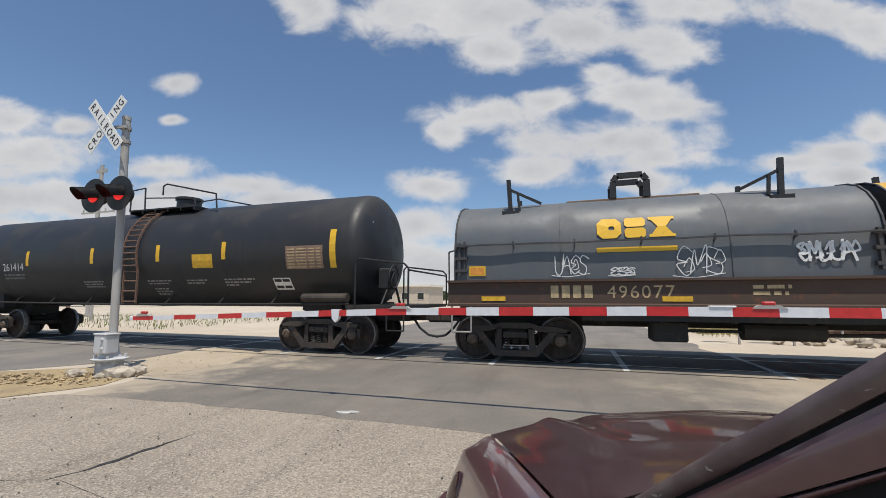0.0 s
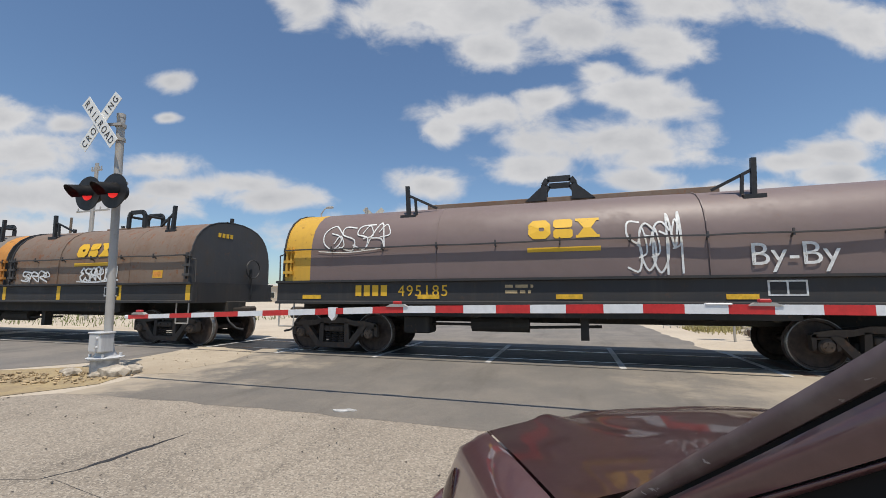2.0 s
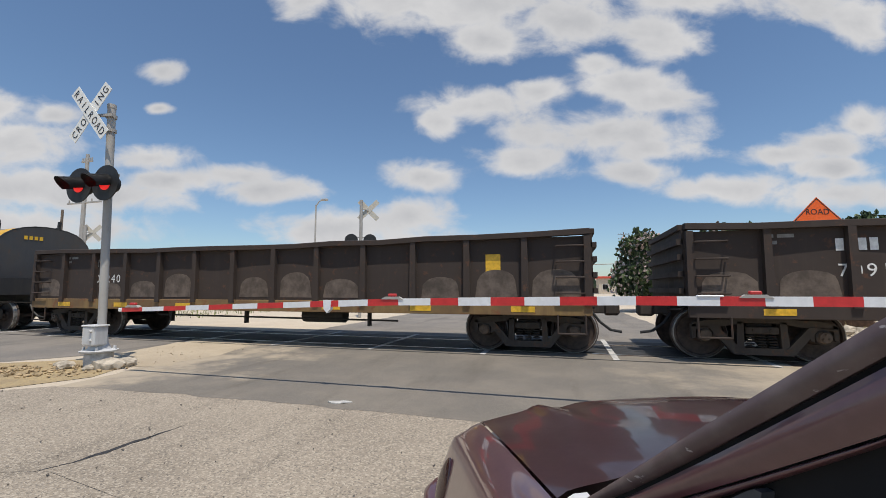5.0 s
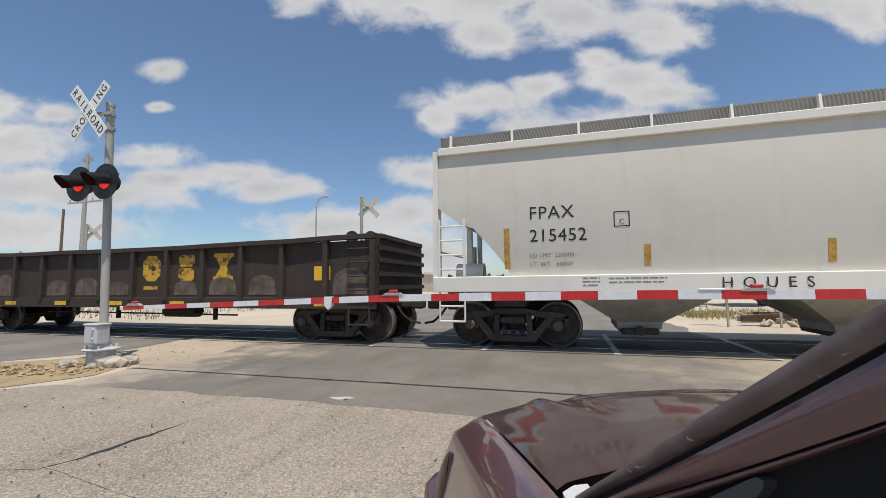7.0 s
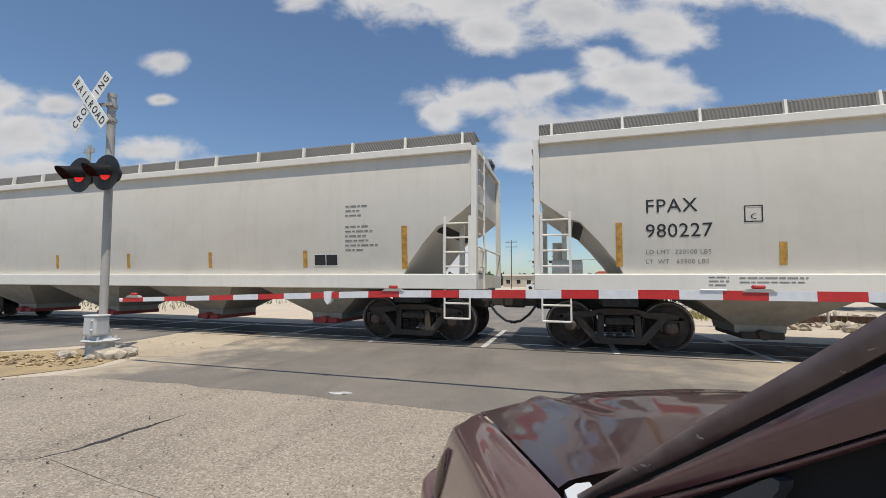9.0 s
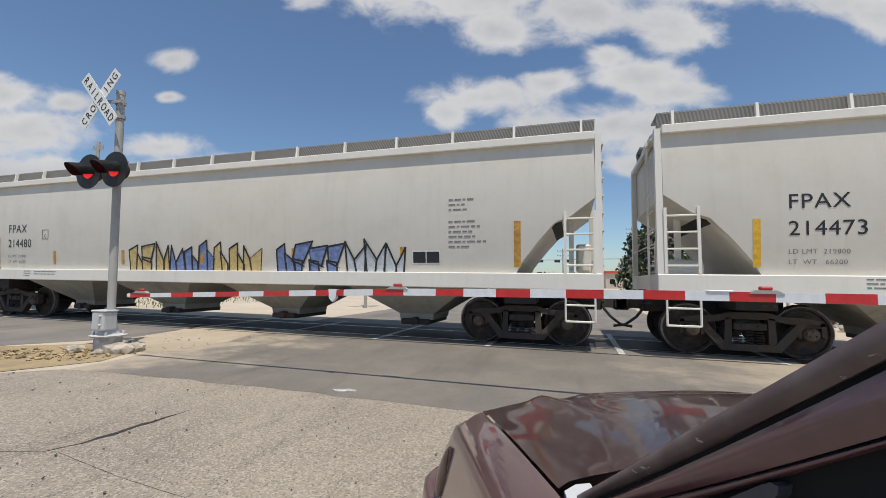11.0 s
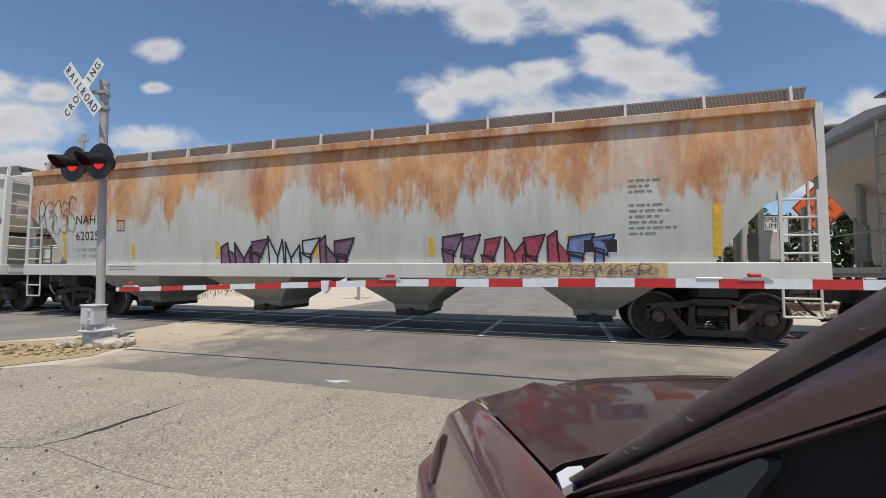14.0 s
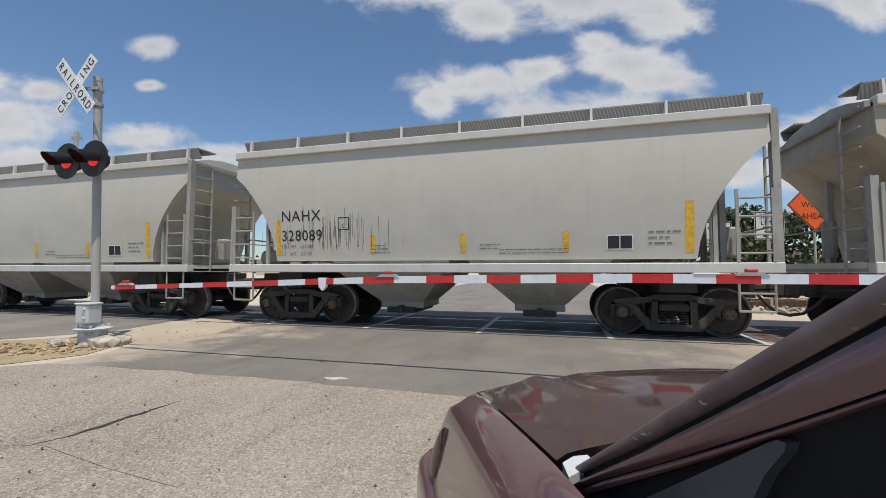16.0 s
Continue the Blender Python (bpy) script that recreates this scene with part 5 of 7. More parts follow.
    for x, z, w in ((-1.60, 1.77, (0.8, 0.7, 0.75)), (0.90, 1.77, (0.85, 0.7)), (1.0, 1.56, (0.5, 0.6, 0.45)), (2.28, 1.77, (0.7, 0.6)), (3.53, 1.78, (0.95, 0.8, 0.4))):
        on_side("small_print", bars(w, 0.035, 0.035), x, z, wid, M["print_grey"], car)
    on_side("stencil_frame", rect(0, 0.5, 1.50, 1.78, 2), 5.02, 0, wid, M["white_ink"], car)
    on_side("stencil", rect(0.03, 0.235, 1.53, 1.75) + rect(0.265, 0.47, 1.53, 1.75), 5.02, 0, wid, M["ink"], car, lift=0.009)
    for k, w in enumerate((0.62, 0.5, 0.5, 0.36)):
        bm = bmesh.new()
        z = 3.05 - 0.13 * k
        x = end - 0.10 - 0.05 * max(0.0, z - 2.9)
        box(bm, x - 0.04, x - 0.02, -0.85, -0.85 + w, z, z + 0.075)
        part("end_print", bm, M["white_ink"], car)
    bm = bmesh.new()
    for k in range(16):
        a0, a1 = 2 * math.pi * k / 16, 2 * math.pi * (k + 1) / 16
        rod(bm, (end + 0.30, -0.55 + 0.27 * math.cos(a0), 1.8 + 0.27 * math.sin(a0)), (end + 0.30, -0.55 + 0.27 * math.cos(a1), 1.8 + 0.27 * math.sin(a1)), 0.018, 5)
    part("brake_wheel", bm, M["black"], car)
    bm = bmesh.new()
    box(bm, end - 0.02, end + 0.26, -0.75, -0.35, 1.5, 2.0, 0.03)
    rod(bm, (end + 0.15, -0.9, 1.14), (end + 0.28, -0.5, 1.9), 0.03, 6)
    rod(bm, (end + 0.15, 0.2, 1.14), (end + 0.20, -0.3, 1.7), 0.03, 6)
    part("brake_stand", fix(bm), M["black"], car)
    bm = bmesh.new()
    rod(bm, (half - 0.35, -1.22, 1.30), (half + 0.85, -1.22, 1.30), 0.10, 12)
    part("air_reservoir", fix(bm), M["cast"], car, "dusty air reservoir")


M["print_grey"] = plain("dim_white_print", (0.30, 0.30, 0.29), 0.7, 0, 0.2)
tank_car()


def gondola(left, right, label, number, frame_mat, seed, emblem=False, number_x=0.0):
    car, half = rail_car("gondola", left, right, label)
    end = half + 1.22
    top, bot = 2.36, 1.02
    r = random.Random(seed)
    for s, name in ((-1, "side_wall"), (1, "side_wall")):
        bm = bmesh.new()
        box(bm, -end, end, s * 1.40 - 0.03, s * 1.40 + 0.03, bot, top - 0.07)
        wall = part(name, bm, M["gon_brown"], car)
        n = 13
        for k in range(n + 1):
            x = -end + 0.06 + (2 * end - 0.12) * k / n
            bm = bmesh.new()
            y0, y1 = (s * 1.42, s * 1.54)
            prism(bm, [(x - 0.07, bot - 0.05), (x + 0.07, bot - 0.05), (x + 0.055, top - 0.06), (x - 0.055, top - 0.06)], y0, y1)
            part("side_post", fix(bm), M["gon_brown"], wall)
    for s in (-1, 1):
        n = 14
        bm = bmesh.new()
        rings = []
        for k in range(n + 1):
            x, z, y = -end + 2 * end * k / n, top + 0.02 - 0.09 * math.sin(math.pi * k / n) + r.uniform(-0.02, 0.012), s * 1.46 + r.uniform(-0.025, 0.025)
            rings.append([(x, y - 0.09, z - 0.055), (x, y + 0.09, z - 0.055), (x, y + 0.09, z + 0.045), (x, y + 0.06, z + 0.055), (x, y - 0.06, z + 0.055), (x, y - 0.09, z + 0.045)])
        loft(bm, rings)
        part("top_chord", fix(bm), M["gon_brown"], car, "dented top chord")
    for e in (-1, 1):
        bm = bmesh.new()
        box(bm, e * end - 0.09, e * end + 0.09, -1.36, 1.36, top - 0.03, top + 0.08, 0.01)
        part("end_chord", bm, M["gon_brown"], car)
    for e in (-1, 1):
        bm = bmesh.new()
        box(bm, e * end - 0.04, e * end + 0.04, -1.40, 1.40, bot, top - 0.03)
        for z in (1.25, 1.55, 1.85, 2.12):
            box(bm, e * end + (0.02 if e > 0 else -0.12), e * end + (0.12 if e > 0 else -0.02), -1.4, 1.4, z - 0.05, z + 0.05)
        part("end_wall", bm, M["gon_brown"], car, "corrugated end wall")
    bm = bmesh.new()
    box(bm, -end, end, -1.4, 1.4, bot - 0.02, bot + 0.05)
    part("floor_plate", bm, M["gon_brown"], car)
    bm = bmesh.new()
    for s in (-1, 1):
        box(bm, -end, end, s * 1.40, s * 1.50, 0.78, 1.04, 0.01)
    box(bm, -end - 0.05, end + 0.05, -0.35, 0.35, 0.72, 1.0)
    for k in range(12):
        x = -half + 1.4 + (2 * half - 2.8) * k / 11
        box(bm, x - 0.04, x + 0.04, -1.4, 1.4, 0.82, 1.0)
    part("side_sill", fix(bm), M[frame_mat], car)
    bm = bmesh.new()
    rod(bm, (-3.5, -0.95, 0.62), (3.5, -0.95, 0.58), 0.022, 6)
    rod(bm, (1.0, -0.8, 0.66), (2.1, -0.8, 0.66), 0.16, 12)
    for x in (-3.0, -0.6, 2.8):
        box(bm, x - 0.03, x + 0.03, -1.0, -0.9, 0.45, 0.80)
    part("brake_gear", fix(bm), M["frame_black"], car)
    couplers(car, end)
    bm = bmesh.new()
    for e in (-1, 1):
        xa, xb = sorted((e * (end - 0.12), e * (end - 0.62)))
        for z in (1.2, 1.5, 1.8, 2.1):
            tube(bm, [(xa, -1.45, z), (xa, -1.58, z), (xb, -1.58, z), (xb, -1.45, z)], 0.016)
        tube(bm, [(xa, -1.52, 0.8), (xa, -1.52, 0.45), (xb, -1.52, 0.45), (xb, -1.52, 0.8)], 0.018)
    part("grab_iron", bm, M["gon_brown"], car)
    flat = lambda z: 1.43
    low = lambda z: 1.50
    for k in range(7):
        x = -end + 1.1 + (2 * end - 2.6) * k / 6
        on_side("reflector", rect(0, 0.46, 0.84, 0.95), x, 0, low, M["reflector"], car)
    on_side("mark", [q for k in range(4) for q in rect(0.15 * k, 0.15 * k + 0.11, 0, 0.2)], number_x, 1.90, flat, M["white_ink"], car)
    on_side("number", letters(number, 0.30, 1.25), number_x, 1.48, flat, M["white_ink"], car)
    on_side("small_print", bars((0.5, 0.2), 0.06, 0.05), number_x - 1.0, 2.2, flat, M["faded_ink"], car)
    on_side("rail_stencil", rect(0, 0.30, 1.62, 1.98), -end + 0.55 if emblem else end - 2.0, 0, flat, M["reflector"], car)
    step = (2 * end - 0.12) / 13
    for k in range(13):
        if (k * 7 + seed) % 4 == 0:
            continue
        w, h = step * 0.40 * r.uniform(0.8, 1.0), r.uniform(0.35, 0.62)
        cx = -end + 0.06 + step * (k + 0.5)
        dome = [(cx - w, 1.10)] + [(cx - w * math.cos(a) * r.uniform(0.92, 1.05), 1.10 + h * (0.25 + 0.75 * math.sin(a) ** 0.6)) for a in [math.pi * q / 10 for q in range(1, 10)]] + [(cx + w, 1.10)]
        on_side("dust_patch", [list(reversed(dome))], 0, 0, flat, M["dust_stain"], car, lift=0.006)
    if emblem:
        for k in range(3):
            x = -end + 0.06 + step * (7 + k) + 0.28
            on_side("emblem", [[(a - shift, b) for a, b in f] for f in emblem_blocks(0, 1.46, 0.60, 0.66, 0.9) for shift in (0.9 * k,) if 0.9 * k - 0.1 <= f[0][0] <= 0.9 * k + 0.75], x, 0, flat, M["worn_yellow"], car)
            on_side("emblem_bar", rect(0.05, 0.53, 1.24, 1.33), x, 0, flat, M["worn_yellow"], car)
        on_side("rail_stencil", rect(0, 0.42, 1.42, 1.74), end - 1.55, 0, flat, M["yellow_ink"], car)
    return car


gondola(82.33, 95.07, "black gondola with a rusty yellow-stained frame", "709240", "gon_rust", 1, number_x=-5.4)
gondola(99.10, 111.84, "dark brown gondola with dented sides", "709112", "gon_brown", 2, number_x=-5.4)
gondola(115.79, 128.53, "dark brown gondola with worn yellow emblem blocks", "706868", "gon_brown", 3, True, -6.35)


# covered hoppers
def hop_width(z):
    pts = ((1.2, 1.46), (1.45, 1.49), (1.8, 1.53), (2.2, 1.562), (2.6, 1.582), (3.0, 1.588), (3.5, 1.565), (3.95, 1.52), (4.2, 1.50))
    for (z0, w0), (z1, w1) in zip(pts, pts[1:]):
        if z0 <= z <= z1:
            return w0 + (w1 - w0) * (z - z0) / (z1 - z0)
    return 1.5


def hopper(left, right, label, mark, number, paint_key="hop_white", trim_key="hop_trim", bays=4, stripes="reflector_dull", round_cut=False, gates=False, eave=4.02, limits=("220000", "66000")):
    car, half = rail_car("covered_hopper", left, right, label)
    end = half + 1.53
    short = round_cut
    reach = end - 0.12
    # how high the body's belly stands, from each end inwards
    if short:
        cut = [(0.0, 3.42), (0.22, 3.24), (0.45, 2.99), (0.66, 2.71), (0.85, 2.39), (0.99, 2.06), (1.08, 1.74), (1.12, 1.45)]
    else:
        cut = [(0.0, 2.86), (0.45, 2.52), (0.72, 2.42), (1.05, 2.05), (1.38, 1.62), (1.46, 1.45)]
    xs = [(-reach + a, z) for a, z in cut] + [(0.0, 1.45)] + [(reach - a, z) for a, z in reversed(cut)]
    bm = bmesh.new()
    rings = []
    for x, zb in xs:
        side = []
        for k in range(9):
            z = zb + (eave - zb) * k / 8
            side.append((hop_width(z), z))
        roof = [(1.30, eave + 0.10), (0.9, eave + 0.22), (0.45, eave + 0.29)]
        ring = [(x, -w, z) for w, z in side] + [(x, -w, z) for w, z in roof] + [(x, w, z) for w, z in reversed(roof)] + [(x, w, z) for w, z in reversed(side)]
        rings.append(ring)
    loft(bm, rings)
    part("body", fix(bm), M[paint_key], car, "", 0.5)
    # eave rail along the roof edge
    for s in (-1, 1):
        bm = bmesh.new()
        box(bm, -reach, reach, s * 1.50 - 0.06, s * 1.50 + 0.10 * (1 if s > 0 else 0) + 0.0, eave - 0.06, eave + 0.10, 0.012) if s > 0 else box(bm, -reach, reach, -1.62, -1.44, eave - 0.06, eave + 0.10, 0.012)
        part("eave_rail", fix(bm), M[paint_key if paint_key == "hop_rust" else trim_key], car)
    # roof walkways on brackets
    n = 14 if not short else 8
    for s in (-1, 1):
        a, b = -end + 0.1, end - 0.1
        bm = bmesh.new()
        box(bm, a, b, s * 1.02 - 0.30, s * 1.02 + 0.30, eave + 0.40, eave + 0.43)
        part("roof_walkway", bm, M["grating"], car, "grey expanded-metal roof walkway")
        bm = bmesh.new()
        loft(bm, [[(x, s * 1.32, eave + 0.395), (x, s * 1.30, eave + 0.395), (x, s * 1.17, eave + 0.18), (x, s * 1.19, eave + 0.18)] for x in (a, b)])
        part("roof_coaming", fix(bm), M["grating"], car)
    for k in range(n + 1):
        x = -end + 0.35 + (2 * end - 0.7) * k / n
        for s in (-1, 1):
            bm = bmesh.new()
            bar(bm, (x, s * 1.38, eave + 0.06), (x, s * 1.35, eave + 0.425), 0.045, 0.07)
            part("walkway_bracket", bm, M[trim_key], car)
    bm = bmesh.new()
    box(bm, -reach + 0.6, reach - 0.6, -0.36, 0.36, eave + 0.26, eave + 0.42, 0.03)
    part("trough_hatch", bm, M["grating"], car)
    # side sills
    sz0, sz1 = (1.14, 1.45) if not short else (1.20, 1.38)
    for s in (-1, 1):
        bm = bmesh.new()
        y0, y1 = sorted((s * 1.42, s * 1.62))
        box(bm, -end, end, y0, y1, sz0, sz1, 0.015)
        part("side_sill", bm, M[trim_key], car, "" if short else "white side sill")
    for e in (-1, 1):
        bm = bmesh.new()
        box(bm, min(e * end, e * (end - 0.12)), max(e * end, e * (end - 0.12)), -1.415, 1.415, sz0, sz1)
        part("end_sill", bm, M[trim_key], car)
    cage = "hop_cage" if short else trim_key
    # end cage: corner posts, inner struts, ladders, platform
    for e in (-1, 1):
        bm = bmesh.new()
        for s in (-1, 1):
            bar(bm, (e * (end - 0.06), s * 1.53, sz0), (e * (end - 0.06), s * 1.50, 2.75 if short and e < 0 else eave + 0.05), 0.11, 0.14)
            bar(bm, (e * (end - 0.55), s * 0.55, sz0), (e * (end - 0.55), s * 0.55, 3.4 if short else 2.9), 0.12, 0.10)
            if short:
                bar(bm, (e * (end - 0.95), s * 1.45, sz1), (e * (end - 0.95), s * 1.45, 2.75), 0.07, 0.07)
        box(bm, min(e * end, e * (end - 0.8)), max(e * end, e * (end - 0.8)), -1.45, 1.45, sz0 + 0.02, sz0 + 0.08)
        bar(bm, (e * (end - 0.06), -1.5, eave), (e * (end - 0.06), 1.5, eave), 0.08, 0.10)
        part("end_frame", fix(bm), M[cage], car)
        bm = bmesh.new()
        xa, xb = sorted((e * (end - 0.14), e * (end - 0.66)))
        ladder(bm, xa, xb, -1.60, sz1, 2.62, 4)
        for k in range(8):
            z = 1.6 + 0.33 * k
            rod(bm, (e * (end + 0.03), -1.45, z), (e * (end + 0.03), -0.95, z), 0.016, 6)
        bar(bm, (e * (end + 0.03), -0.95, sz0), (e * (end + 0.03), -0.95, eave), 0.03, 0.04)
        tube(bm, [(xa, -1.58, sz0), (xa, -1.58, 0.56), (xb, -1.58, 0.56), (xb, -1.58, sz0)], 0.020)
        rod(bm, (xa, -1.58, 0.86), (xb, -1.58, 0.86), 0.018, 6)
        rod(bm, (e * end, -1.5, 2.0), (e * end, 1.5, 2.0), 0.018, 6)
        part("ladder", bm, M[cage], car)
    bm = bmesh.new()
    box(bm, end - 0.45, end - 0.15, -0.35, 0.35, 1.5, 2.1, 0.04)
    part("brake_box", fix(bm), M[cage], car)
    bm = bmesh.new()
    rod(bm, (-end + 0.3, -0.7, 1.55), (-end + 0.9, -0.7, 1.55), 0.20, 12)
    part("air_tank", fix(bm), M[cage], car)
    bm = bmesh.new()
    rod(bm, (-end + 0.4, 0.3, 1.5), (-end + 0.4, 0.3, 2.2), 0.12, 10)
    part("brake_cylinder", fix(bm), M[cage], car)
    for e in (-1, 1):
        bm = bmesh.new()
        box(bm, min(e * (half - 0.8), e * (end + 0.05)), max(e * (half - 0.8), e * (end + 0.05)), -0.35, 0.35, 0.72, 1.16, 0.02)
        prism(bm, [(e * half - 0.30, 0.85), (e * half + 0.30, 0.85), (e * half + 0.30, 1.2), (e * half - 0.30, 1.2)], -1.4, 1.4)
        # slope sheet under the end, and its stiffening web
        if not short:
            loft(bm, [[(e * (end - 0.30), y, 2.80), (e * (end - 0.30), y, 2.74), (e * (half - 1.2), y, 1.15), (e * (half - 1.2), y, 1.21)] for y in (-1.36, 1.36)])
        part("stub_sill", fix(bm), M["frame_black"], car)
    couplers(car, end)
    # discharge bays
    centres = [-5.45, -1.88, 1.88, 5.45] if bays == 4 else ([-5.95, -1.97, 1.97, 5.95] if bays == 3 else [-1.55, 1.55])
    wide = 1.50 if bays == 4 else (1.35 if bays == 3 else 1.25)
    for c in centres:
        bm = bmesh.new()
        rings = []
        for z, hx, hy in ((1.50, wide + 0.15, 1.44), (1.16, wide - 0.10, 1.38), (0.52, 0.42 if not short else 0.52, 0.62), (0.38, 0.40 if not short else 0.52, 0.60)):
            rings.append([(c - hx, -hy, z), (c + hx, -hy, z), (c + hx, hy, z), (c - hx, hy, z)])
        loft(bm, rings)
        b = part("discharge_bay", fix(bm), M["bay"], car, "dusty hopper bay")
        bm = bmesh.new()
        box(bm, c - 0.34, c + 0.34, -0.72, 0.72, 0.28, 0.40, 0.02)
        rod(bm, (c, -0.80, 0.36), (c, 0.80, 0.36), 0.09, 10)
        part("outlet_gate", fix(bm), M["gate_red"] if gates else M["cast"], b)
    # print on the side
    nx = -end + 1.95 if not short else -end + 1.38
    dz = -0.19 if short else 0.0
    dp = -0.38 if short else -0.18
    on_side("mark", letters(mark, 0.34, 1.08), nx, 2.54 + dz, hop_width, M["ink"], car)
    on_side("number", letters(number, 0.34, 1.05), nx, 2.10 + dz, hop_width, M["ink"], car)
    on_side("limits", letters("LD LMT  " + limits[0], 0.110, 1.08), nx, 1.80 + dz * 0.3, hop_width, M["faded_ink"], car)
    on_side("limits", letters("LT  WT   " + limits[1], 0.110, 1.08), nx, 1.63 + dz * 0.3, hop_width, M["faded_ink"], car)
    px = nx + (1.53 if not short else 1.45)
    on_side("plate_mark", rect(0, 0.27, 0, 0.018) + rect(0, 0.27, 0.262, 0.28) + rect(0, 0.018, 0, 0.28) + rect(0.252, 0.27, 0, 0.28), px, 2.5 + dp, hop_width, M["ink"], car)
    on_side("plate_letter", letters("C", 0.13), px + 0.09, 2.55 + dp, hop_width, M["ink"], car)
    on_side("stripe", rect(0, 0.11, 1.58, 2.38, 4), -end + (1.46 if not short else 1.25), 0, hop_width, M[stripes], car)
    on_side("stripe", rect(0, 0.13, 1.56, 2.46, 4), end - (1.62 if not short else 1.42), 0, hop_width, M[stripes], car)
    m = 5 if not short else 3
    for k in range(m):
        x = -end + 3.97 + (2 * end - 8.0) * k / (m - 1) if not short else -end + 3.60 + 1.98 * k
        on_side("stripe", rect(0, 0.11, 1.60, 1.98, 2), x, 0, hop_width, M[stripes], car)
    bx = end - 3.75 if not short else end - 2.72
    sw = 0.45 if short else 0.62
    on_side("stencil_frame", rect(0, sw, 1.62, 1.90), bx, 0, hop_width, M["white_ink"], car)
    on_side("stencil", rect(0.022, sw / 2 - 0.011, 1.645, 1.875) + rect(sw / 2 + 0.011, sw - 0.022, 1.645, 1.875), bx, 0, hop_width, M["ink"], car, lift=0.009)
    bx = end - 2.95 if not short else end - 2.02
    on_side("small_print", bars((0.52, 0.34, 0.42), 0.032, 0.07), bx, 1.95 if short else 2.95, hop_width, M["faded_ink"], car)
    if not short:
        on_side("small_print", bars((0.55, 0.66, 0.5, 0.6, 0.78, 0.45), 0.032, 0.07), bx, 2.5, hop_width, M["faded_ink"], car)
    if short:
        on_side("small_print", bars((1.3, 1.3), 0.020, 0.05), 0.15 * end, 1.66, hop_width, M["faded_ink"], car)
        on_side("small_print", bars((0.34, 0.42, 0.46), 0.022, 0.05), -0.35 * end, 1.78, hop_width, M["faded_ink"], car)
        on_side("small_print", bars((0.40, 0.36), 0.022, 0.05), 0.08 * end, 1.76, hop_width, M["faded_ink"], car)
    else:
        on_side("small_print", bars((0.30, 0.30, 0.28), 0.02, 0.045), -end + 2.9, 1.40, lambda z: 1.62, M["faded_ink"], car)
        on_side("small_print", bars((0.95, 0.9), 0.02, 0.05), -end + 3.35, 1.39, lambda z: 1.62, M["faded_ink"], car)
    return car


def spray(car, seed, x, z, w, h, count, fills, line="ink", width=0.04):
    """A filled piece of graffiti: leaning block letters with a dark outline."""
    r = random.Random(seed)
    faces = {key: [] for key in fills}
    outline, shade = [], []
    for k in range(count):
        a, b = w * k / count, w * (k + 1) / count
        m = (a + b) / 2
        q = lambda p, s: p + r.uniform(-s, s)
        s = w / count * 0.12
        top, mid = h * r.uniform(0.82, 1.0), h * r.uniform(0.35, 0.55)
        kind = r.randint(0, 2)
        if kind == 0:
            left = [(q(a, s), q(0.04 * h, 0.04)), (q(m, s), 0.0), (q(m, s), mid), (q(a, s), top)]
            right = [(left[1][0], 0.0), (q(b, s), q(0.06 * h, 0.04)), (q(b, s), top * 0.9), (left[2][0], mid)]
        elif kind == 1:
            left = [(q(a, s), 0.0), (q(m, s), mid * 0.3), (q(m, s), top), (q(a, s), top * 0.85)]
            right = [left[1], (q(b, s), 0.0), (q(b, s), mid), (left[2][0], top * 0.75)]
        else:
            left = [(q(a, s), h * 0.1), (q(m, s), 0.0), (q(m, s), mid), (q(a, s), mid * 1.1)]
            right = [(q(a, s), mid), (q(m, s), mid * 0.8), (q(b, s), top), (q(a, s), top * 0.92)]
        key = fills[min(len(fills) - 1, k * len(fills) // count)]
        for poly in (left, right):
            faces[key].append(poly)
            outline += ribbon(poly + poly[:1], width)
            shade.append([(poly[0][0] + 0.05, poly[0][1] - 0.05), (poly[1][0] + 0.07, poly[1][1] - 0.05), (poly[1][0], poly[1][1] + 0.02), (poly[0][0], poly[0][1] + 0.02)])
    for key, fs in faces.items():
        if fs:
            on_side("graffiti_fill", fs, x, z, hop_width, M[key], car, lift=0.008)
    on_side("graffiti_shade", shade, x, z, hop_width, M[line], car, lift=0.006)
    on_side("graffiti", outline, x, z, hop_width, M[line], car, lift=0.011)


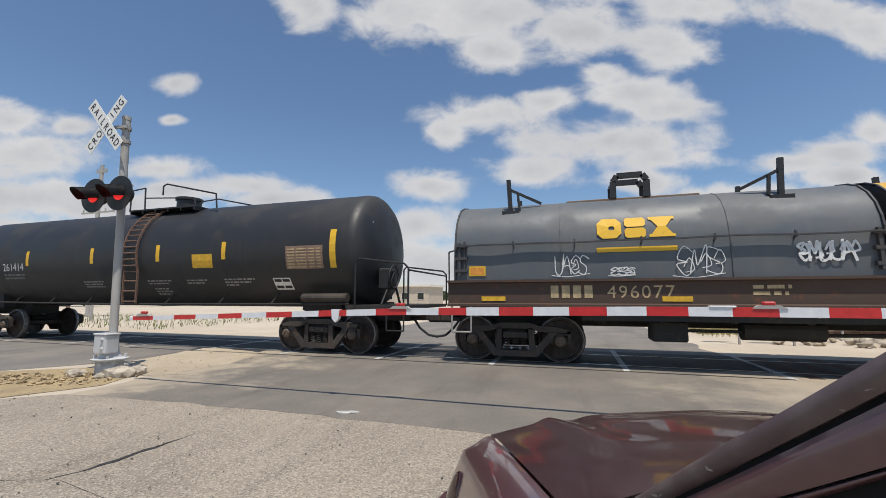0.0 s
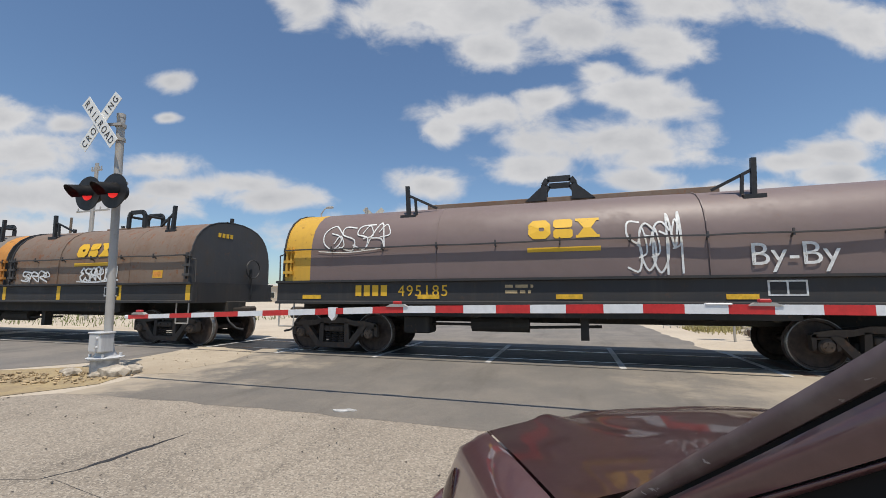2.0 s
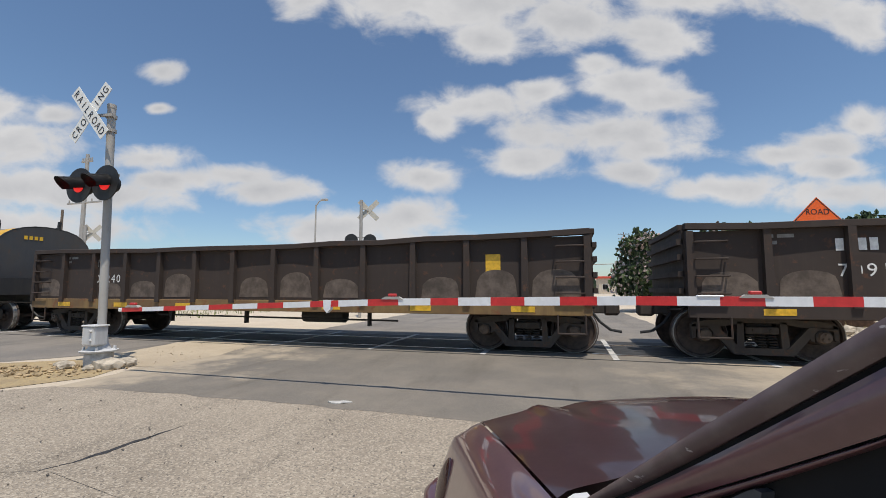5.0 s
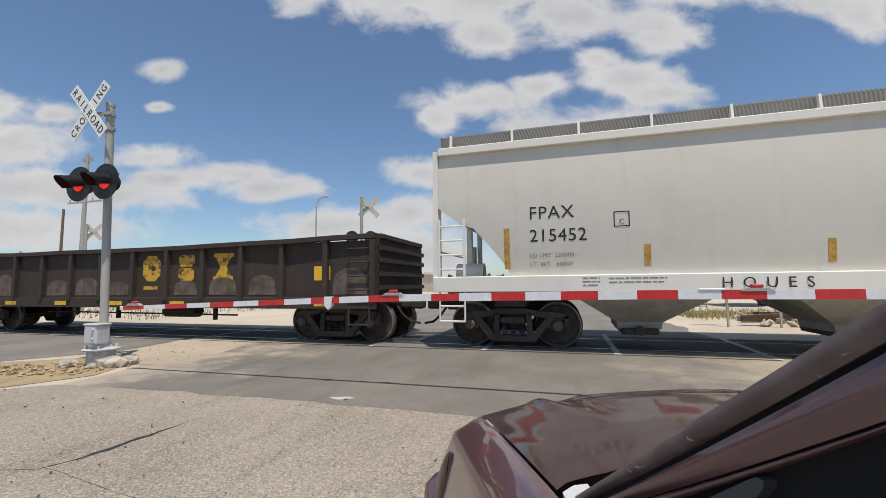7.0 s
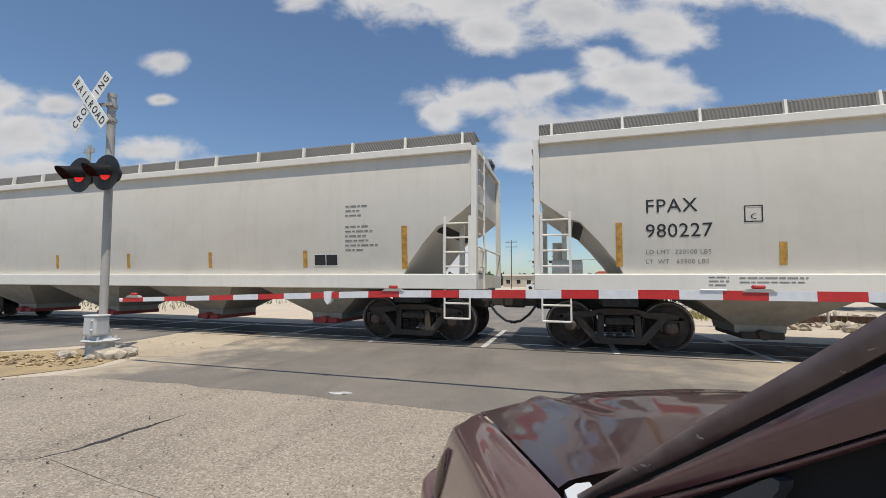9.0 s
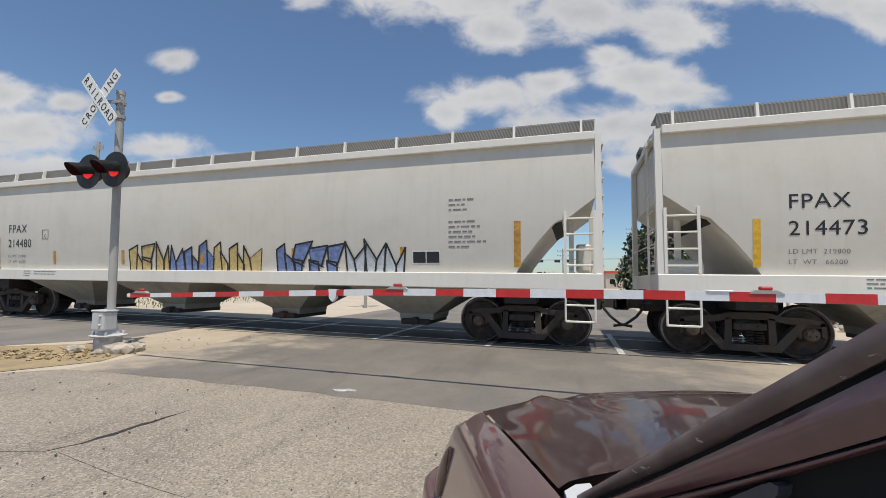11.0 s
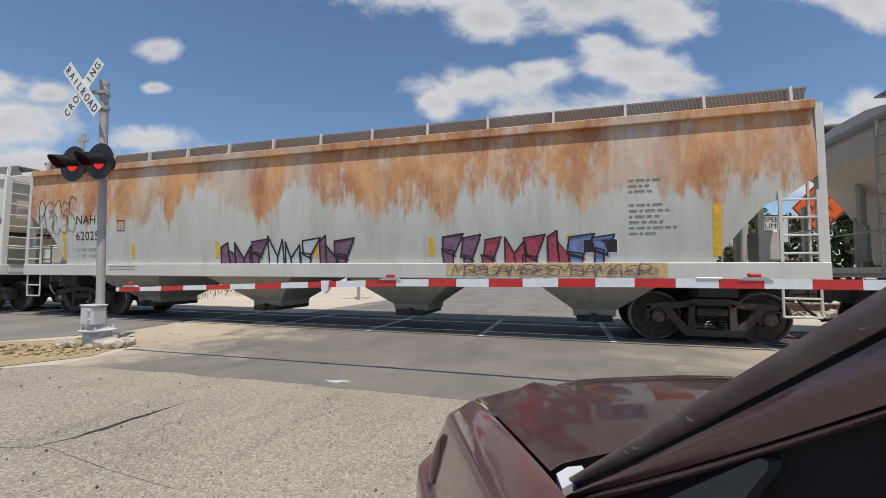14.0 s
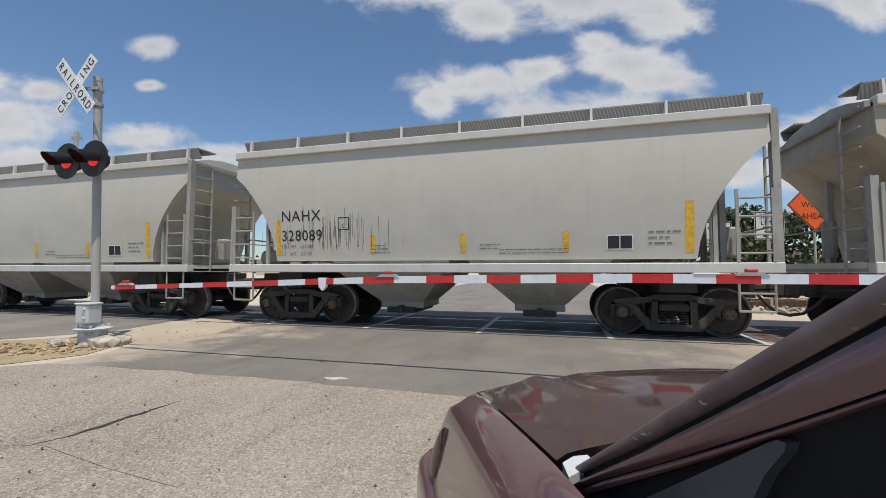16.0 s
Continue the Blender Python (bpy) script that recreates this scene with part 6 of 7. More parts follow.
def build_hoppers():
    a = "long pale grey covered hopper with white sills"
    c = hopper(132.63, 148.40, a, "FPAX", "215452", limits=("220000", "66000"))
    on_side("graffiti", letters("HOUES", 0.25, 2.0), -4.3, 1.20, lambda z: 1.62, M["ink"], c, lift=0.008)
    on_side("graffiti", scrawl(1.0, 0.35, 5, 0.03, 61), -1.2, 1.55, hop_width, M["ink"], c, lift=0.008)
    on_side("graffiti", scrawl(1.2, 0.4, 5, 0.025, 62), 3.3, 1.62, hop_width, M["blue_spray"], c, lift=0.008)
    c = hopper(152.47, 168.20, a + " and red bay gates", "FPAX", "219281", gates=True, limits=("218500", "67500"))
    on_side("graffiti", letters("WPK", 0.24, 1.0), -7.2, 1.22, lambda z: 1.62, M["teal_spray"], c, lift=0.008)
    c = hopper(172.38, 188.18, a, "FPAX", "980227", limits=("220100 LBS", "65900 LBS"))
    c = hopper(192.27, 208.07, a + " and blue graffiti", "FPAX", "214480")
    spray(c, 63, -2.4, 1.25, 4.2, 0.95, 9, ["cream_spray", "blue_spray", "cream_spray"])
    spray(c, 64, 2.3, 1.22, 3.2, 0.95, 7, ["blue_spray", "chrome_spray"])
    c = hopper(212.02, 228.06, a + " and silver graffiti", "FPAX", "214473", stripes="reflector", limits=("219800", "66200"))
    spray(c, 65, -6.0, 1.46, 4.1, 1.05, 4, ["chrome_spray", "chrome_spray"], width=0.12)
    c = hopper(232.11, 247.92, a, "FPAX", "200464", stripes="reflector", limits=("220100", "65900"))
    on_side("graffiti", letters("HAPP", 0.26, 1.2), -1.9, 1.20, lambda z: 1.62, M["ink"], c, lift=0.008)
    c = hopper(252.00, 267.85, "covered hopper streaked with orange rust above and graffiti below", "NAHX", "620253", "hop_rust", "hop_trim_grey", 3, "reflector", limits=("220800", "65200"))
    on_side("graffiti", scrawl(1.5, 1.0, 5, 0.016, 66), -9.0, 2.3, hop_width, M["ink"], c, lift=0.008)
    spray(c, 67, -2.6, 1.24, 3.6, 0.85, 8, ["purple_spray", "chrome_spray", "purple_spray"])
    spray(c, 68, 3.0, 1.26, 3.3, 0.82, 8, ["purple_spray", "red_spray", "red_spray", "blue_spray"], width=0.03)
    on_side("graffiti_fill", rect(0, 4.0, 1.20, 1.44), 3.1, 0, lambda z: 1.62, M["cream_spray"], c)
    on_side("graffiti", scrawl(3.6, 0.20, 16, 0.018, 70), 3.25, 1.22, lambda z: 1.62, M["purple_spray"], c, lift=0.012)
    b = "short grey two-bay covered hopper with rounded end slopes"
    hopper(271.97, 279.97, b, "TILX", "332960", "hop_grey", "hop_trim_grey", 2, "reflector", True, eave=3.93, limits=("232800", "53200"))
    hopper(284.35, 292.37, b, "TILX", "337720", "hop_grey", "hop_trim_grey", 2, "reflector", True, eave=3.93, limits=("232900", "53100"))
    c = hopper(296.67, 304.66, b + " and black overspray", "NAHX", "328089", "hop_grey", "hop_trim_grey", 2, "reflector", True, eave=3.93, limits=("232300", "53700"))
    r = random.Random(69)
    drips = []
    for _ in range(70):
        x, z = r.gauss(0.9, 0.75), r.uniform(0.0, 0.35)
        drips += rect(x, x + 0.006, z, z + r.uniform(0.08, 0.75))
    on_side("overspray", drips, -3.65, 1.66, hop_width, M["ink"], c, lift=0.008)
    hopper(308.90, 316.90, "short tan-stained two-bay covered hopper with rounded end slopes", "WWLX", "12084", "hop_tan", "hop_trim_grey", 2, "reflector", True, eave=3.93)


build_hoppers()


# ---- the car with the camera's window ----
CAR_X, CAR_Y, CAR_TURN = -0.336, 1.623, 28.0
M["mirror_grey"] = plain("grey_plastic", (0.045, 0.050, 0.056), 0.55, 0, 0.2)


def maroon_car():
    root = new("car")
    tagged(root, "dark maroon car with a glossy, slightly wavy hood", "car")
    root.matrix_basis = pose(CAR_X, CAR_Y, 0, 0, 0, CAR_TURN)
    # local axes: x to the car's right, y forwards; the origin lies under the hood's front left corner
    wide, long = 1.30, 0.915

    def edge(y):
        return -0.13 * min(1.2, max(0.0, -y / long))

    def hood_z(x, y):
        t = min(1.0, max(0.0, -y / long))
        s = (x - wide / 2) / (wide / 2)
        crown = 0.034 * (1 - min(1.0, s * s))
        lip = -0.030 * max(0.0, 1 - (-y) / 0.09) ** 2
        fade = max(0.0, 1 - t * 1.5)
        ridge = (0.016 * math.exp(-((x - 0.235 + 0.05 * t) / 0.040) ** 2) - 0.012 * math.exp(-((x - 0.335 + 0.05 * t) / 0.055) ** 2)) * fade
        wave = 0.0035 * math.sin(7 * x + 4 * y) * fade
        dent = -0.008 * math.exp(-((x - 0.70) / 0.28) ** 2 - ((y + 0.14) / 0.05) ** 2) + 0.004 * math.exp(-((x - 0.60) / 0.30) ** 2 - ((y + 0.30) / 0.09) ** 2)
        return 0.790 + 0.150 * t ** 0.85 + crown + lip + ridge + wave + dent
    nx, ny = 54, 36
    bm = bmesh.new()
    grid = []
    for j in range(ny + 1):
        row = []
        for i in range(nx + 1):
            y = -long * j / ny
            x = edge(y) + (wide - 2 * edge(y)) * i / nx
            s = (2 * i / nx - 1) ** 2
            row.append(bm.verts.new((x, y + 0.07 * (1 - s) * (1 - j / ny) + 0.075 * math.sqrt(1 - s) * (j / ny) ** 2, hood_z(x, y))))
        grid.append(row)
    for j in range(ny):
        for i in range(nx):
            bm.faces.new((grid[j][i], grid[j + 1][i], grid[j + 1][i + 1], grid[j][i + 1]))
    bmesh.ops.solidify(bm, geom=bm.faces[:], thickness=0.012)
    part("hood", fix(bm), M["car"], root, "glossy maroon hood", 0.8)
    for side in (-1, 1):
        bm = bmesh.new()
        rings = []
        for k in range(31):
            y = 0.15 - 1.40 * k / 30
            g = edge(y)
            zt = hood_z(0.0, min(0.0, max(y, -long))) - 0.004 + 0.09 * max(0.0, -y - long)
            nose = max(0.0, y + 0.02)
            inward = 5.0 * nose ** 2
            drop = 2.6 * max(0.0, y - 0.015) ** 1.6
            base = lambda z: -0.205 + 0.105 * max(0.0, (z - 0.40) / 0.35) ** 1.7
            ring = [(g - 0.005, zt - drop), (g - 0.016, zt - 0.001 - drop), (g - 0.040, zt - 0.010 - drop), (g - 0.062 + inward * 0.3, zt - 0.024 - drop)]
            for z in (0.745, 0.71, 0.66, 0.60, 0.54, 0.48, 0.42, 0.36):
                zz = z + (zt - 0.785) * (z - 0.36) / 0.42 - drop * (z - 0.36) / 0.42
                ring.append((base(z) + (0.45 + 0.5 * (z - 0.36) / 0.385) * g + inward, zz))
            ring += [(-0.17 + 0.45 * g + inward, 0.22), (g + 0.02, 0.22)]
            rings.append([(p[0] if side < 0 else wide - p[0], y, p[1]) for p in ring])
        loft(bm, rings)
        fender = part("fender", fix(bm), M["car"], root, "rounded maroon fender", 0.9)
        bm = bmesh.new()
        rings = []
        for k in range(13):
            y = 0.15 - 0.52 * k / 12
            nose = max(0.0, y + 0.02)
            xo = -0.222 + 0.45 * edge(y) + 5.0 * nose ** 2
            rings.append([((xo + q) if side < 0 else wide - xo - q, y, z) for q, z in ((0.03, 0.56), (0.006, 0.545), (0.0, 0.50), (0.0, 0.36), (0.03, 0.26), (0.09, 0.26), (0.09, 0.56))])
        loft(bm, rings)
        part("bumper_end", fix(bm), M["car"], root, "", 0.9)
        bm = bmesh.new()
        bmesh.ops.create_uvsphere(bm, u_segments=20, v_segments=14, radius=1.0, matrix=Matrix.Translation((-0.178 if side < 0 else wide + 0.178, -0.190, 0.655)) @ Matrix.Rotation(0.33 if side < 0 else -0.33, 4, "Y") @ Matrix.Diagonal((0.012, 0.060, 0.080, 1)))
        part("side_lamp", bm, M["oval_lamp"], fender, "smoked oval side lamp", 0.9)
        for y in (-0.55, -3.1):
            bm = bmesh.new()
            xa = -0.175 if side < 0 else wide + 0.175
            s = -side
            turned(bm, [(0.0, 0.0), (0.20, 0.0), (0.21, s * 0.01), (0.31, 0.0), (0.325, s * 0.03), (0.325, s * 0.19), (0.0, s * 0.20)], 24, "X", (xa, y, 0.30))
            part("wheel", fix(bm), M["rubber"], root, "black tyre and wheel", 0.6)
    bm = bmesh.new()
    loft(bm, [[(x, y0 + 0.08 * (1 - (2 * (x - wide / 2) / 1.5) ** 2), z) for y0, z in ((-0.02, 0.735), (0.05, 0.69), (0.11, 0.62), (0.14, 0.48), (0.08, 0.22), (-0.3, 0.22), (-0.3, 0.70))] for x in [-0.05 + 1.40 * k / 16 for k in range(17)]])
    part("bumper", fix(bm), M["car"], root, "", 0.7)
    bm = bmesh.new()
    loft(bm, [[(x, -0.86, 0.885), (x, -0.93, 0.905), (x, -1.24, 0.985), (x, -1.24, 0.88), (x, -0.86, 0.84)] for x in (-0.10, 0.3, 1.0, 1.40)])
    part("cowl", fix(bm), M["rubber"], root, "black plastic cowl")
    bm = bmesh.new()
    tube(bm, [(-0.06, -1.02, 0.975), (0.10, -0.98, 0.985), (0.62, -0.97, 1.01)], 0.010)
    part("wiper", bm, M["black"], root)
    bm = bmesh.new()
    loft(bm, [[(-0.136, -0.966, z), (-0.072, -0.934, z), (-0.066, -0.902, z), (-0.092, -0.902, z), (-0.122, -0.920, z)] for z in (0.924, 0.938)])
    fix(bm)
    part("washer_cover", bm, M["alu"], root, "pale plastic cover by the wiper")
    # pillar: strips swept from the cowl up to the roof, each lower one nearer the door
    foot, rise = Vector((-0.109, -0.921, 0.927)), Vector((0.046, -0.428, 0.330))
    down = Vector((0, -0.43, -0.90)).normalized()
    out = Vector((-1, 0, 0))

    def at(k, w, o=0.0):
        return foot + rise * k + down * w + out * o + Vector((0, 0, -0.005 * math.sin(math.pi * min(1.0, max(0.0, k)))))

    def strip(name, lo, hi, lift, swell, material, label=""):
        bm = bmesh.new()
        rings = []
        for q in range(25):
            k = -0.35 + 2.3 * q / 24
            a, b = lo(k), hi(k)
            ring = [at(k, a, lift)]
            for c in range(1, 5):
                ring.append(at(k, a + (b - a) * c / 5, lift + swell * math.sin(math.pi * c / 5)))
            ring += [at(k, b, lift), at(k, b, -0.05), at(k, a, -0.05)]
            rings.append(ring)
        loft(bm, rings)
        return part(name, fix(bm), material, root, label, 0.9)
    brow = lambda k: -0.0110 * min(1.0, max(0.0, (k - 0.05) / 0.5))
    sill = lambda k: 0.043 + 0.036 * min(0.5, max(-0.35, k - 0.5))
    rim = lambda k: 0.051 + 0.026 * min(0.5, max(-0.35, k - 0.45))
    fixed = lambda w: (lambda k: w)
    strip("windshield_trim", brow, fixed(0.0126), 0.0, 0.006, M["scuffed_trim"], "scuffed maroon windshield trim")
    strip("pillar_seal", fixed(0.0127), fixed(0.0194), -0.006, 0.0, M["rubber"], "black rubber seal")
    strip("pillar", fixed(0.0195), sill, 0.002, 0.005, M["car"], "glossy maroon windshield pillar")
    strip("door_seal", lambda k: sill(k) + 0.0001, lambda k: sill(k) + 0.0016, -0.004, 0.0, M["rubber"], "black rubber seal")
    strip("window_frame", lambda k: sill(k) + 0.0017, rim, 0.0, 0.002, M["car"])
    # a near-black sheet stands for the shade inside the open window
    strip("side_window", lambda k: rim(k) + 0.0002, fixed(0.60), -0.012, 0.0, M["interior"], "near-black sheet standing for the shade inside the open side window")
    bm = bmesh.new()
    corners = [(0.22, 0.072), (0.40, 0.0665), (0.675, 0.0600), (0.695, 0.0605), (0.708, 0.0655), (0.700, 0.071), (0.648, 0.0826), (0.60, 0.100), (0.55, 0.13), (0.22, 0.13)]
    loft(bm, [[at(k, w, o) for k, w in corners] for o in (-0.02, 0.004)])
    part("mirror_sail", fix(bm), M["mirror_grey"], root, "grey plastic mirror sail panel")
    # windshield, roof and the rest of the shell, out of the camera's way
    bm = bmesh.new()
    loft(bm, [[(x, -1.00, 0.98), (x, -1.62, 1.41), (x, -1.63, 1.40), (x, -1.01, 0.97)] for x in (-0.03, 0.65, 1.33)])
    part("windshield", fix(bm), M["dark_glass"], root, "dark reflecting windshield")
    bm = bmesh.new()
    loft(bm, [[(x, -1.60, 1.41), (x, -3.2, 1.45), (x, -3.2, 1.40), (x, -1.60, 1.37)] for x in (0.0, 0.65, 1.30)])
    part("roof", fix(bm), M["car"], root, "", 0.5)
    bm = bmesh.new()
    box(bm, -0.16, wide + 0.16, -3.9, -1.25, 0.22, 0.93, 0.04)
    part("body_side", bm, M["car"], root)
    return root


maroon_car()


# ---- beyond the track ----
def leaf_mass(name, centre, size, count, mats, seed, parent=None, leaf=0.16):
    """A crown: small leaf clumps set through an uneven volume, with gaps."""
    r = random.Random(seed)
    bm = bmesh.new()
    lumps = [(Vector((r.uniform(-0.62, 0.62), r.uniform(-0.6, 0.6), r.uniform(-0.5, 0.62))), r.uniform(0.28, 0.5)) for _ in range(13)]
    for _ in range(count):
        c, s = r.choice(lumps)
        d = Vector((r.gauss(0, 1), r.gauss(0, 1), r.gauss(0, 1))).normalized() * s * r.uniform(0.55, 1.0)
        p = c + d
        p = Vector((p.x * size[0], p.y * size[1], p.z * size[2])) + Vector(centre)
        q = Euler((r.uniform(0, 6.28), r.uniform(0, 6.28), r.uniform(0, 6.28))).to_matrix()
        k = leaf * r.uniform(0.5, 1.25)
        mi = r.choices(range(len(mats)), [5, 3, 2, 2][:len(mats)])[0]
        for turn in (0, 1.57):
            a = q @ Matrix.Rotation(turn, 3, "X")
            f = bm.faces.new([bm.verts.new(p + a @ Vector(v) * k) for v in ((-1, -0.4, 0), (0, -0.55, 0.1), (1, 0, 0), (0, 0.55, -0.1), (-1, 0.4, 0))])
            f.material_index = mi
    return link_mesh(name, bm, mats, parent)


M["leaf"] = plain("green_leaf", (0.055, 0.085, 0.03), 0.6, 0, 0.4, 3.0)
M["leaf_light"] = plain("light_green_leaf", (0.10, 0.14, 0.045), 0.6, 0, 0.35, 3.0)
M["leaf_dark"] = plain("dark_green_leaf", (0.028, 0.045, 0.02), 0.6, 0, 0.35, 3.0)
M["blossom"] = plain("pale_pink_blossom", (0.52, 0.42, 0.38), 0.7, 0, 0.2, 3.0)
M["bark"] = plain("grey_bark", (0.14, 0.11, 0.085), 0.9, 0, 0.4, 8.0)
M["dry_grass"] = plain("dry_grass", (0.34, 0.30, 0.12), 0.9, 0, 0.3, 5.0)
M["grass"] = plain("green_grass", (0.16, 0.19, 0.06), 0.9, 0, 0.3, 2.0)


def tree(name, x, y, size, height, label, mats, seed, count, leaf=0.16, base=0.3):
    root = new(name)
    tagged(root, label, "tree")
    root.matrix_basis = pose(x, y, 0)
    r = random.Random(seed)
    bm = bmesh.new()
    for k in range(4):
        a = k * 1.6 + r.uniform(-0.3, 0.3)
        b = Vector((0.15 * math.cos(a), 0.15 * math.sin(a), -0.05))
        m = b + Vector((size[0] * 0.25 * math.cos(a), size[1] * 0.25 * math.sin(a), height * 0.45))
        t = m + Vector((size[0] * 0.22 * math.cos(a + 0.5), size[1] * 0.22 * math.sin(a + 0.5), height * 0.35))
        rod(bm, b, m, 0.09, 8, 0.06)
        rod(bm, m, t, 0.06, 8, 0.02)
        rod(bm, m, m + Vector((size[0] * 0.3 * math.cos(a - 0.8), size[1] * 0.3 * math.sin(a - 0.8), height * 0.2)), 0.04, 6, 0.015)
    part("trunk", bm, M["bark"], root)
    crown = leaf_mass("crown", (0, 0, base + size[2]), size, count, [M[k] for k in mats], seed, root, leaf)
    return root


tree("flowering_tree", 5.4, 26.0, (3.3, 2.6, 2.35), 4.0, "bushy tree with pale pink blossom among green leaves", ("leaf", "blossom", "leaf_light", "leaf_dark"), 71, 5200, 0.13, 0.2)
tree("tree", 10.3, 27.0, (3.3, 2.6, 2.45), 4.0, "broad green tree with pale blossom among its leaves", ("leaf", "leaf_light", "blossom", "leaf_dark"), 72, 5200, 0.14, 0.25)
tree("tree", 16.6, 27.0, (4.2, 3.4, 2.8), 4.5, "broad dark green tree", ("leaf", "leaf_dark", "leaf_light"), 73, 3200, 0.2, 0.3)
for k, (x, y, s) in enumerate(((-70, 44, 3.2), (-62, 50, 2.6), (-88, 40, 3.6))):
    tree("tree", x, y, (s * 1.5, s * 1.2, s), s * 1.5, "green tree in the distance", ("leaf", "leaf_light", "leaf_dark"), 80 + k, 900, 0.4, 0.3)


def distant_woods():
    r = random.Random(5)
    bm = bmesh.new()
    for k in range(5200):
        a = r.uniform(-1.35, 1.25)
        d = r.uniform(170, 260)
        x, y = d * math.sin(a), d * math.cos(a)
        top = 3.0 + 3.5 * max(0.0, noise.noise((x * 0.03, y * 0.03, 2)) + 0.35)
        z = r.uniform(0, top)
        q = Euler((r.uniform(0, 6), r.uniform(0, 6), r.uniform(0, 6))).to_matrix()
        f = bm.faces.new([bm.verts.new(Vector((x, y, z)) + q @ Vector(v) * r.uniform(0.8, 1.8)) for v in ((-1, -1, 0), (1, -0.6, 0), (0.7, 1, 0.3), (-0.8, 0.7, 0))])
        f.material_index = r.choice((0, 0, 1))
    tagged(link_mesh("distant_woods", bm, [M["leaf_dark"], M["leaf"]]), "low line of dark trees along the horizon", kind="stuff")


distant_woods()


def grass_tufts():
    r = random.Random(6)
    bm = bmesh.new()
    for _ in range(2600):
        if r.random() < 0.5:
            x, y = r.uniform(4.2, 9.0), r.gauss(18.3, 0.8)
        else:
            x, y = r.uniform(-34, -16), r.uniform(13, 22)
        h = r.uniform(0.08, 0.35)
        a = r.uniform(0, 6.28)
        w = 0.02
        d = Vector((math.cos(a), math.sin(a), 0))
        bend = Vector((r.uniform(-0.12, 0.12), r.uniform(-0.12, 0.12), 0))
        f = bm.faces.new([bm.verts.new(p) for p in (Vector((x, y, -0.03)) - d * w, Vector((x, y, -0.03)) + d * w, Vector((x, y, h)) + bend)])
        f.material_index = 0 if x > 0 else 1
    tagged(link_mesh("grass", bm, [M["dry_grass"], M["grass"]]), "tufts of dry and green grass beyond the track", kind="stuff")


grass_tufts()
sheet("lawn", [(-60, 13), (-15, 13.5), (-18, 22), (-60, 24)], -0.02, M["grass"], "strip of green grass beyond the track", wobble=0.6, seed=31, step=1.0)


def post_sign(name, x, y, z, outline, material, label, turn=0.0, texts=(), post=True, rim=None, category="road sign"):
    root = new(name)
    tagged(root, label, category)
    root.matrix_basis = pose(x, y, 0, 0, 0, turn)
    bm = bmesh.new()
    prism(bm, [(a, z + b) for a, b in outline], -0.006, 0.0)
    face = part("sign_face", fix(bm), M[material], root)
    if rim:
        bm = bmesh.new()
        pts = [(a * 0.94, -0.009, z + b * 0.94) for a, b in outline]
        for a, b in zip(pts, pts[1:] + pts[:1]):
            bar(bm, a, b, 0.004, 0.025)
        part("border", bm, M["ink"], face)
    for text, size, dz in texts:
        fs = letters(text, size)
        xs = [q[0] for f in fs for q in f]
        mid = (min(xs) + max(xs)) / 2
        bm = bmesh.new()
        for f in fs:
            bm.faces.new([bm.verts.new((a - mid, -0.012, z + dz + b)) for a, b in f])
        part("lettering", bm, M["ink"], face)
    if post:
        bm = bmesh.new()
        bar(bm, (0, 0.03, -0.05), (0, 0.03, z), 0.05, 0.05)
        part("post", bm, M["galv"], root)
    return root


M["orange"] = plain("orange_reflective", (0.85, 0.13, 0.015), 0.45, 0, 0.06)
d = 0.88
post_sign("work_sign", 7.96, 16.3, 3.38, [(0, -d), (d, 0), (0, d), (-d, 0)], "orange", "orange diamond road work sign on a post", 14, (("ROAD", 0.27, 0.30), ("WORK", 0.27, -0.08), ("AHEAD", 0.27, -0.46)), rim=True)
post_sign("speed_sign", 5.75, 14.0, 2.53, [(-0.40, -0.41), (0.40, -0.41), (0.40, 0.41), (-0.40, 0.41)], "sign_white", "white speed limit sign on a post", 10, (("SPEED", 0.20, 0.20), ("LIMIT", 0.20, 0.02), ("30", 0.42, -0.32)), rim=True)
root = post_sign("turn_sign", 4.45, 14.0, 2.35, [(-0.38, -0.33), (0.38, -0.33), (0.38, 0.33), (-0.38, 0.33)], "sign_white", "white lane sign with a straight and a turning arrow", 10, (("ONLY ONLY", 0.13, -0.27),), rim=True)
bm = bmesh.new()
for a, b in (((-0.20, -0.13), (-0.20, 0.20)), ((-0.26, 0.12), (-0.20, 0.22)), ((-0.14, 0.12), (-0.20, 0.22))):
    bar(bm, (a[0], -0.012, 2.35 + a[1]), (b[0], -0.012, 2.35 + b[1]), 0.004, 0.05)
part("straight_arrow", bm, M["ink"], root)
bm = bmesh.new()
for a, b in (((0.08, -0.13), (0.08, -0.02)), ((0.08, -0.02), (0.14, 0.08)), ((0.14, 0.08), (0.27, 0.11)), ((0.17, 0.19), (0.28, 0.11)), ((0.20, 0.02), (0.28, 0.11))):
    bar(bm, (a[0], -0.012, 2.35 + a[1]), (b[0], -0.012, 2.35 + b[1]), 0.004, 0.05)
part("turn_arrow", bm, M["ink"], root)


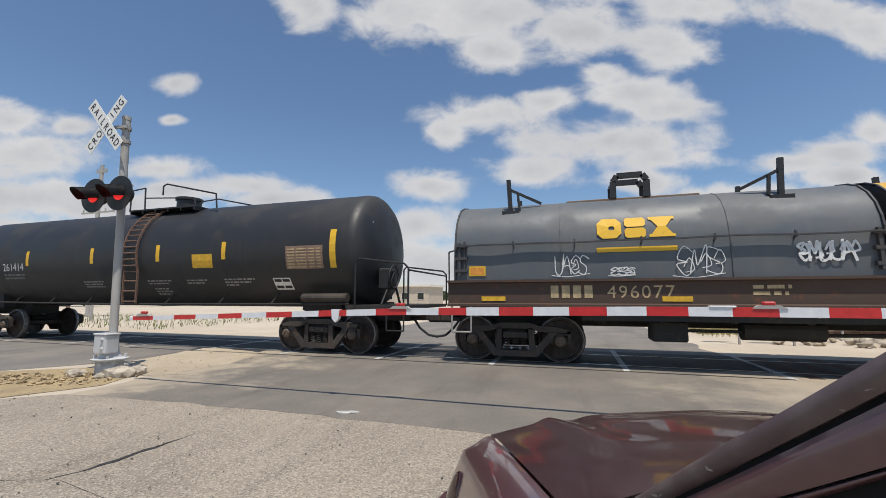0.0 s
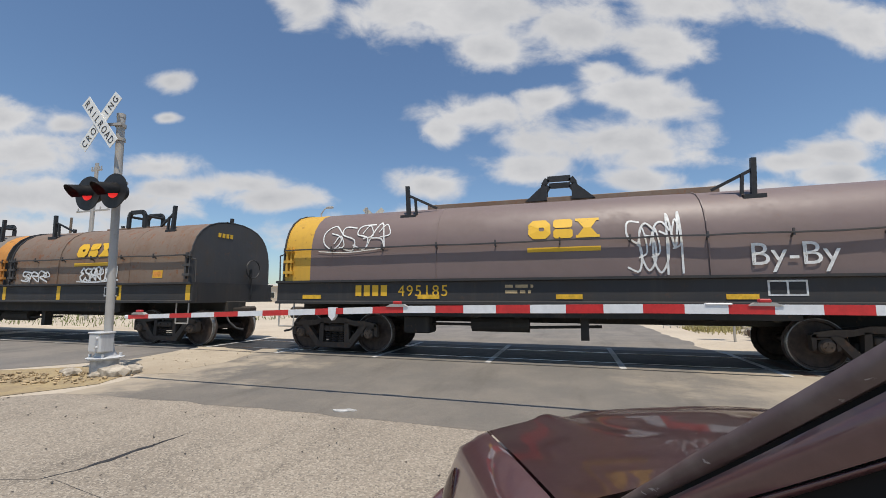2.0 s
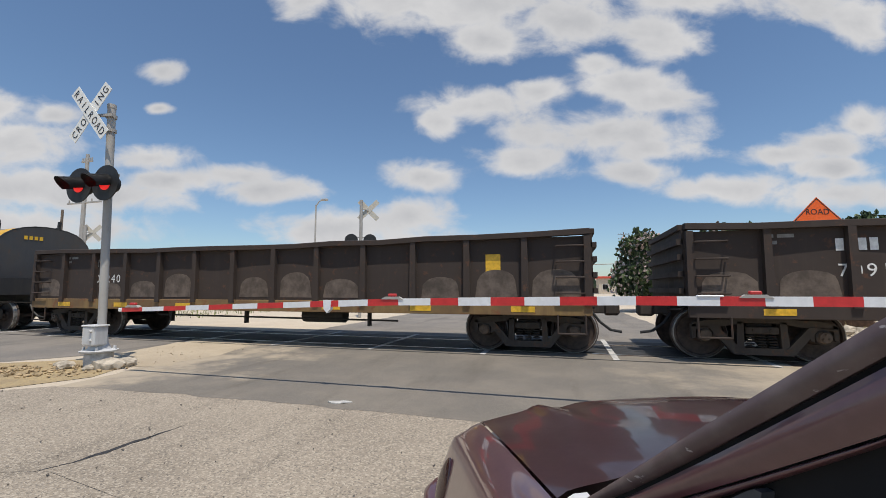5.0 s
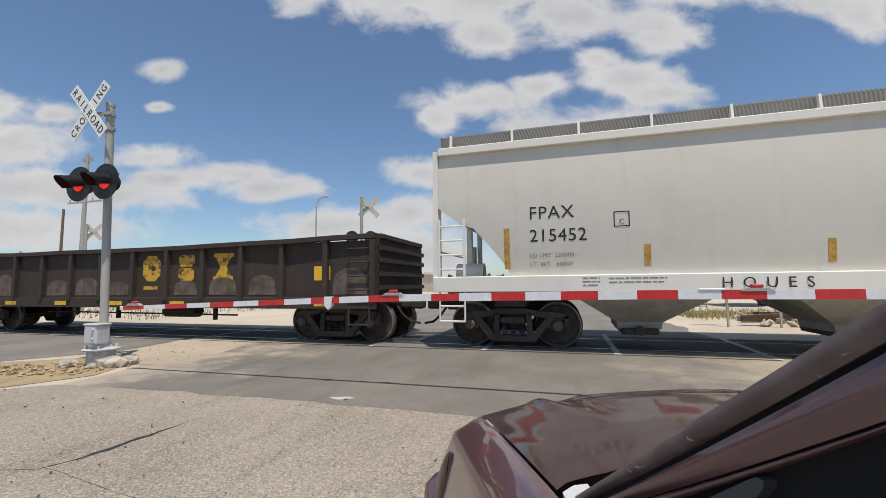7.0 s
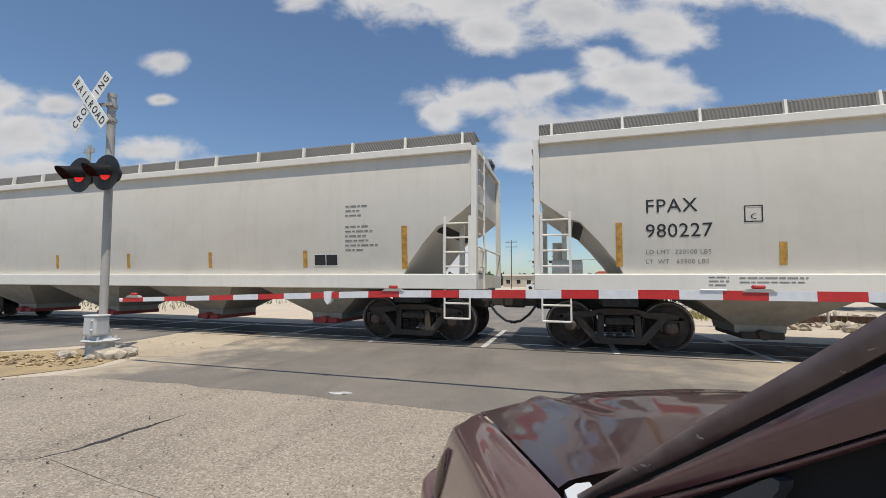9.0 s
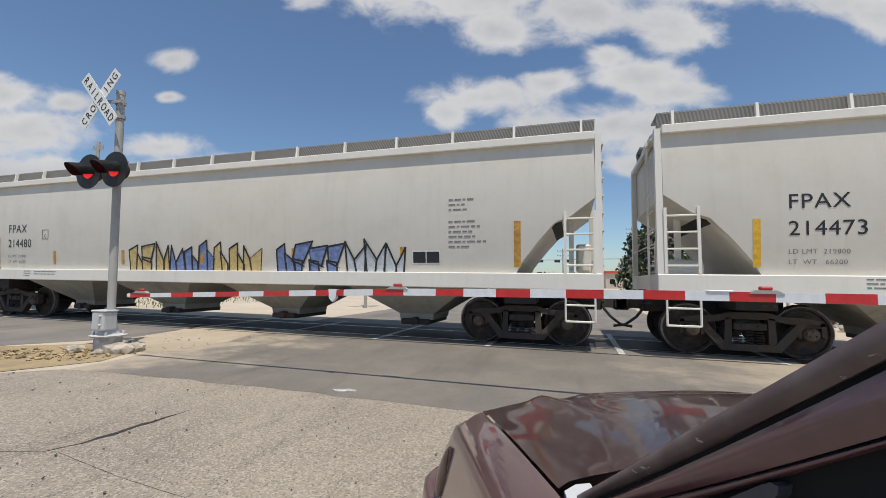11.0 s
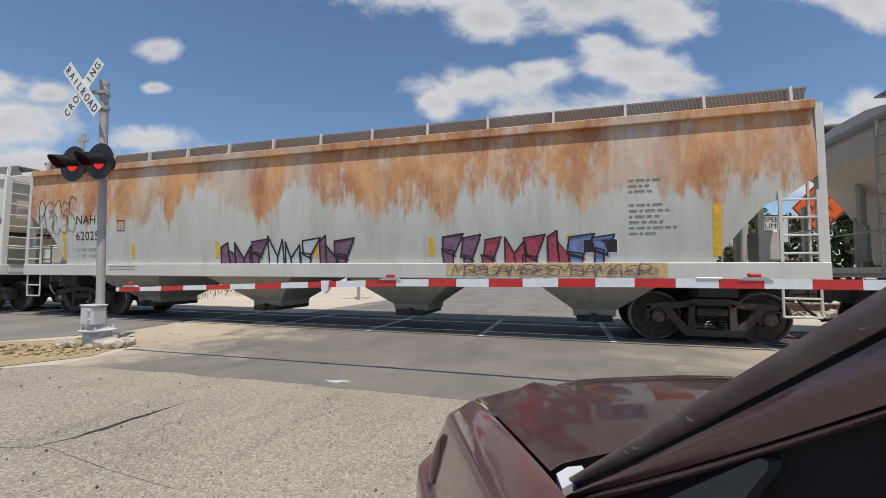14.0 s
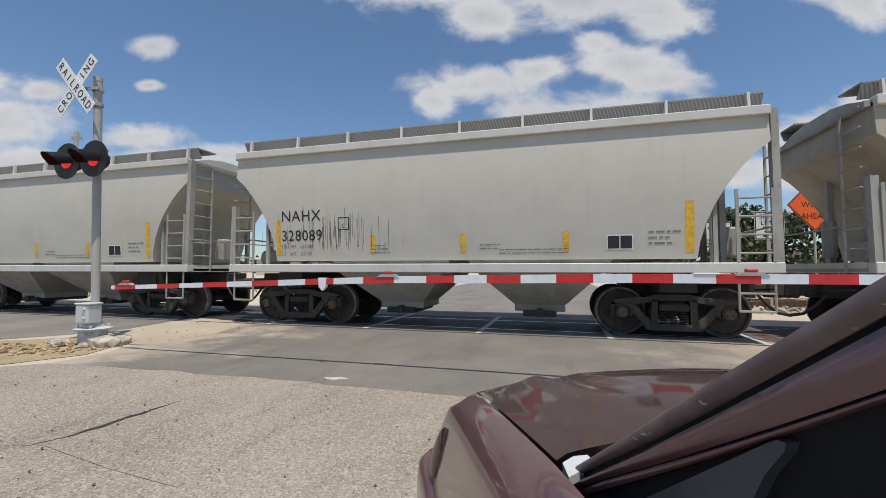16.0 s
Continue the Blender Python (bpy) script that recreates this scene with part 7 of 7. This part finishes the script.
def far_crossing(x, y, h, turn):
    root = new("crossing_signal")
    tagged(root, "crossing signal with crossbuck on the far side of the track", "crossing signal")
    root.matrix_basis = pose(x, y, 0, 0, 0, turn)
    bm = bmesh.new()
    rod(bm, (0, 0, -0.05), (0, 0, h), 0.075, 12)
    part("mast", bm, M["galv"], root)
    for ang in (45, -45):
        bm = bmesh.new()
        box(bm, -0.61, 0.61, -0.004, 0.004, -0.115, 0.115)
        b = part("crossbuck_blade", bm, M["hop_grey"], root, "back of a crossbuck blade")
        b.matrix_basis = pose(0.33, 0.10 + 0.001 * ang / 45 * 6, h - 0.45, 0, ang, 0)
    bm = bmesh.new()
    bar(bm, (0, 0, h - 0.42), (0.33, 0.09, h - 0.45), 0.04, 0.05)
    bar(bm, (-0.5, 0, h - 1.75), (0.5, 0, h - 1.75), 0.05, 0.05)
    part("cross_arm", bm, M["galv"], root)
    for dx in (-0.42, 0.42):
        bm = bmesh.new()
        turned(bm, [(0.0, -0.02), (0.30, -0.02), (0.30, 0.0), (0.14, 0.02), (0.12, 0.12), (0.0, 0.14)], 20, "Y", (dx, -0.1, h - 1.9))
        part("signal_light", fix(bm), M["black"], root)


far_crossing(-9.0, 17.2, 5.4, 25)
far_crossing(-26.5, 17.0, 5.0, 25)


def pole(name, x, y, h, label, arms=(), r=0.12, mat="bark"):
    root = new(name)
    tagged(root, label, "pole")
    root.matrix_basis = pose(x, y, 0)
    bm = bmesh.new()
    rod(bm, (0, 0, -0.2), (0, 0, h), r, 10, r * 0.7)
    part("shaft", bm, M[mat], root)
    for dz, w in arms:
        bm = bmesh.new()
        bar(bm, (-w, 0, h - dz), (w, 0, h - dz), 0.1, 0.1)
        for q in (-0.9, -0.45, 0.45, 0.9):
            rod(bm, (q * w, 0, h - dz), (q * w, 0, h - dz + 0.25), 0.05, 6)
        part("cross_arm", bm, M[mat], root)
    return root


pole("signal_mast", -31.5, 20.0, 10.6, "grey steel mast with a short bracket", ((0.5, 0.5), (3.4, 1.6)), 0.16, "galv")
pole("utility_pole", -50.3, 30.0, 9.6, "bare wooden utility pole", (), 0.16)
for x, y, h in ((-98, 52, 8.4), (-110, 62, 9.4), (-38, 60, 8.5), (-12, 95, 11), (14, 110, 15), (-2, 100, 9)):
    pole("utility_pole", x, y, h, "wooden utility pole with cross arms in the distance", ((0.5, 1.3), (1.6, 1.3)), 0.14)
lampost = pole("street_lamp", -19.9, 30.0, 8.3, "street lamp with a short arm", (), 0.09, "galv")
bm = bmesh.new()
tube(bm, [(0, 0, 8.2), (0.3, 0, 8.6), (0.7, 0, 8.7)], 0.05)
box(bm, 0.5, 1.1, -0.12, 0.12, 8.62, 8.78, 0.03)
part("lamp_head", bm, M["galv"], lampost)


def traffic_signal():
    root = new("traffic_signal")
    tagged(root, "distant traffic signals hung on a mast arm", "traffic signal")
    root.matrix_basis = pose(-3.0, 92, 0)
    bm = bmesh.new()
    rod(bm, (13, 0, -0.1), (13, 0, 6.8), 0.16, 10)
    rod(bm, (13, 0, 6.3), (-5, 0, 6.0), 0.09, 8)
    part("mast", bm, M["galv"], root)
    for x in (-3.5, 0.0, 2.2, 4.6):
        bm = bmesh.new()
        box(bm, x - 0.6, x + 0.6, -0.25, 0.2, 5.5, 6.0, 0.05)
        part("signal_head", bm, M["black"], root)


traffic_signal()


def building(name, x, y, w, d, h, label, wall, band=None):
    root = new(name)
    tagged(root, label, "building")
    root.matrix_basis = pose(x, y, 0)
    bm = bmesh.new()
    box(bm, -w / 2, w / 2, 0, d, -0.1, h)
    part("wall", bm, M[wall], root)
    bm = bmesh.new()
    box(bm, -w / 2 - 0.3, w / 2 + 0.3, -0.4, d + 0.3, h, h + 0.5, 0.03)
    part("roof", bm, M[band or "hop_trim"], root)
    n = max(2, int(w / 3))
    for k in range(n):
        bm = bmesh.new()
        cx = -w / 2 + w * (k + 0.5) / n
        box(bm, cx - 0.7, cx + 0.7, -0.05, 0.05, 0.9, min(2.3, h - 0.4))
        win = part("window", bm, M["hop_trim"], root)
        bm = bmesh.new()
        box(bm, cx - 0.62, cx + 0.62, -0.07, -0.055, 1.0, min(2.2, h - 0.5))
        part("pane", bm, M["dark_glass"], win)


M["red_band"] = plain("red_fascia", (0.55, 0.07, 0.04), 0.5, 0, 0.1)
M["tan_wall"] = plain("tan_stucco", (0.52, 0.45, 0.36), 0.9, 0, 0.12, 3.0)
building("gas_station", 12.0, 105, 9, 8, 3.6, "low pale shop with a red-orange fascia", "tan_wall", "red_band")
building("shop", -34.0, 74, 16, 9, 3.4, "low grey commercial building with a flat roof", "tan_wall")
building("shop", -60.0, 80, 14, 9, 3.6, "low pale commercial building", "tan_wall")
building("shop", -8, 130, 22, 10, 3.4, "low pale commercial building", "tan_wall")


def parked_car(x, y, turn, key, label):
    root = new("car")
    tagged(root, label, "car", group="cars in the distance")
    root.matrix_basis = pose(x, y, 0, 0, 0, turn)
    bm = bmesh.new()
    side = [(-2.2, 0.35), (-2.25, 0.75), (-1.9, 0.95), (-1.2, 1.0), (-0.7, 1.45), (0.9, 1.48), (1.5, 1.02), (2.1, 0.95), (2.25, 0.6), (2.2, 0.35)]
    prism(bm, side, -0.88, 0.88)
    bmesh.ops.bevel(bm, geom=[e for e in bm.edges], offset=0.05, segments=2, affect="EDGES")
    part("body", fix(bm), M[key], root, "", 0.6)
    bm = bmesh.new()
    for s in (-1, 1):
        prism(bm, [(-1.05, 1.02), (-0.62, 1.38), (0.1, 1.4), (0.1, 1.02)], s * 0.885, s * 0.895)
        prism(bm, [(0.2, 1.02), (0.2, 1.4), (0.82, 1.4), (1.3, 1.02)], s * 0.885, s * 0.895)
    part("side_window", fix(bm), M["dark_glass"], root)
    for wx in (-1.4, 1.4):
        for s in (-1, 1):
            bm = bmesh.new()
            turned(bm, [(0.0, s * 0.72), (0.32, s * 0.72), (0.33, s * 0.90), (0.2, s * 0.905), (0.0, s * 0.905)], 18, "Y", (wx, 0, 0.33))
            w = part("wheel", fix(bm), M["rubber"], root, "", 0.7)
    return root


M["car_white"] = plain("white_car_paint", (0.72, 0.73, 0.74), 0.25, 0, 0.03)
M["car_silver"] = plain("silver_car_paint", (0.42, 0.43, 0.44), 0.3, 0.4, 0.05)
parked_car(-26.5, 46, 8, "car_white", "white car waiting beyond the track")
parked_car(-5.5, 84, 0, "car_white", "white car waiting beyond the track")
parked_car(-38, 62, 0, "car_silver", "silver car parked by the shop")


def crate(x, y):
    root = new("wire_rack")
    tagged(root, "rusty open wire rack lying beside the road", "rack")
    root.matrix_basis = pose(x, y, 0, 0, 0, 20)
    bm = bmesh.new()
    for z in (0.1, 0.3, 0.5, 0.7):
        tube(bm, [(-1.1, 0, z), (1.1, 0.1, z)], 0.02)
    part("wire", bm, M["galv"], root)
    for k in range(8):
        bm = bmesh.new()
        rod(bm, (-1.1 + 0.31 * k, 0.01 * k, -0.03), (-1.1 + 0.31 * k, 0.01 * k, 0.75), 0.02, 6)
        part("bar", bm, M["galv"], root)


def flattened_scrap():
    """A trodden scrap of pale cardboard on the asphalt."""
    bm = bmesh.new()
    r = random.Random(12)
    top = [(0.16 * math.cos(a) * r.uniform(0.75, 1.05), 0.05 * math.sin(a) * r.uniform(0.75, 1.1)) for a in [2 * math.pi * k / 11 for k in range(11)]]
    loft(bm, [[(x, y, z + 0.006 * math.sin(30 * x)) for x, y in top] for z in (0.0, 0.012)])
    ob = link_mesh("flattened_scrap", fix(bm), M["joint"])
    ob.matrix_basis = pose(-2.52, 4.37, -0.004, 0, 0, 18)
    tagged(ob, "pale trodden scrap lying on the asphalt", "debris")


flattened_scrap()
crate(4.6, 19.5)


def debris():
    r = random.Random(9)
    for k in range(9):
        bm = bmesh.new()
        L = r.uniform(0.8, 2.2)
        bar(bm, (-L / 2, 0, 0.12), (L / 2, 0, 0.12 + r.uniform(0, 0.1)), 0.16, 0.2)
        ob = link_mesh("scrap_beam", bm, M["rail_side"])
        tagged(ob, "dark scrap timber lying in the rubble", "debris", group="scrap by the track")
        ob.matrix_basis = pose(r.uniform(6, 12.5), r.uniform(14.5, 17.5), 0, 0, 0, r.uniform(-50, 50))


debris()


# ---- motion ----
def motions():
    rows = [k * 0.5 for k in range(33)]
    for car, start in CARS:
        walk(car, [(t, pose(start + travelled(t), TRACK_Y, 0)) for t in rows])
    beats = [k / FPS for k in range(16 * FPS + 1)]
    spin = [math.degrees(travelled(t) / WHEEL_R) for t in beats]
    for wheels, x in WHEELSETS:
        walk(wheels, [(t, pose(x, 0, WHEEL_R, 0, a, 0)) for t, a in zip(beats, spin)])


motions()
